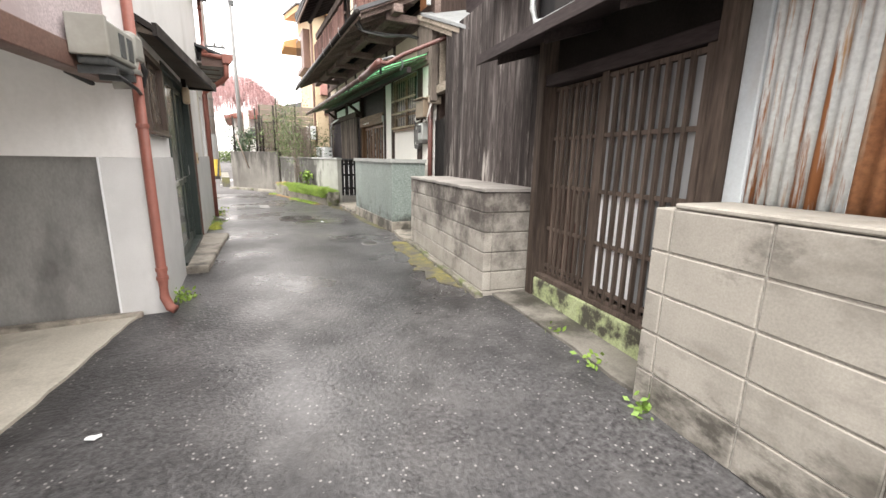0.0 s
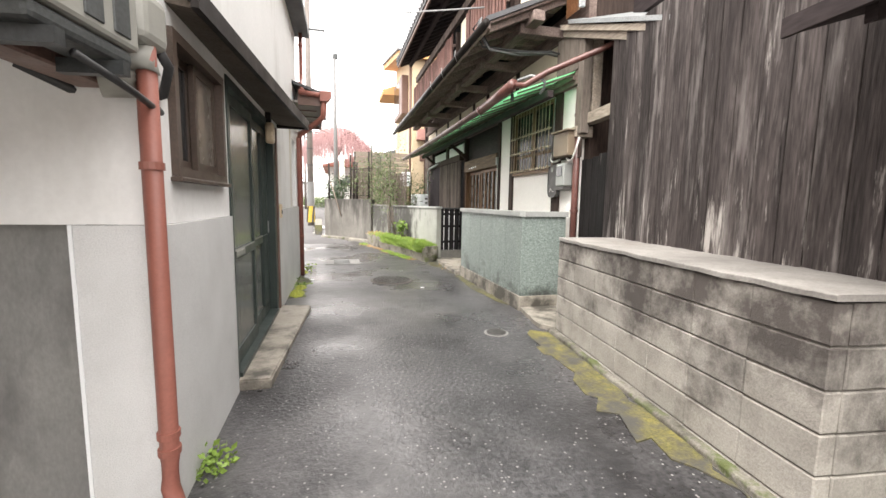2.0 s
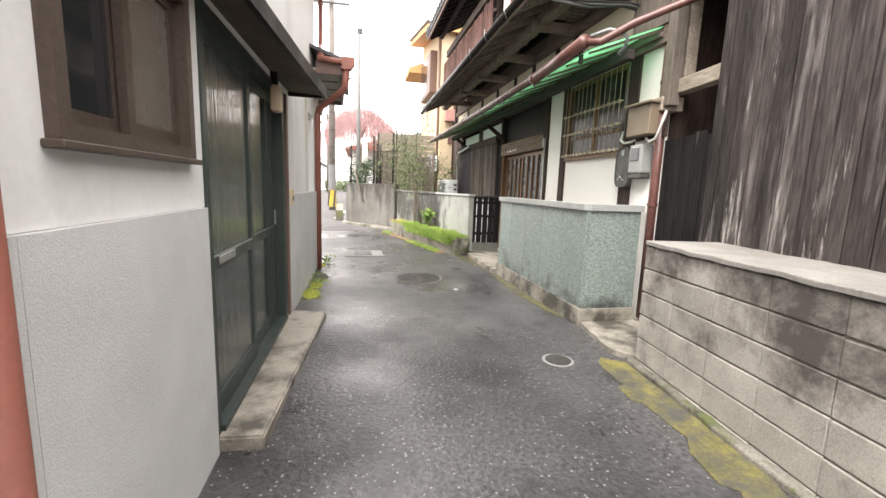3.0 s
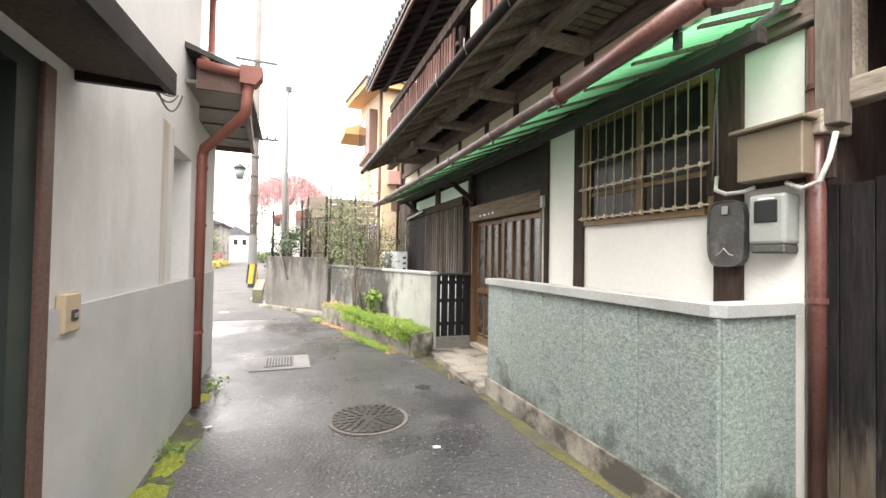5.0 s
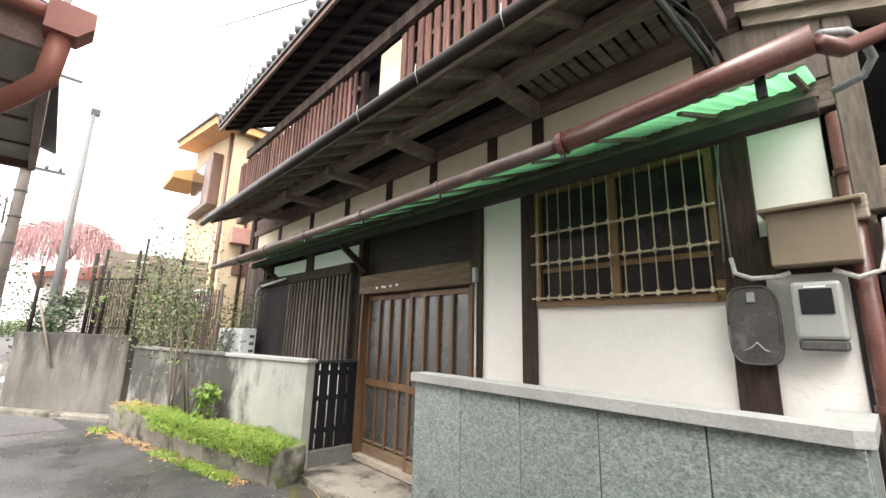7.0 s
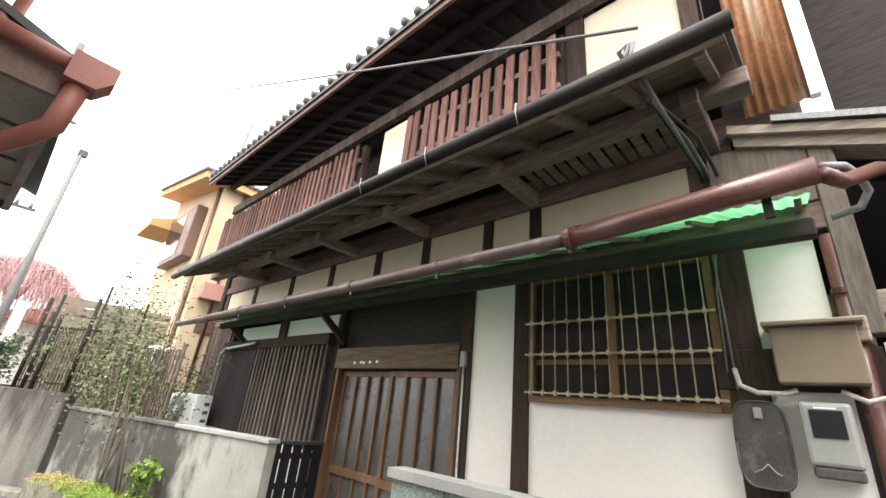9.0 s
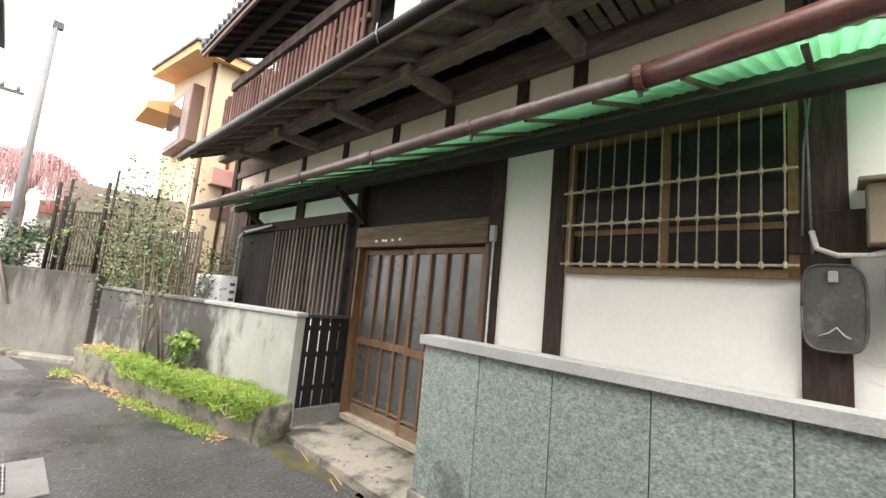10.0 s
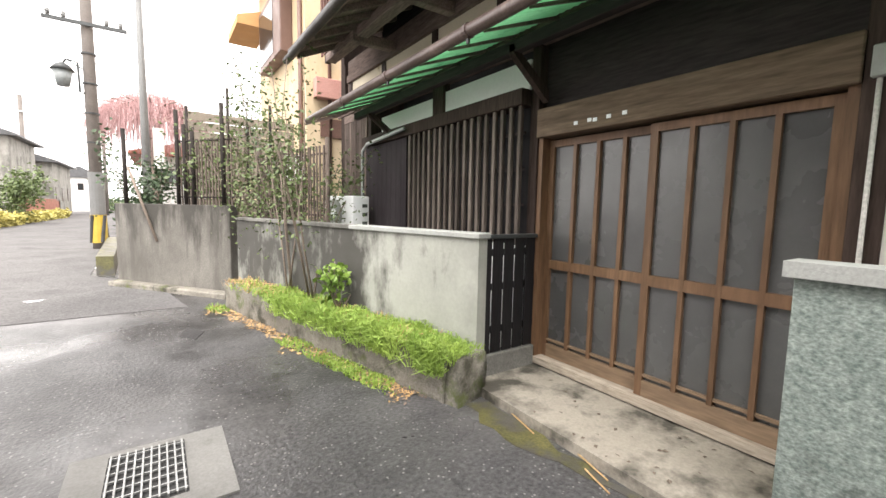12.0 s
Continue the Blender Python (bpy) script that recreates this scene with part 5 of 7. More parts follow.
# door apron and drain strip
setting("floor_entrance", prism(bmesh.new(), [(2.33, 9.96), (2.37, 11.9), (2.45, 12.05), (3.3, 12.05), (3.3, 9.96)], "z", 0.0, 0.225), SLAB, "worn concrete floor before the sliding doors", "floor")
flat_patch("pavement_drain", [(2.30, 6.4), (2.43, 7.25), (3.2, 7.3), (3.0, 6.2), (2.5, 6.2)], SLAB, "broken concrete strip by the board gate", "pavement", 0.05, 0.015)


# Pale floor added as a reflector seen through the gate slits.
flat_patch("pavement_passage", [(2.52, 12.1), (3.05, 12.1), (3.05, 15.0), (2.0, 15.0)], APRON, "pale floor added behind the board gate to brighten its slits", "pavement", 0.03, 0.012)


def build_gate():
    t = thing("gate", "low black board gate beside the entrance", "gate", (2.8, 12.0, 0.3))
    n = 5
    w = (3.12 - 2.47) / n
    for i in range(n):
        part("board", box(2.47 + i * w + 0.010, 2.47 + (i + 1) * w - 0.010, 12.0, 12.014, 0.42, 1.42), BLACK_WOOD_AND_SHADE, t)
    for z in (0.62, 1.0, 1.30):
        part("rail", box(2.45, 3.13, 12.015, 12.035, z - 0.03, z + 0.03), BLACK_WOOD_AND_SHADE, t)
    part("sill", box(2.44, 3.13, 11.98, 12.10, 0.1, 0.41, None, 0.01), SOOTY, t, "stained concrete sill under the boards")
    part("top_rail", box(2.45, 3.13, 11.985, 12.06, 1.42, 1.455, None, 0.005), LAMP_METAL, t, "dull metal capping")


build_gate()

MG = pose(2.40, 11.95, 0, 0, 0, 13.8)
MW = pose(1.20, 16.85, 0, 0, 0, 36)


def build_garden_walls():
    t = thing("wall_garden_far", "painted concrete garden wall, stained black towards its far end", "wall", (2.0, 13.5, 0.15), kind="structure")
    part("body", box(0, 0.12, 0, 4.75, 0, 1.425, MG), GREEN_GREY, t)
    part("cap", box(-0.025, 0.145, -0.02, 1.76, 1.426, 1.475, MG, 0.008), CAP_STONE, t, "pale coping")
    part("cap", box(-0.025, 0.145, 1.76, 4.75, 1.426, 1.475, MG, 0.008), SOOTY, t, "blackened coping")
    t = thing("wall_corner", "bare streaked concrete wall on the street corner", "wall", (0.4, 18, 0.15), kind="structure")
    part("body", box(0, 0.18, 0, 2.75, 0, 1.65, MW, 0.01), STREAKED, t)
    part("body", box(0.18, 6.0, 2.57, 2.75, 0, 1.65, MW), STREAKED, t)
    part("footing", box(-0.22, 0.0, -0.1, 2.7, 0, 0.24, MW, 0.02), MOSSY_CONC, t, "low mossy footing kerb")


build_garden_walls()


def rough_kerb(x0, x1, y0, y1, z0, z1, m, amp=0.02, step=0.08):
    """A worn concrete bar along local y with chipped, uneven edges."""
    r = min(0.035, min(x1 - x0, z1 - z0) * 0.22)
    prof = []
    for cx, cz, a0 in ((x1 - r, z1 - r, 0), (x0 + r, z1 - r, 90)):
        for k in range(4):
            a = radians(a0 + 30 * k)
            prof.append((cx + r * math.cos(a), cz + r * math.sin(a)))
    side = [(x0, z0 + (z1 - r - z0) * k / 4) for k in (3, 2, 1, 0)]
    back = [(x1, z0 + (z1 - r - z0) * k / 4) for k in (0, 1, 2, 3)]
    prof = back + prof + side
    n = max(2, int((y1 - y0) / step))
    bm = bmesh.new()
    rings = []
    for j in range(n + 1):
        y = y0 + (y1 - y0) * j / n
        ring = []
        for x, z in prof:
            p = m @ Vector((x, y, z))
            ring.append(bm.verts.new(p + Vector(noise.noise_vector(p * 5.0)) * amp + Vector(noise.noise_vector(p * 17.0)) * amp * 0.45))
        rings.append(ring)
    k = len(prof)
    for q, w in zip(rings, rings[1:]):
        for i in range(k):
            bm.faces.new((q[i], q[(i + 1) % k], w[(i + 1) % k], w[i]))
    bm.faces.new(rings[0][::-1])
    bm.faces.new(rings[-1])
    return bm


def build_planter():
    t = thing("planter", "low mossy concrete planter along the garden wall", "planter", (1.9, 13.5, 0.15))
    part("front_kerb", rough_kerb(-0.37, -0.22, 0.02, 4.35, 0.05, 0.55, MG, 0.035, 0.06), MOSSY_CONC, t, smooth=True)
    part("end_kerb", rough_kerb(-0.36, -0.005, -0.12, 0.03, 0.05, 0.53, MG, 0.018, 0.04), MOSSY_CONC, t, "chipped end of the kerb", True)
    part("soil", box(-0.24, -0.002, 0.02, 4.35, 0.05, 0.53, MG), MOSS_GREEN, t, "mossy soil")


build_planter()

# ---- right: dark board shed nearest the start ----
MS = pose(2.05, 1.53, 0, 0, 0, -6.5)


def block_wall(label, w0, w1, s0, s1, top, material, courses, length, cap, rough=0.0, h=0.2, tail=0.0):
    """Stack-bonded concrete blocks: local x across, local y along."""
    t = thing("block_wall", label, "wall", MS @ Vector((w0, (s0 + s1) / 2, 0)), kind="structure")
    part("core", box(w0 + 0.012, w1 - 0.012, s0 + 0.012, s1 + tail - 0.012, -0.1, top - 0.012, MS), MORTAR_OLD if rough else MORTAR, t, "recessed mortar joints")
    n = max(1, round((s1 - s0) / length))
    L = (s1 - s0) / n
    tri = []
    for v in range(3):
        bm = box(0.0, 0.09, 0.001 if rough else 0.005, L - (0.001 if rough else 0.005), 0.005, h - 0.005, None, 0.006)
        if rough:
            for q in bm.verts:
                q.co += Vector(noise.noise_vector(q.co * 9 + Vector((v * 7, 0, 0)))) * rough
        tri.append(mesh_of("block", bm, material))
    for c in range(courses):
        z = top - (c + 1) * h
        for i in range(n):
            piece("block", random.choice(tri), t, MS @ pose(w0, s0 + i * L, z))
    ends = mesh_of("block", box(0.092, w1 - w0, 0.0, 0.08, 0.005, h - 0.005, None, 0.006), material)
    for c in range(courses):
        z = top - (c + 1) * h
        for s in (s0 - 0.002, s1 + tail - 0.078):
            piece("block", ends, t, MS @ pose(w0, s, z))
    if tail:
        narrow = mesh_of("block", box(0.0, 0.09, 0.005, tail - 0.003, 0.005, h - 0.005, None, 0.006), material)
        for c in range(courses):
            piece("block", narrow, t, MS @ pose(w0, s1, top - (c + 1) * h))
    if cap:
        bm = rough_kerb(w0 - 0.012, cap, s0 - 0.01, s1, top + 0.001, top + 0.032, MS, 0.009, 0.05) if rough else box(w0 - 0.0, cap, s0, s1, top + 0.001, top + 0.03, MS, 0.008)
        part("cap", bm, GREY_CONC_PALE if rough else material, t, "rough cement top")
    return t


block_wall("beige concrete block wall with clean stacked joints", 0.0, 0.42, -4.60, -0.10, 1.265, BLOCK, 6, 0.5, 0.42, 0.0, 0.24, 0.12)
block_wall("old stained concrete block wall with mossy foot", -0.17, 0.36, 1.89, 4.72, 1.19, BLOCK_OLD, 6, 0.4, 0.50, 0.004)
setting("trim_wall_foot", rough_kerb(-0.25, -0.172, 1.86, 4.74, -0.02, 0.19, MS, 0.012, 0.06), MOSSY_CONC, "mossy cement fillet along the old wall foot", "kerb", True)


def build_lattice_doors():
    t = thing("door_3", "weathered brown timber lattice sliding doors over patched panes", "door", MS @ Vector((0.4, 0.9, 0.3)), kind="structure")
    w = 0.38
    s0, s1, z0, z1 = 0.06, 1.74, 0.40, 2.16
    part("sill", box(w - 0.06, w + 0.12, s0, s1, 0.12, 0.36, MS, 0.02, 2), PALE_MOSS, t, "crumbling sill with pale green moss")
    part("track", box(w - 0.05, w + 0.10, s0, s1, 0.361, 0.40, MS), OLD_DOOR_WOOD, t)
    part("head", box(w - 0.06, w + 0.12, s0, s1, z1, z1 + 0.10, MS, 0.005), DEEP_WOOD, t)
    part("jamb", box(w - 0.08, w + 0.12, s1, s1 + 0.11, 0.12, 2.7, MS, 0.006), OLD_DOOR_WOOD, t)
    part("jamb", box(w - 0.06, w + 0.12, s0 - 0.10, s0, 0.12, 2.7, MS, 0.006), OLD_DOOR_WOOD, t)
    mid = 0.95
    for a, b, x in ((s0, mid + 0.04, w - 0.02), (mid - 0.04, s1, w + 0.03)):
        bm = bmesh.new()
        for p, q in ((a, a + 0.07), (b - 0.07, b)):
            bx(bm, x - 0.018, x + 0.018, p, q, z0, z1, MS)
        leaf = part("door_leaf", bm, OLD_DOOR_WOOD, t)
        n = 9
        for i in range(1, n):
            s = a + 0.07 + (b - a - 0.14) * i / n
            part("lattice_bar", box(x - 0.022, x + 0.008, s - 0.013, s + 0.013, z0 + 0.03, z1 - 0.02, MS), OLD_DOOR_WOOD, leaf)
        for z in (z0 + 0.02, z0 + 0.09, 0.86, 1.27, 1.70, z1 - 0.03):
            part("cross_rail", box(x - 0.010, x + 0.016, a + 0.07, b - 0.07, z - 0.016, z + 0.016, MS), OLD_DOOR_WOOD, leaf)
        if a < 0.5:
            part("pane", box(x + 0.018, x + 0.022, a + 0.07, b - 0.07, 1.27, z1 - 0.05, MS), GREY_SHEET, leaf, "grey filmed panes")
            part("patch", box(x + 0.018, x + 0.022, mid - 0.42, mid - 0.02, z0 + 0.08, 1.27, MS), WHITE_SHEET, leaf, "white plastic sheet behind the bars")
            part("patch", box(x + 0.018, x + 0.022, a + 0.07, mid - 0.43, z0 + 0.08, 1.27, MS), GREY_SHEET, leaf, "grey sheet behind the bars")
        else:
            part("pane", box(x + 0.018, x + 0.022, a + 0.07, b - 0.07, 1.27, z1 - 0.05, MS), GREY_SHEET, leaf, "grey filmed panes")
            part("patch", box(x + 0.018, x + 0.022, b - 0.50, b - 0.07, z0 + 0.08, 1.27, MS), MAROON, leaf, "maroon board behind the bars")
            part("patch", box(x + 0.018, x + 0.022, a + 0.07, b - 0.51, z0 + 0.08, 1.27, MS), GREY_SHEET, leaf, "grey sheet behind the bars")
            part("notice", box(x + 0.008, x + 0.014, b - 0.56, b - 0.40, 0.96, 1.22, MS), PAPER, leaf, "torn pale paper notice")
    setting("wall_shed_transom", box(w + 0.06, w + 0.14, s0 - 0.12, s1 + 0.13, z1 + 0.10, 3.0, MS), CANOPY_BROWN, "dark boarding above the lattice doors", "wall")
    h = thing("door_hood", "small dark hood roof with pale metal top over the lattice doors", "canopy", MS @ Vector((0.2, 1, 2.5)))
    part("roof_sheet", prism(bmesh.new(), [(-0.10, 2.47), (0.50, 2.66), (0.50, 2.70), (-0.10, 2.51)], "y", -2.4, 2.33, MS), ZINC, h, "pale grey sheet top")
    part("fascia", prism(bmesh.new(), [(-0.125, 2.42), (-0.102, 2.42), (-0.102, 2.512), (-0.125, 2.512)], "y", -2.4, 2.33, MS), DEEP_WOOD, h, "dark front edge board")
    part("deck", prism(bmesh.new(), [(-0.08, 2.435), (0.48, 2.61), (0.48, 2.65), (-0.08, 2.468)], "y", -2.4, 2.31, MS), DEEP_WOOD, h)
    for s in (-0.4, 0.4, 1.2, 2.0):
        part("rafter", prism(bmesh.new(), [(-0.04, 2.37), (0.48, 2.53), (0.48, 2.608), (-0.04, 2.445)], "y", s - 0.025, s + 0.025, MS), DEEP_WOOD, h)
    downpipe("pale zinc pipe lying along the hood", [MS @ Vector(p) for p in ((0.42, -2.0, 2.78), (0.42, 2.0, 2.80), (0.40, 2.12, 2.82), (0.38, 2.16, 2.95), (0.38, 2.16, 3.1))], 0.03, ZINC, [], name="zinc_pipe")


build_lattice_doors()


def corrugated(name, w, s0, s1, z0, z1, material, parent, pitch=0.075, amp=0.011, m=None):
    n = int((s1 - s0) / pitch * 8)
    verts, faces = [], []
    for i in range(n + 1):
        s = s0 + (s1 - s0) * i / n
        d = amp * math.cos(2 * math.pi * (s - s0) / pitch)
        for off in (0.0, 0.004):
            for z in (z0, z1):
                verts.append((m or MS) @ Vector((w + d + off, s, z)))
    for i in range(n):
        a, b = 4 * i, 4 * i + 4
        faces += [(a, a + 1, b + 1, b), (a + 2, b + 2, b + 3, a + 3), (a, b, b + 2, a + 2), (a + 1, a + 3, b + 3, b + 1)]
    me = bpy.data.meshes.new(name)
    me.from_pydata(verts, [], faces)
    me.materials.append(material)
    for p in me.polygons:
        p.use_smooth = True
    return attach(new(name, me), parent)


def build_shed():
    t = thing("wall_corrugated", "rust-streaked corrugated iron sheets behind the block wall", "wall", MS @ Vector((0.45, -1, 1.2)), kind="structure")
    corrugated("sheet", 0.43, -0.60, -0.13, 1.0, 3.3, RUST, t, 0.058, 0.010)
    corrugated("sheet", 0.45, -4.4, -0.58, 1.0, 3.3, RUST_DEEP, t)
    part("corner_strip", box(0.405, 0.46, -0.15, -0.042, 1.255, 3.3, MS, 0.006), PALE_ZINC, t, "pale zinc corner strip")
    w = thing("wall_boards", "blackened vertical board wall bleached at its foot", "wall", MS @ Vector((0.5, 3.3, 1.0)), kind="structure")
    part("backing", box(0.50, 0.60, 1.85, 4.98, 0.1, 3.4, MS), BLACK_WOOD_AND_SHADE, w)
    s = 1.86
    while s < 4.93:
        b = random.uniform(0.14, 0.22)
        e = min(s + b, 4.97)
        top = 3.46 if s > 2.2 else 2.66
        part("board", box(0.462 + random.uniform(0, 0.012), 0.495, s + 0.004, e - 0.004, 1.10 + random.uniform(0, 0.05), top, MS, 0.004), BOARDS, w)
        s = e
    g = thing("board_gate", "black weathered board gate set back between the walls", "gate", MS @ Vector((0.6, 5.4, 0.2)))
    n = 5
    for i in range(n):
        a = 4.98 + (5.82 - 4.98) * i / n
        b = 4.98 + (5.82 - 4.98) * (i + 1) / n
        part("board", box(0.56, 0.585, a + 0.003, b - 0.003, 0.2, 2.2 + random.uniform(-0.03, 0.02), MS, 0.003), TARRED, g)
    for z in (0.5, 1.9):
        part("ledge", box(0.586, 0.63, 4.98, 5.82, z - 0.04, z + 0.04, MS), DARK_WOOD_H, g)
    f = thing("shed_frame", "bleached grey timbers framing the dark shed opening", "timber frame", MS @ Vector((0.6, 5.4, 2.6)), kind="structure")
    part("lintel", box(0.50, 0.62, 4.3, 5.80, 2.62, 2.76, MS, 0.008), GREY_WOOD, f)
    part("beam_stub", box(0.38, 0.62, 5.62, 5.78, 2.46, 2.60, MS, 0.008), GREY_WOOD, f)
    part("post", box(0.56, 0.68, 5.58, 5.72, 2.765, 3.72, MS, 0.006), GREY_WOOD, f)
    part("post", box(0.52, 0.66, 4.90, 5.02, 2.765, 3.5, MS, 0.006), DARK_WOOD, f)
    part("inner_board", box(0.95, 0.99, 4.6, 5.35, 2.0, 2.75, MS), DOOR_PALE, f, "faded brown board inside")
    part("window_frame", box(0.86, 0.90, 4.2, 4.98, 2.42, 2.47, MS), ZINC, f, "pale window frame inside")
    part("window_frame", box(0.86, 0.90, 4.93, 4.98, 1.9, 2.419, MS), ZINC, f, "pale window frame inside")
    # Shade of the open shed is painted in as a near-black wall.
    setting("wall_shed_back", box(2.2, 2.3, -4.4, 6.0, 0, 4.5, MS), BLACK_WOOD_AND_SHADE, "near-black back wall standing in for the unlit shed interior", "wall")
    setting("floor_shed", box(0.5, 2.2, -4.4, 5.9, 0.0, 0.12, MS), SLAB, "dark earth floor in the shed", "floor")
    r = thing("shed_roof_edge", "grey zinc flashing over weathered beams at the shed top", "roof", MS @ Vector((0.6, 4, 3.8)), kind="structure")
    part("beam", loft([(3.05, 3.08), (3.24, 3.08), (3.24, 3.17), (3.05, 3.17)], [(3.05, 3.84), (3.24, 3.84), (3.24, 3.93), (3.05, 3.93)], 5.5, 7.48), GREY_WOOD, r)
    part("beam", loft([(3.01, 3.172), (3.24, 3.172), (3.24, 3.24), (3.01, 3.24)], [(3.01, 3.932), (3.24, 3.932), (3.24, 4.0), (3.01, 4.0)], 5.5, 7.50), GREY_WOOD, r, "bleached moulding board")
    part("flashing", loft([(2.98, 3.242), (4.6, 3.60), (4.6, 3.64), (2.98, 3.29)], [(2.98, 3.912), (4.6, 4.30), (4.6, 4.34), (2.98, 3.96)], 5.45, 7.25), DULL_ZINC, r)
    part("wall_board", box(FX - 0.07, FX - 0.03, 7.125, 7.66, 3.33, 3.83), GREY_BOARD, r, "grey-brown weathered board under the beam")
    part("roof_sheet", prism(bmesh.new(), [(0.20, 3.40), (2.3, 4.1), (2.3, 4.13), (0.20, 3.43)], "y", -4.4, 3.2, MS), ZINC, r)
    k = thing("gable_sheet", "rusty corrugated gable sheet above the shed roof", "metal sheet", (3.2, 7.1, 4.3), kind="structure")
    corrugated("sheet", 3.02, 7.03, 7.38, 4.02, 6.6, RUST_DEEP, k, 0.06, 0.01, Matrix.Identity(4))
    part("edge_strip", box(2.99, 3.05, 6.98, 7.03, 4.02, 6.6), ZINC, k)
    setting("wall_shed_upper", box(1.0, 1.1, 2.6, 5.5, 3.9, 7.5, MS), DEEP_WOOD, "dark wall above the shed roof", "wall")


build_shed()

# ---- street beyond: walls, poles, yellow house ----
def build_yellow_house():
    t = thing("yellow_house", "yellow rendered two-storey house with orange eaves", "house", (5, 21, 0.15))
    x0, y0, y1 = 2.97, 18.6, 23.3
    part("wall", loft([(x0, 0.1), (9.0, 0.1), (9.0, 7.07), (x0, 7.07)], [(x0, 0.1), (9.0, 0.1), (9.0, 8.0), (x0, 8.0)], y0, y1), YELLOW, t)
    part("eave", loft([(x0 - 0.6, 7.02), (9.5, 7.02), (9.5, 7.22), (x0 - 0.6, 7.22)], [(x0 - 0.6, 8.02), (9.5, 8.02), (9.5, 8.25), (x0 - 0.6, 8.25)], y0 - 0.3, y1 + 0.2), ORANGE, t, "orange boxed eave")
    part("roof", loft([(x0 - 0.66, 7.221), (9.6, 7.221), (9.6, 7.29), (x0 - 0.66, 7.29)], [(x0 - 0.66, 8.251), (9.6, 8.251), (9.6, 8.32), (x0 - 0.66, 8.32)], y0 - 0.36, y1 + 0.26), ROOF_TILE, t, "grey roof edge")
    part("hood", prism(bmesh.new(), [(x0, 7.0), (x0 - 0.8, 6.72), (x0 - 0.8, 6.5), (x0, 6.5)], "y", 22.0, 23.75), ORANGE, t, "orange window hood")
    b = part("bay_window", box(x0 - 0.28, x0, 19.6, 21.9, 5.2, 6.75, None, 0.02), BROWN_METAL, t, "brown shutter box of a bay window")
    part("pane", box(x0 - 0.29, x0 - 0.281, 20.3, 21.8, 5.35, 6.6), DARK_GLASS, b)
    part("drainpipe", tube(bmesh.new(), [(x0 - 0.05, y0 + 0.25, 0.2), (x0 - 0.05, y0 + 0.25, 8.0)], 0.05, 8), BROWN_METAL, t, smooth=True)
    part("drainpipe", tube(bmesh.new(), [(x0 + 0.5, y0 - 0.05, 0.2), (x0 + 0.5, y0 - 0.05, 7.6), (x0 + 1.2, y0 - 0.1, 7.9)], 0.04, 8), BROWN_METAL, t, smooth=True)
    part("red_panel", box(3.12, 3.85, y0 - 0.22, y0 - 0.001, 4.0, 4.42, None, 0.01), PINK_PANEL, t, "faded red balcony panel")
    part("lattice_vent", box(x0 + 0.3, x0 + 0.8, y0 - 0.04, y0, 3.2, 3.6), BROWN_METAL, t)


build_yellow_house()


def utility_pole():
    x, y = -1.36, 26.65
    t = thing("utility_pole", "tall concrete utility pole with crossarm and yellow-black guard", "utility pole", (x, y, 0.15))
    part("shaft", tube(bmesh.new(), [(x, y, 0.1), (x, y, 14.0)], 0.185, 16, r1=0.12), POLE_CONC, t, smooth=True)
    part("guard", tube(bmesh.new(), [(x, y, 0.35), (x, y, 1.25)], 0.215, 16), YELLOW_PAINT, t, "yellow guard sleeve")
    for k in range(4):
        a = k * math.pi / 2 + 0.4
        part("stripe", tube(bmesh.new(), [(x + 0.215 * math.cos(a), y + 0.215 * math.sin(a), 0.36), (x + 0.215 * math.cos(a + 0.5), y + 0.215 * math.sin(a + 0.5), 1.24)], 0.055, 6), BLACK_PAINT, t, "black stripe")
    part("sleeve", tube(bmesh.new(), [(x, y, 1.26), (x, y, 2.6)], 0.205, 16), POLE_GREY, t, "pale band")
    part("crossarm", box(x - 1.0, x + 1.0, y - 0.26, y - 0.18, 7.0, 7.1), LAMP_METAL, t)
    part("crossarm", box(x - 0.9, x + 0.9, y - 0.26, y - 0.18, 10.6, 10.7), LAMP_METAL, t)
    for dx in (-0.85, -0.5, 0.5, 0.85):
        part("insulator", tube(bmesh.new(), [(x + dx, y - 0.22, 7.1), (x + dx, y - 0.22, 7.28)], 0.05, 8), POLE_GREY, t, smooth=True)
    for z in (3.5, 4.4, 5.3, 6.2):
        part("band", tube(bmesh.new(), [(x, y, z), (x, y, z + 0.04)], 0.20, 14), LAMP_METAL, t)
    l = thing("street_lamp", "bell-shaped street lamp on a dark bracket arm", "street lamp", (x - 0.9, y - 0.2, 5.3))
    part("arm", tube(bmesh.new(), [(x - 0.14, y - 0.1, 5.0), (x - 0.24, y - 0.1, 5.02), (x - 0.26, y - 0.1, 5.9), (x - 0.52, y - 0.1, 5.95), (x - 0.62, y - 0.1, 5.80)], 0.032, 8), LAMP_METAL, l, smooth=True)
    part("arm", tube(bmesh.new(), [(x - 0.14, y - 0.1, 5.72), (x - 0.5, y - 0.1, 5.93)], 0.02, 6), LAMP_METAL, l, smooth=True)
    part("cap", tube(bmesh.new(), [(x - 0.62, y - 0.1, 5.84), (x - 0.62, y - 0.1, 5.76), (x - 0.62, y - 0.1, 5.60)], 0.05, 14, r1=0.30), LAMP_METAL, l, smooth=True)
    part("shade", tube(bmesh.new(), [(x - 0.62, y - 0.1, 5.595), (x - 0.62, y - 0.1, 5.14)], 0.25, 14, r1=0.15), LAMP_GLASS, l, "frosted glass bowl", True)


utility_pole()


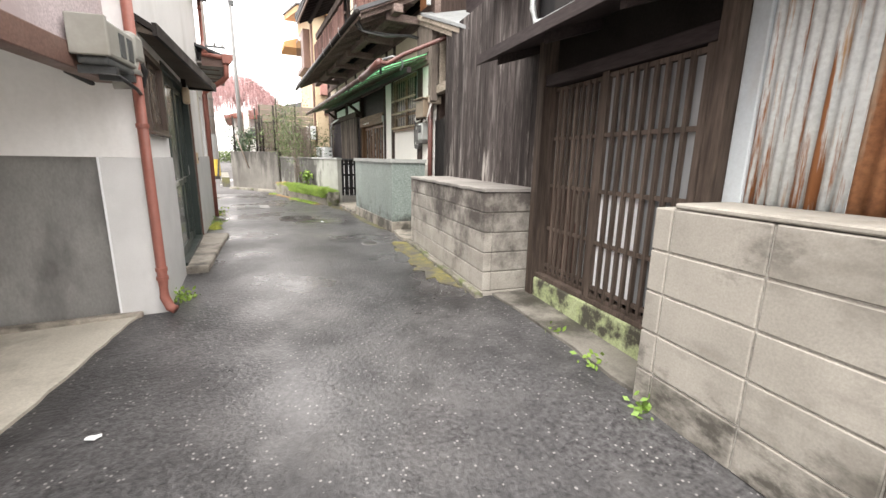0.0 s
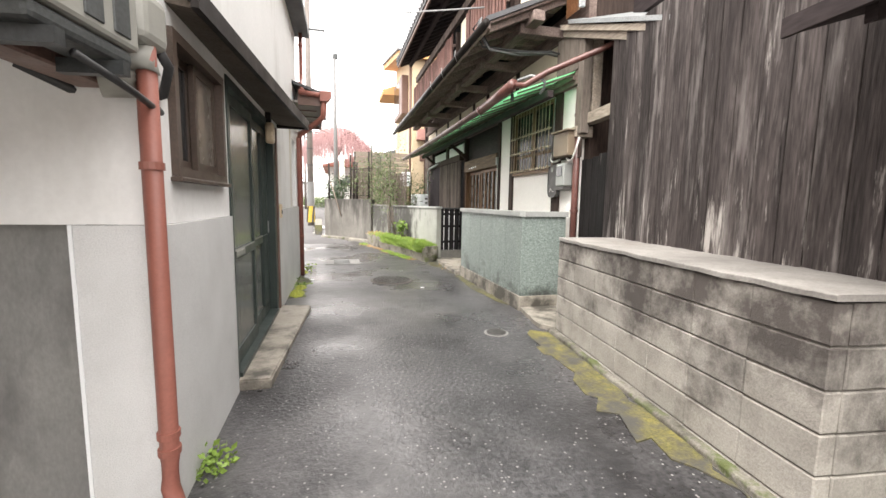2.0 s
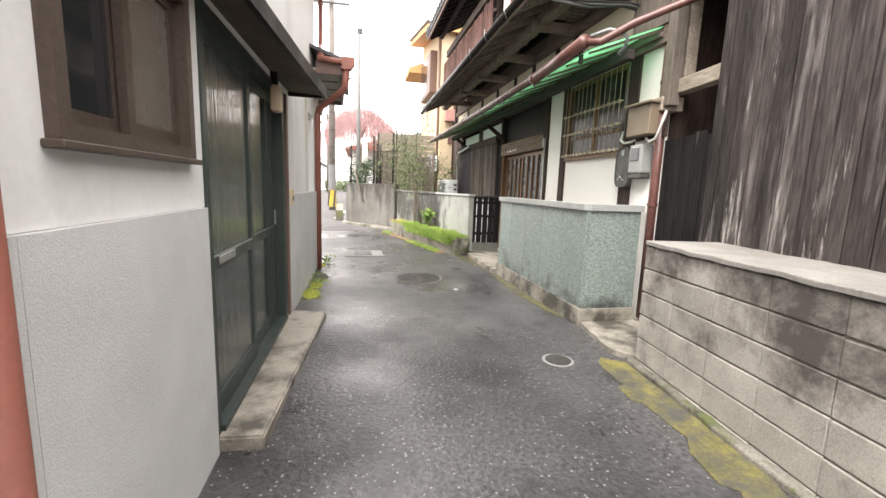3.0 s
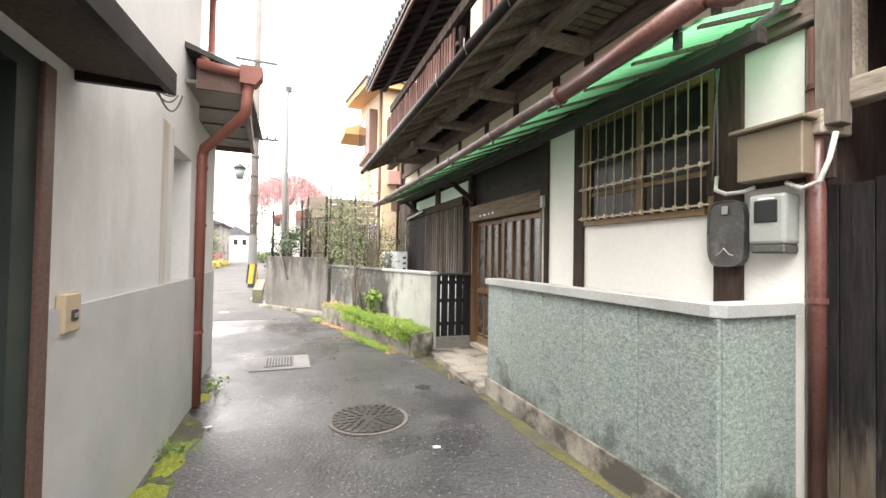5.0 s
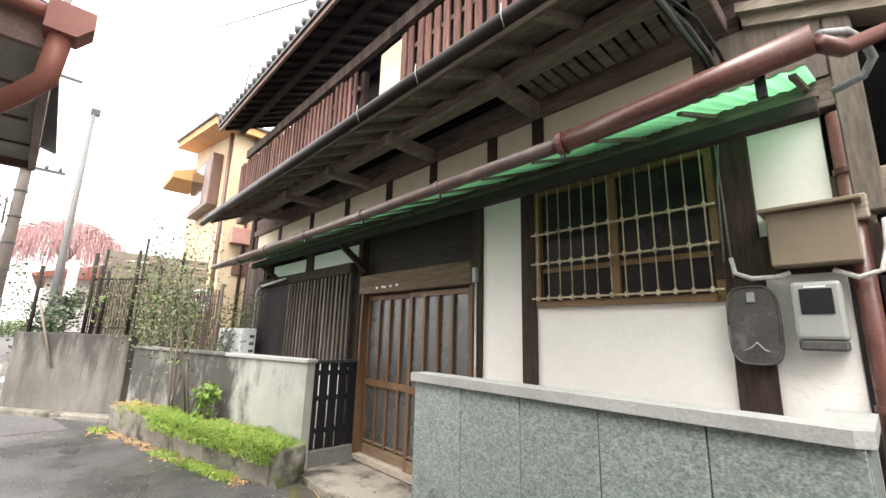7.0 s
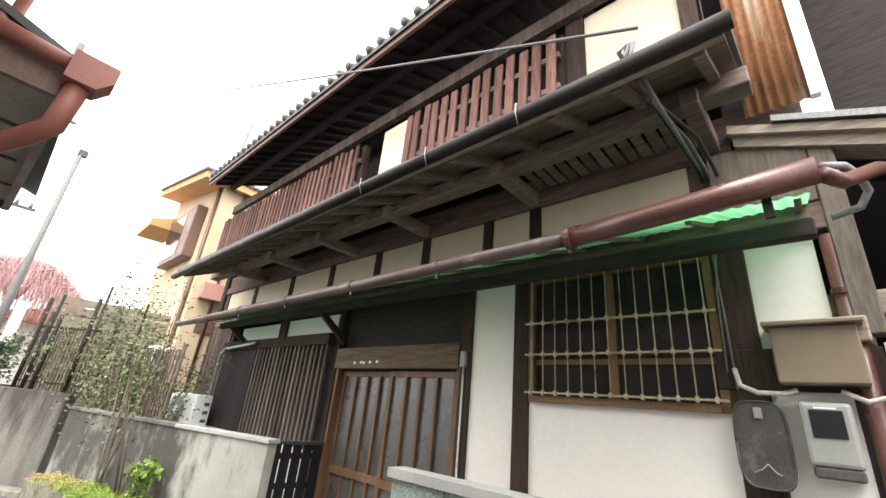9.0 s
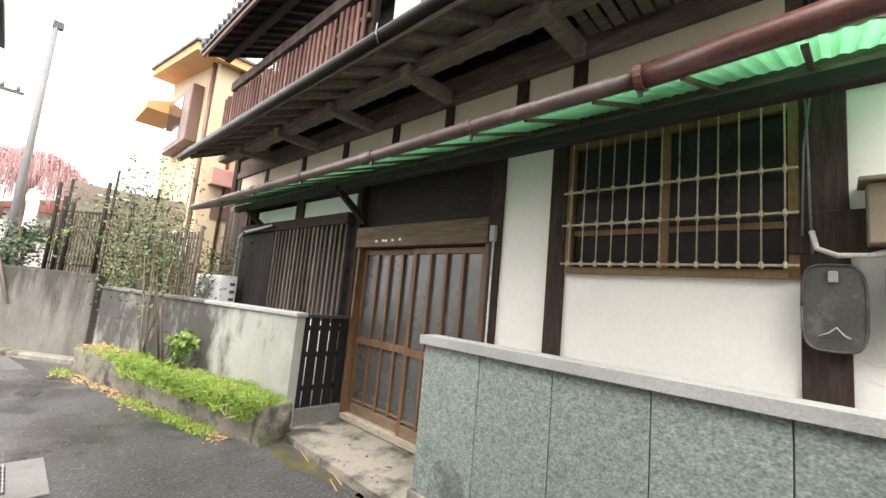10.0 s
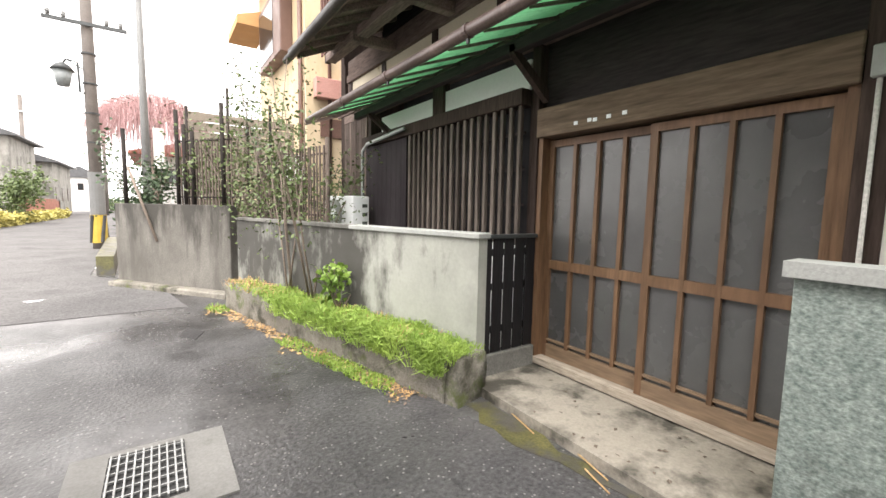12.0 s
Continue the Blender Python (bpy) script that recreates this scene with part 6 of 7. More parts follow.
def slim_pole():
    x, y = 0.03, 23.3
    t = thing("steel_pole", "slim pale pole with a small lamp head and a box", "pole", (x, y, 0.15))
    part("shaft", tube(bmesh.new(), [(x, y, 0.1), (x, y, 8.45)], 0.12, 12, r1=0.06), POLE_GREY, t, smooth=True)
    part("lamp_head", box(x - 0.08, x + 0.16, y - 0.06, y + 0.06, 8.25, 8.5, None, 0.03), LAMP_METAL, t)
    part("sign_box", box(x + 0.17, x + 0.42, y - 0.14, y - 0.10, 2.6, 3.68, None, 0.01), PALE_CONDUIT, t, "pale flat sign seen from behind")


slim_pole()


WIRE_END = (-0.5, 29.4, 13.4)


def wire(name, a, b, drop, r, material, label):
    t = thing(name, label, "cable", a)
    part("strand", tube(bmesh.new(), sag(a, b, drop, 18), r, 6), material, t, smooth=True)


wire("overhead_cable", (2.0, 7.75, 4.2), WIRE_END, 0.25, 0.012, GREY_CABLE, "grey service cable crossing to the pole")
wire("overhead_cable", (-1.9, 26.5, 7.2), (-14.0, 18.0, 8.0), 0.6, 0.012, BLACK_CABLE, "thin black overhead cable")
wire("overhead_cable", (-0.9, 26.5, 7.2), (-6.0, 60.0, 7.5), 0.6, 0.012, BLACK_CABLE, "thin black overhead cable")


def cable_bundle():
    t = thing("cable_bundle", "loose bundle of grey cables hanging from the eave", "cable", (2.1, 7.6, 4.2))
    for k in range(6):
        o = random.uniform(-0.05, 0.05)
        q = random.uniform(-0.05, 0.05)
        part("cable", tube(bmesh.new(), [(1.98, 7.78 + q, 4.08), (1.93 + o, 7.80 + q, 3.95), (2.05 + o, 7.72 + q, 3.66 + q), (2.5, 7.66 + o, 3.62 + q * 0.5), (2.95, 7.66 + o, 3.68), (3.12, 7.66 + o, 3.66)], 0.012, 6), GREY_CABLE if k % 2 else BLACK_CABLE, t, smooth=True)


cable_bundle()


def manhole():
    c = Vector((1.0, 9.62))
    z = ground_z(c.x, c.y)
    t = thing("manhole_cover", "round cast-iron manhole cover in the wet asphalt", "manhole cover", (c.x, c.y, z))
    part("ring", tube(bmesh.new(), [(c.x, c.y, z - 0.05), (c.x, c.y, z + 0.008)], 0.38, 40), POLE_CONC, t, "worn concrete collar")
    part("cover", tube(bmesh.new(), [(c.x, c.y, z - 0.05), (c.x, c.y, z + 0.016)], 0.345, 40), IRON, t)
    stud = mesh_of("stud", box(-0.012, 0.012, -0.028, 0.028, 0, 0.008, None, 0.003), IRON)
    for ring, n in ((0.10, 8), (0.17, 14), (0.24, 20), (0.31, 28)):
        for k in range(n):
            a = 2 * math.pi * k / n
            piece("stud", stud, t, pose(c.x + ring * math.cos(a), c.y + ring * math.sin(a), z + 0.016, 0, 0, math.degrees(a) + 90))


manhole()
t = thing("small_cover", "small round iron valve cover in the asphalt", "manhole cover", (1.75, 6.35, 0.14))
zc = ground_z(1.75, 6.35)
part("ring", tube(bmesh.new(), [(1.75, 6.35, zc - 0.03), (1.75, 6.35, zc + 0.006)], 0.135, 24), GREY_CONC, t)
part("cover", tube(bmesh.new(), [(1.75, 6.35, zc - 0.03), (1.75, 6.35, zc + 0.013)], 0.11, 24), IRON, t)


def drain_grate():
    z = ground_z(0.14, 12.0)
    t = thing("drain_grate", "galvanised steel drain grate in a concrete surround", "drain", (0.14, 12.05, z))
    bm = bmesh.new()
    for x0, x1, y0, y1 in ((-0.22, -0.04, 11.65, 12.42), (0.34, 0.56, 11.65, 12.42), (-0.04, 0.34, 11.65, 11.78), (-0.04, 0.34, 12.36, 12.42)):
        part("surround_slab", box(x0, x1, y0, y1, z - 0.05, z + 0.012), GREY_CONC, t)
    # Nearly flush black plate; the depth and shade of the pit are painted.
    part("pit", box(-0.04, 0.34, 11.78, 12.36, z - 0.04, z + 0.0061), BLACK_PAINT, t, "black plate standing in for the dark pit below the bars")
    for i in range(10):
        x = -0.025 + i * 0.0388
        part("bar", box(x - 0.0045, x + 0.0045, 11.79, 12.35, z + 0.007, z + 0.028), GALV, t)
    for i in range(7):
        y = 11.82 + i * 0.083
        part("cross_bar", box(-0.035, 0.335, y - 0.004, y + 0.004, z + 0.010, z + 0.022), GALV, t)


drain_grate()


def aircon_white(x, y, z, name_label, rz):
    m = pose(x, y, z, 0, 0, rz)
    t = thing("air_conditioner", name_label, "air conditioner", (x, y, z))
    part("casing", box(-0.15, 0.15, -0.39, 0.39, 0, 0.55, m, 0.02, 2), WHITE_SHEET, t)
    part("fan_ring", tube(bmesh.new(), [m @ Vector((-0.15, 0.1, 0.28)), m @ Vector((-0.165, 0.1, 0.28))], 0.22, 24), METER_GREY, t, "round grey fan guard")
    part("fan_hub", tube(bmesh.new(), [m @ Vector((-0.165, 0.1, 0.28)), m @ Vector((-0.172, 0.1, 0.28))], 0.07, 16), WHITE_SHEET, t)
    for k in range(3):
        part("vent", box(0.02, 0.11, -0.395, -0.388, 0.12 + k * 0.13, 0.17 + k * 0.13, m), AC_DARK, t)


aircon_white(2.68, 15.55, 1.28, "white outdoor air conditioner behind the garden wall", 12)
# Stand kept pale so it shows bright between the gate boards.
part("stand_slab", box(2.45, 2.95, 15.05, 16.05, 0.1, 1.28), APRON, tagged(thing("aircon_stand", "concrete stand under the air conditioner, pale to brighten the gate slits", "stand", (2.7, 15.5, 0.1)), kind="structure"))
aircon_white(2.74, 18.9, 2.2, "white outdoor air conditioner on the yellow house", 0)


# ---- planting ----
def leaf_faces(verts, faces, c, size, droop=0.3):
    d = Vector((random.gauss(0, 1), random.gauss(0, 1), random.gauss(0, 0.6) - droop)).normalized()
    s = d.cross(Vector((random.gauss(0, 1), random.gauss(0, 1), random.gauss(0, 1)))).normalized() * size * 0.28
    k = len(verts)
    verts += [c, c + d * size * 0.5 + s, c + d * size, c + d * size * 0.5 - s]
    faces.append((k, k + 1, k + 2, k + 3))


def mesh_raw(name, verts, faces, material, parent, label="", kind=""):
    me = bpy.data.meshes.new(name)
    me.from_pydata(verts, [], faces)
    me.materials.append(material)
    return tagged(attach(new(name, me), parent), label, kind=kind)


def blades(name, n, at, length, material, parent, label="", kind="stuff", width=0.006):
    verts, faces = [], []
    for _ in range(n):
        p = at()
        d = Vector((random.gauss(0, 0.5), random.gauss(0, 0.5), 1)).normalized()
        out = Vector((random.gauss(-0.5, 0.5), random.gauss(0, 0.5), -0.5))
        l = length * random.uniform(0.5, 1.2)
        s = d.cross(Vector((random.gauss(0, 1), random.gauss(0, 1), 0.1))).normalized() * width
        a, b, c = p, p + d * l * 0.55, p + d * l * 0.8 + out * l * 0.45
        k = len(verts)
        verts += [a - s, a + s, b + s * 0.8, b - s * 0.8, c]
        faces += [(k, k + 1, k + 2, k + 3), (k + 3, k + 2, k + 4)]
    return mesh_raw(name, verts, faces, material, parent, label, kind)


def planter_grass():
    t = thing("planter_grass", "bright green grass spilling over the planter kerb", "grass", (1.9, 13.6, 0.5), kind="stuff")
    def tuft():
        while True:
            a, b = random.uniform(-0.40, -0.02), random.uniform(-0.08, 4.2)
            dense = 1.0 if b < 2.0 else max(0.12, 1.0 - (b - 2.0) * 0.55)
            if random.random() < dense * (0.35 + 1.3 * (0.5 + noise.noise((a * 6, b * 3.2, 4.0)))):
                return MG @ Vector((a, b, 0.50 + 0.07 * noise.noise((a * 5, b * 2.6, 0)) + random.uniform(-0.02, 0.04)))
    blades("grass", 8500, tuft, 0.16, GRASS, t, width=0.0045)
    def spill():
        while True:
            b = 0.02 + 2.9 * random.random() ** 1.2
            if random.random() < 0.5 + 1.1 * noise.noise((b * 3.3, 1.0, 0)):
                return MG @ Vector((random.uniform(-0.45, -0.34), b, random.uniform(0.36, 0.58)))
    blades("grass", 3600, spill, 0.19, GRASS, t, width=0.0045)
    blades("dry_grass", 700, lambda: MG @ Vector((random.uniform(-0.42, -0.04), random.uniform(0.3, 4.3), random.uniform(0.50, 0.57))), 0.13, STRAW, t, "dry straw blades", width=0.004)
    t = thing("weeds", "patches of green weeds and moss along the planter foot", "weeds", (1.5, 13.0, 0.15), kind="stuff")
    def foot():
        s = random.choice((0.7, 0.95, 1.2, 1.5, 2.1, 4.3)) + random.gauss(0, 0.13)
        return MG @ Vector((random.uniform(-0.60, -0.36), s, 0.155))
    blades("grass", 1100, foot, 0.08, GRASS, t, width=0.006)


planter_grass()


def litter(label, n, at, material, size):
    t = thing("leaf_litter", label, "leaves", at(), kind="stuff")
    verts, faces = [], []
    for _ in range(n):
        p = Vector(at())
        a = random.uniform(0, 6.28)
        d = Vector((math.cos(a), math.sin(a), random.uniform(-0.05, 0.2))) * size * random.uniform(0.5, 1.3)
        s = Vector((-d.y, d.x, 0)) * 0.3
        k = len(verts)
        verts += [p, p + d * 0.5 + s + Vector((0, 0, 0.006)), p + d, p + d * 0.5 - s]
        faces.append((k, k + 1, k + 2, k + 3))
    mesh_raw("leaf", verts, faces, material, t, kind="stuff")


def foot_at(lo, hi, s0, s1):
    def f():
        q = random.uniform(s0, s1)
        p = MG @ Vector((hi + (lo - hi) * random.random() ** 1.8 * (0.7 + 0.8 * noise.noise((q * 2.3, 5.0, 0))), q, 0))
        return Vector((p.x, p.y, ground_z(p.x, p.y) + 0.008))
    return f


litter("dry straw-coloured leaves along the planter foot", 1500, foot_at(-0.68, -0.38, 0.3, 4.5), STRAW, 0.038)
litter("brown dead leaves lying in the planter", 700, lambda: MG @ Vector((random.uniform(-0.36, -0.03), random.uniform(1.9, 4.3), random.uniform(0.54, 0.58))), STRAW, 0.045)
litter("dark wet leaves along the planter foot", 700, foot_at(-0.62, -0.37, 0.2, 4.5), TWIG, 0.04)
litter("scattered dead leaves on the entrance floor", 34, lambda: Vector((random.uniform(2.4, 3.1), random.uniform(10.0, 11.9), 0.23)), TWIG, 0.04)


def shrub(label, base, height, stems, leaves, spread, leaf_mat, size=0.06, lean=(0, 0), name="shrub", nodes=(1, 2, 2, 3, 3)):
    base = Vector(base)
    t = thing(name, label, "shrub", base)
    tips = []
    for _ in range(stems):
        e = base + Vector((random.gauss(lean[0], spread * 0.5), random.gauss(lean[1], spread * 0.5), height * random.uniform(0.6, 1.0)))
        m1 = base.lerp(e, 0.5) + Vector((random.gauss(0, 0.05), random.gauss(0, 0.05), height * 0.08))
        pts = [base + Vector((random.gauss(0, 0.03), random.gauss(0, 0.03), 0)), base.lerp(m1, 0.5), m1, m1.lerp(e, 0.5), e]
        part("stem", tube(bmesh.new(), pts, 0.014, 6, r1=0.004), TWIG, t, smooth=True)
        tips.append(pts)
    verts, faces = [], []
    for _ in range(leaves):
        pts = random.choice(tips)
        i = random.choice(nodes)
        c = pts[i].lerp(pts[i + 1], random.random())
        off = Vector((random.gauss(0, spread * 0.2), random.gauss(0, spread * 0.2), random.gauss(0, spread * 0.13)))
        leaf_faces(verts, faces, c + off, size * random.uniform(0.6, 1.3))
    mesh_raw("foliage", verts, faces, leaf_mat, t)
    return t


shrub("thin-stemmed garden shrub with sparse leaves in the planter", MG @ Vector((-0.14, 2.35, 0.52)), 2.4, 4, 420, 0.6, LEAF, 0.06, (-0.05, 0.15))
shrub("young bright green sprout in the planter", MG @ Vector((-0.15, 1.75, 0.50)), 0.62, 6, 240, 0.22, LEAF_PALE, 0.09)
shrub("tall thin garden shrub reaching the awning", MG @ Vector((-0.1, 2.9, 0.52)), 3.3, 4, 420, 0.75, LEAF, 0.06, (0.25, 0.5))
shrub("arching bare-stemmed shrub with a leaning branch", MG @ Vector((0.3, 3.6, 0.3)), 3.5, 3, 170, 0.35, LEAF_DARK, 0.06, (-0.55, 0.1), nodes=(3, 3, 2))
shrub("leafy shrub behind the garden wall", MG @ Vector((0.5, 3.6, 0.2)), 2.7, 9, 1900, 0.85, LEAF, 0.06)
shrub("straight thin stems with a few leaves at the awning end", MG @ Vector((0.35, 5.1, 0.3)), 3.9, 5, 450, 0.75, LEAF, 0.065, (0.2, 0.1))
shrub("twiggy branches with small leaves above the awning end", MG @ Vector((0.15, 5.7, 0.3)), 3.9, 7, 900, 0.9, LEAF, 0.07, (0.35, 0.0), nodes=(2, 3, 3, 3))
shrub("dense shrub behind the garden wall", MG @ Vector((0.5, 4.7, 0.2)), 3.0, 9, 2000, 0.9, LEAF, 0.06)
shrub("low dark hedge behind the garden wall", MG @ Vector((0.55, 2.9, 0.2)), 1.3, 6, 260, 0.3, LEAF_DARK, 0.07)
shrub("dark evergreen behind the corner wall", MW @ Vector((0.7, 3.0, 0.2)), 3.0, 7, 1900, 0.7, LEAF_DARK, 0.09)
shrub("sparse shrub behind the corner wall", MW @ Vector((0.8, 1.0, 0.2)), 2.9, 7, 1500, 0.75, LEAF, 0.08)


def weed(label, x, y, n, size, material, z=None, spread=0.09):
    z = ground_z(x, y) if z is None else z
    t = thing("weed", label, "weed", (x, y, z))
    verts, faces = [], []
    for _ in range(n):
        leaf_faces(verts, faces, Vector((x + random.gauss(0, spread), y + random.gauss(0, spread), z + abs(random.gauss(0, spread * 0.7)))), size * random.uniform(0.6, 1.3), -0.3)
    mesh_raw("foliage", verts, faces, material, t)


weed("fresh green weed at the downpipe foot", -0.64, 4.58, 110, 0.05, LEAF_PALE, spread=0.06)
weed("low weeds in the moss under the white wall", -0.56, 9.35, 60, 0.045, LEAF_PALE, spread=0.07)


def moss_mound(label, x, y, rx, ry, h):
    t = thing("moss_mound", label, "moss", (x, y, ground_z(x, y)))
    bm = bmesh.new()
    n, m = 28, 7
    rings = []
    for j in range(m):
        f = j / (m - 1)
        ring = []
        for i in range(n):
            a = 2 * math.pi * i / n
            e = 1 + 0.35 * noise.noise((math.cos(a) * 1.7 + x, math.sin(a) * 1.7 + y, 2.0))
            r = (1 - f) * e
            z = h * (1 - (1 - f) ** 2) * (0.7 + 0.5 * noise.noise((r * math.cos(a) * 5, r * math.sin(a) * 5, x)))
            px, py = x + rx * r * math.cos(a), y + ry * r * math.sin(a)
            ring.append(bm.verts.new((px, py, ground_z(px, py) - 0.004 + z)))
        rings.append(ring)
    for q, r in zip(rings, rings[1:]):
        for i in range(n):
            bm.faces.new((q[i], q[(i + 1) % n], r[(i + 1) % n], r[i]))
    part("cushion", bm, MOSS_BRIGHT, t, smooth=True)


moss_mound("vivid yellow-green moss cushion at the wall foot", -0.56, 8.72, 0.12, 0.26, 0.09)
moss_mound("vivid yellow-green moss cushion at the wall foot", -0.54, 9.2, 0.10, 0.22, 0.06)
moss_mound("small moss cushion at the downpipe foot", -0.60, 10.75, 0.09, 0.16, 0.04)
weed("green weed beside the second downpipe", -0.52, 11.0, 60, 0.06, GRASS)
weed("small weed below the block wall", 2.0, 1.42, 40, 0.05, LEAF_PALE, spread=0.04)
weed("small weed in the kerb joint", 2.10, 1.95, 30, 0.05, LEAF_PALE, spread=0.05)
weed("small weed in the kerb joint", 2.18, 2.45, 25, 0.05, LEAF_PALE, spread=0.05)

# moss and wet strips along the feet of the walls
flat_patch("pavement_shed", [(2.08, 1.5), (2.16, 2.4), (2.22, 3.45), (2.75, 3.4), (2.6, 1.45)], DAMP_CONC, "damp concrete strip before the lattice doors", "pavement", 0.025, 0.012)
flat_patch("moss_strip", [(2.06, 3.6), (2.38, 6.2), (2.12, 6.3), (1.90, 5.0), (1.84, 4.0)], MOSS, "yellow moss along the old block wall foot", "moss", 0.006, 0.085, "stuff")
flat_patch("moss_strip", [(2.39, 7.4), (2.39, 9.9), (2.30, 9.9), (2.22, 8.8), (2.30, 7.8)], DAMP_MOSS, "brown moss along the garden wall footing", "moss", 0.005, 0.04, "stuff")
flat_patch("moss_strip", [(2.31, 10.0), (2.33, 11.75), (2.2, 11.78), (2.06, 11.3), (2.22, 10.6)], DAMP_MOSS, "damp moss beside the entrance floor", "moss", 0.005, 0.05, "stuff")
flat_patch("moss_strip", [(-0.67, 8.4), (-0.45, 8.5), (-0.45, 9.9), (-0.66, 10.3)], MOSS_GREEN, "green moss under the white wall", "moss", 0.006, 0.05, "stuff")
flat_patch("paint_mark", [(-1.55, 21.4), (-0.85, 21.5), (-0.85, 21.8), (-1.55, 21.7)], WHITE_PAINT, "worn white paint mark on the road", "road marking", 0.006, 0.03)


# ---- fence, screens and far street ----
def corner_fence():
    t = thing("fence", "dark rusty posts and rails standing on the corner wall", "fence", MW @ Vector((0.1, 1.8, 1.65)))
    for s, h in ((2.55, 3.0), (1.22, 3.25), (1.05, 3.0), (0.86, 2.95), (0.2, 3.3)):
        part("post", tube(bmesh.new(), [MW @ Vector((0.09, s, 1.64)), MW @ Vector((0.09, s, h))], 0.034, 8), DARK_IRON, t, smooth=True)
    for z in (1.78, 2.72):
        part("rail", tube(bmesh.new(), [MW @ Vector((0.10, 0.0, z)), MW @ Vector((0.10, 1.25, z))], 0.012, 6), DARK_IRON, t, smooth=True)
    bar = mesh_of("bar", box(-0.008, 0.008, -0.014, 0.014, 0, 1.1), RUST_BAR)
    for k in range(17):
        piece("bar", bar, t, MW @ pose(0.11, 0.04 + 0.07 * k, 1.652, random.uniform(-1, 1)))
    f = thing("bar_fence", "low rusty brown bar fence behind the garden wall", "fence", MG @ Vector((0.3, 4.0, 1.2)))
    for k in range(26):
        piece("bar", bar, f, MG @ pose(0.30, 2.75 + 0.075 * k, 1.35, random.uniform(-1, 1)))
    for z in (1.55, 2.35):
        part("rail", tube(bmesh.new(), [MG @ Vector((0.32, 2.7, z)), MG @ Vector((0.32, 4.7, z))], 0.014, 6), RUST_BAR, f, smooth=True)
    for q in (2.72, 4.68):
        part("post", tube(bmesh.new(), [MG @ Vector((0.34, q, 0.1)), MG @ Vector((0.34, q, 2.55))], 0.03, 8), RUST_BAR, f, smooth=True)
    part("prop", tube(bmesh.new(), [MW @ Vector((-0.06, 1.6, 1.0)), MW @ Vector((-0.02, 2.3, 2.3))], 0.022, 6), TWIG, t, "leaning wooden stick", True)
    s = thing("garden_screen", "tan block and board screens in the yard behind the wall", "screen", (0.9, 19.2, 0.15))
    for i in range(17):
        part("board", box(0.75, 4.2, 19.6, 19.64, 0.2 + i * 0.2, 0.2 + i * 0.2 + 0.18), BRICK_TAN, s)
    n = thing("net_poles", "thin dark poles leaning in the yard", "pole", (1.3, 17.5, 0.2))
    for x, y, h in ((1.25, 17.3, 3.6), (1.6, 17.6, 3.2), (0.7, 18.2, 3.4), (1.9, 17.2, 3.4)):
        part("pole", tube(bmesh.new(), [(x, y, 0.2), (x + 0.03, y, h)], 0.026, 8), DARK_IRON, n, smooth=True)


corner_fence()


def weeping_tree():
    base = Vector((0.1, 36.0, 0.15))
    t = thing("weeping_tree", "bare weeping tree with a dome of pink-red twigs", "tree", base)
    part("trunk", tube(bmesh.new(), [base, base + Vector((0.1, 0, 2.0)), base + Vector((0, 0.1, 4.2)), base + Vector((-0.1, 0, 5.8))], 0.22, 10, r1=0.10), TWIG, t, smooth=True)
    for k in range(12):
        a = k * 2 * math.pi / 12
        part("limb", tube(bmesh.new(), [base + Vector((0, 0, 4.8)), base + Vector((0.9 * math.cos(a), 0.9 * math.sin(a), 6.4)), base + Vector((2.2 * math.cos(a), 2.2 * math.sin(a), 6.5))], 0.07, 6, r1=0.02), TWIG, t, smooth=True)
    bm = bmesh.new()
    for _ in range(2300):
        a, r = random.uniform(0, 2 * math.pi), 2.5 * math.sqrt(random.uniform(0.0, 1))
        top = base + Vector((r * math.cos(a), r * math.sin(a), 7.0 - 0.26 * r * r + random.gauss(0, 0.14)))
        out = Vector((math.cos(a), math.sin(a), 0)) * random.uniform(0.1, 0.35) + Vector((random.gauss(0, 0.15), random.gauss(0, 0.15), 0))
        l = random.uniform(0.4, 1.7)
        tube(bm, [top, top + out * 0.6 + Vector((0, 0, 0.03)), top + out - Vector((0, 0, l * 0.45)), top + out * 1.1 - Vector((0, 0, l))], 0.013, 3, False, 0.007)
    part("twig_mass", bm, RED_TWIG, t)


weeping_tree()


def far_house(label, x0, x1, y0, y1, h, wall, roof, ridge):
    t = thing("house", label, "house", ((x0 + x1) / 2, (y0 + y1) / 2, 0.15))
    part("wall", box(x0, x1, y0, y1, 0.1, h), wall, t)
    part("roof", prism(bmesh.new(), [(x0 - 0.6, h - 0.1), (x1 + 0.6, h - 0.1), (x1 + 0.6, h + 0.05), ((x0 + x1) / 2, h + ridge), (x0 - 0.6, h + 0.05)], "y", y0 - 0.5, y1 + 0.5), roof, t)
    n = 3
    for k in range(n):
        xa = x0 + (x1 - x0) * (k + 0.25) / n
        w = part("window", box(xa, xa + (x1 - x0) * 0.5 / n, y0 - 0.05, y0, h * 0.62, h * 0.82), BROWN_ALU, t)
        part("pane", box(xa + 0.1, xa + (x1 - x0) * 0.5 / n - 0.1, y0 - 0.06, y0 - 0.051, h * 0.64, h * 0.80), DARK_GLASS, w)
        xa = x1 - 0.001
        w = part("window", box(x1, x1 + 0.05, y0 + (y1 - y0) * (k + 0.25) / n, y0 + (y1 - y0) * (k + 0.7) / n, h * 0.3, h * 0.55), BROWN_ALU, t)
    return t


far_house("white far house with a grey tiled roof", -17, -8.9, 54, 62, 6.6, OLD_CONC, ROOF_TILE, 1.7)
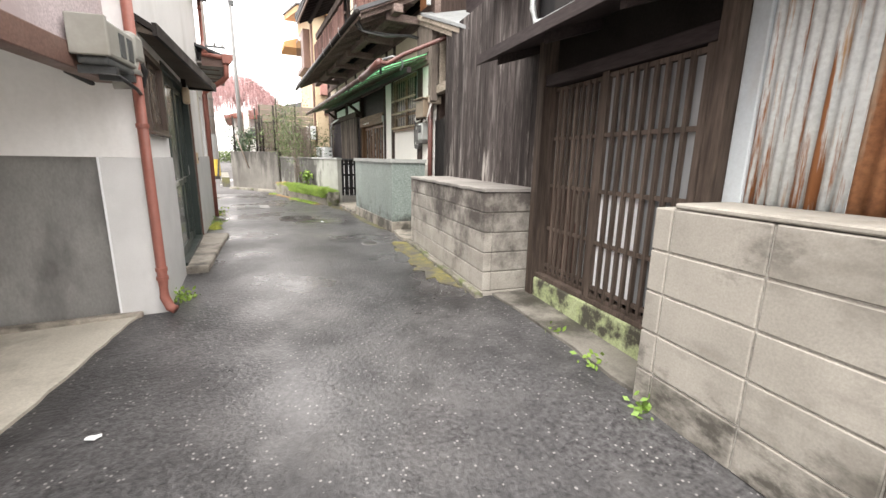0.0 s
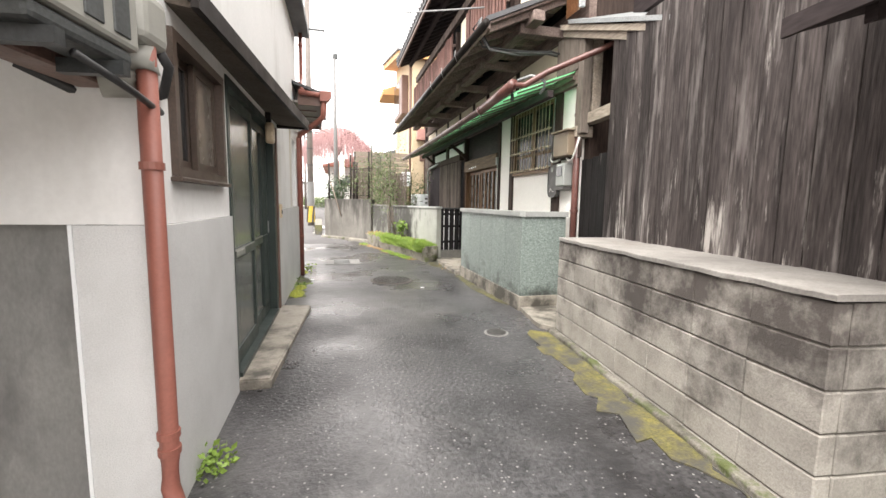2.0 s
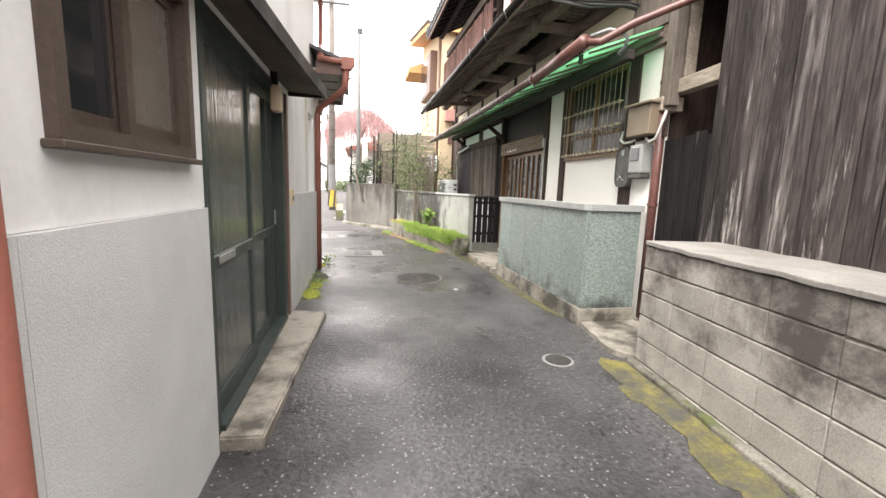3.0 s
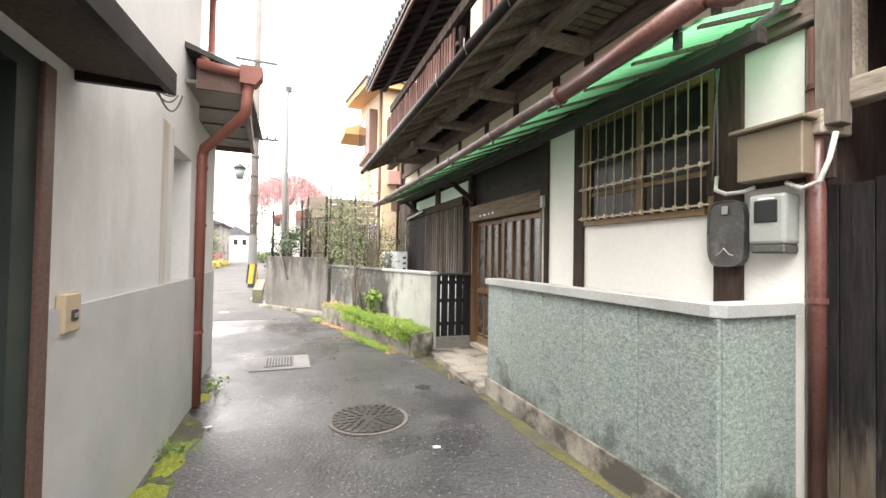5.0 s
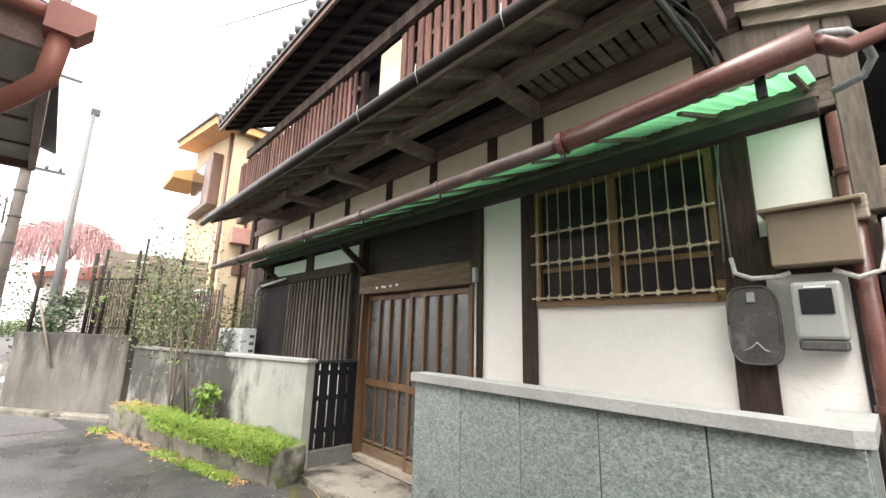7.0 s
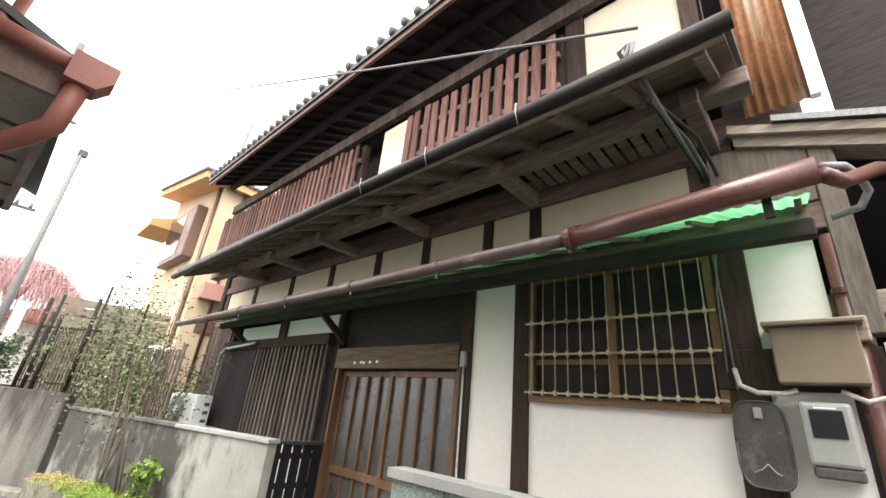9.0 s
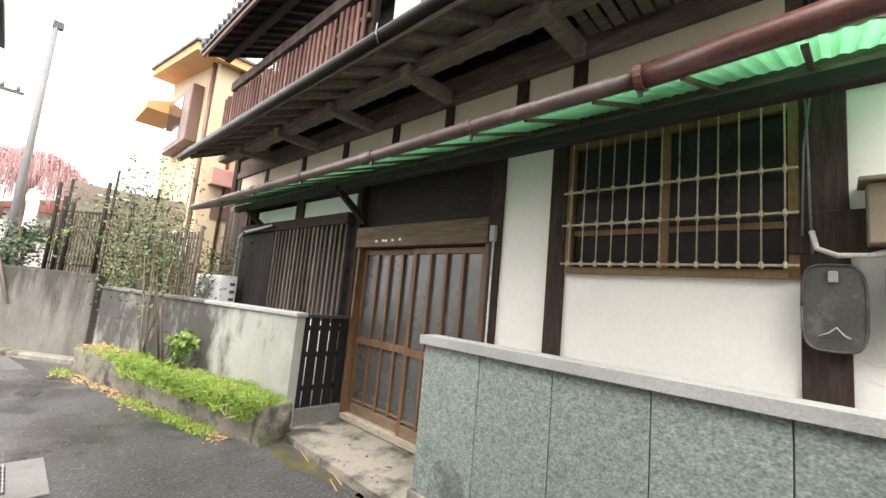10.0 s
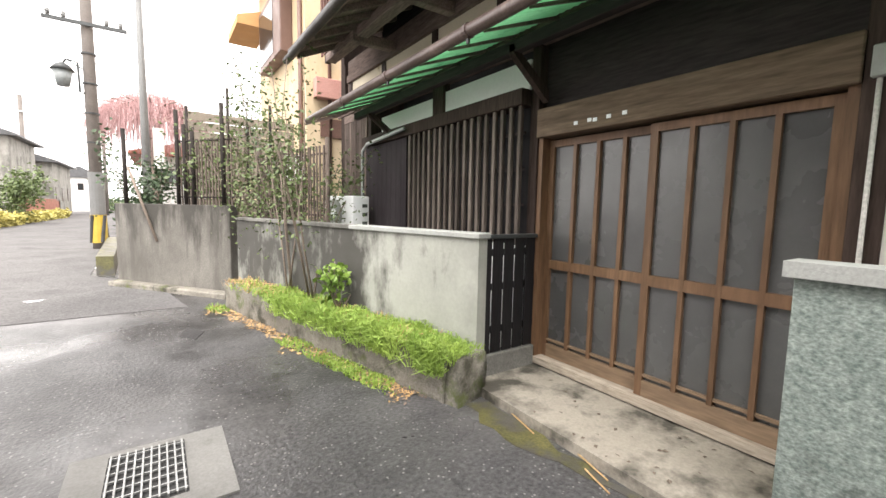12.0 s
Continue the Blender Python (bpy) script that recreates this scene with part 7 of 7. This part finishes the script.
far_house("pale far house with a dark low roof", -16, -8.4, 66, 76, 5.6, OLD_CONC, ROOF_TILE, 1.5)
far_house("pale far house down the street", -12, -7.4, 95, 110, 5.5, PLASTER, ROOF_TILE, 1.6)
far_house("tan far house behind the yard", 3.0, 12, 36, 46, 5.0, YELLOW, ROOF_TILE, 1.5)
far_house("pale low building behind the red tree", -0.5, 7, 40, 50, 4.6, ROUGHCAST, RED_FENCE, 1.2)
far_house("grey far house on the street end", 3, 12, 70, 82, 5.5, CREAM, ROOF_TILE, 1.6)
t = thing("board_fence", "rust-red board fence along the far lane", "fence", (-7.9, 60, 0.15))
for i in range(30):
    part("board", box(-7.95 - 0.02 * i, -7.88 - 0.02 * i, 50 + i * 0.7, 50 + i * 0.7 + 0.67, 0.15, 1.85), RED_FENCE, t)


def hedge(label, x0, x1, y0, y1, h, n, material, size):
    t = thing("hedge", label, "hedge", ((x0 + x1) / 2, (y0 + y1) / 2, 0.15))
    verts, faces = [], []
    for _ in range(n):
        x, y = random.uniform(x0, x1), random.uniform(y0, y1)
        top = h * (0.75 + 0.35 * noise.noise((x * 0.9, y * 0.5, 3)))
        leaf_faces(verts, faces, Vector((x, y, 0.15 + top * random.random() ** 0.6)), size * random.uniform(0.6, 1.4))
    mesh_raw("foliage", verts, faces, material, t)


hedge("golden flowering hedge along the far lane", -7.8, -6.7, 39, 62, 0.95, 7000, HEDGE_GOLD, 0.22)
shrub("round green garden tree by the far lane", (-7.3, 46, 0.15), 3.5, 12, 2600, 1.5, LEAF, 0.22, name="garden_tree")
hedge("shrubs at the end of the street", -6.0, 1.5, 80, 86, 2.4, 3000, LEAF, 0.3)
setting("wall_garden_lane", box(-8.2, -7.9, 33.0, 48.0, 0.1, 1.3), OLD_CONC, "grey block garden wall by the far lane", "wall")
prism_bm = prism(bmesh.new(), [(-0.55, 20.2), (-0.85, 20.3), (-1.12, 26.2), (-0.78, 26.2)], "z", 0.0, 0.55)
setting("pavement_drain_edge", prism_bm, DAMP_MOSS, "mossy concrete kerb at the street corner", "kerb")
far = thing("utility_pole", "far utility pole down the street", "utility pole", (-4.6, 70, 0.15))
part("shaft", tube(bmesh.new(), [(-4.6, 70, 0.1), (-4.6, 70, 12)], 0.17, 8), POLE_CONC, far, smooth=True)
part("crossarm", box(-5.6, -3.6, 69.8, 69.9, 10.5, 10.65), GALV, far)
far = thing("utility_pole", "far utility pole down the street", "utility pole", (-9.6, 62, 0.15))
part("shaft", tube(bmesh.new(), [(-9.6, 62, 0.1), (-9.6, 62, 11)], 0.17, 8), POLE_CONC, far, smooth=True)
part("crossarm", box(-10.6, -8.6, 61.8, 61.9, 9.5, 9.65), GALV, far)

# walls that close the lane behind the start
setting("wall_behind", box(-7.0, 8.0, -9.0, -8.8, 0, 5.0), PLASTER, "plain wall closing the lane behind", "wall")


def scrap(label, x, y, size):
    t = thing("paper_scrap", label, "litter", (x, y, ground_z(x, y)))
    bm = bmesh.new()
    n = 9
    c = bm.verts.new((x, y, ground_z(x, y) + 0.022))
    ring = []
    for i in range(n):
        a = 2 * math.pi * i / n
        r = size * random.uniform(0.25, 1.0)
        ring.append(bm.verts.new((x + r * math.cos(a), y + 0.6 * r * math.sin(a), ground_z(x, y) + 0.012 + random.uniform(0, 0.008))))
    for i in range(n):
        bm.faces.new((c, ring[i], ring[(i + 1) % n]))
    r = bmesh.ops.extrude_face_region(bm, geom=bm.faces[:])
    for v in r["geom"]:
        if isinstance(v, bmesh.types.BMVert):
            v.co.z -= 0.006
    part("sheet", bm, WHITE_SHEET, t)


scrap("wet white scrap of paper on the asphalt", -0.80, 2.45, 0.055)
scrap("wet white scrap of paper on the asphalt", 1.41, 8.84, 0.05)
scrap("wet white scrap of paper on the asphalt", -0.39, 9.84, 0.06)
scrap("white wet patch of paper near the corner", -1.34, 17.83, 0.16)
for a, b in (((2.40, 11.62), (2.30, 11.19)), ((2.26, 10.75), (2.20, 10.55)), ((2.36, 10.9), (2.29, 10.62))):
    t = thing("stick", "thin dry straw stick on the wet ground", "stick", (*a, 0.17))
    part("stalk", tube(bmesh.new(), [(*a, ground_z(*a) + 0.018), (*b, ground_z(*b) + 0.012)], 0.005, 6), STRAW, t)
t = thing("plaster_crack", "fine cracks in the plaster below the meters", "crack", (FX, 7.4, 1.6), kind="structure")
for pts in ([(7.52, 1.66), (7.47, 1.63), (7.40, 1.645), (7.33, 1.60), (7.26, 1.61)], [(7.44, 1.64), (7.41, 1.585), (7.34, 1.56), (7.22, 1.565)], [(7.50, 1.56), (7.45, 1.545), (7.43, 1.51)]):
    part("crack", tube(bmesh.new(), [(FX + 0.001, y, z) for y, z in pts], 0.0016, 5), PALE_CONDUIT, t)
flat_patch("asphalt_patch", [(1.79 + 0.10 * math.cos(k * 0.785), 10.38 + 0.10 * math.sin(k * 0.785)) for k in range(8)], DARK_PATCH, "small dark sunken patch in the asphalt", "patch", 0.006, 0.02)
flat_patch("asphalt_patch", [(0.40, 14.85), (0.56, 14.62), (0.66, 14.95), (0.5, 15.18)], DARK_PATCH, "dark wet repair patch in the asphalt", "patch", 0.005, 0.03)
# Crossing street past a seam, laid matt to hold down sky glare.
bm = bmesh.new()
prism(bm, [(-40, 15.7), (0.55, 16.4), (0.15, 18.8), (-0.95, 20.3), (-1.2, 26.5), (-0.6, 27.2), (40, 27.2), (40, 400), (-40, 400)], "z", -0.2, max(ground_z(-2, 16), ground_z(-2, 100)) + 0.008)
setting("road_street", bm, MATT_ASPHALT, "worn grey asphalt of the crossing street, matt against sky glare", "road")
t = thing("tv_aerial", "thin rooftop aerial on the far roof end", "aerial", (2.3, 16.3, 6.3))
part("mast", tube(bmesh.new(), [(2.35, 16.3, 6.2), (2.5, 16.35, 7.9)], 0.018, 6), LAMP_METAL, t)
for k, z in enumerate((7.2, 7.5, 7.75)):
    part("element", tube(bmesh.new(), [(2.2, 16.3, z - 0.06), (2.75, 16.4, z + 0.06)], 0.010, 5), LAMP_METAL, t)
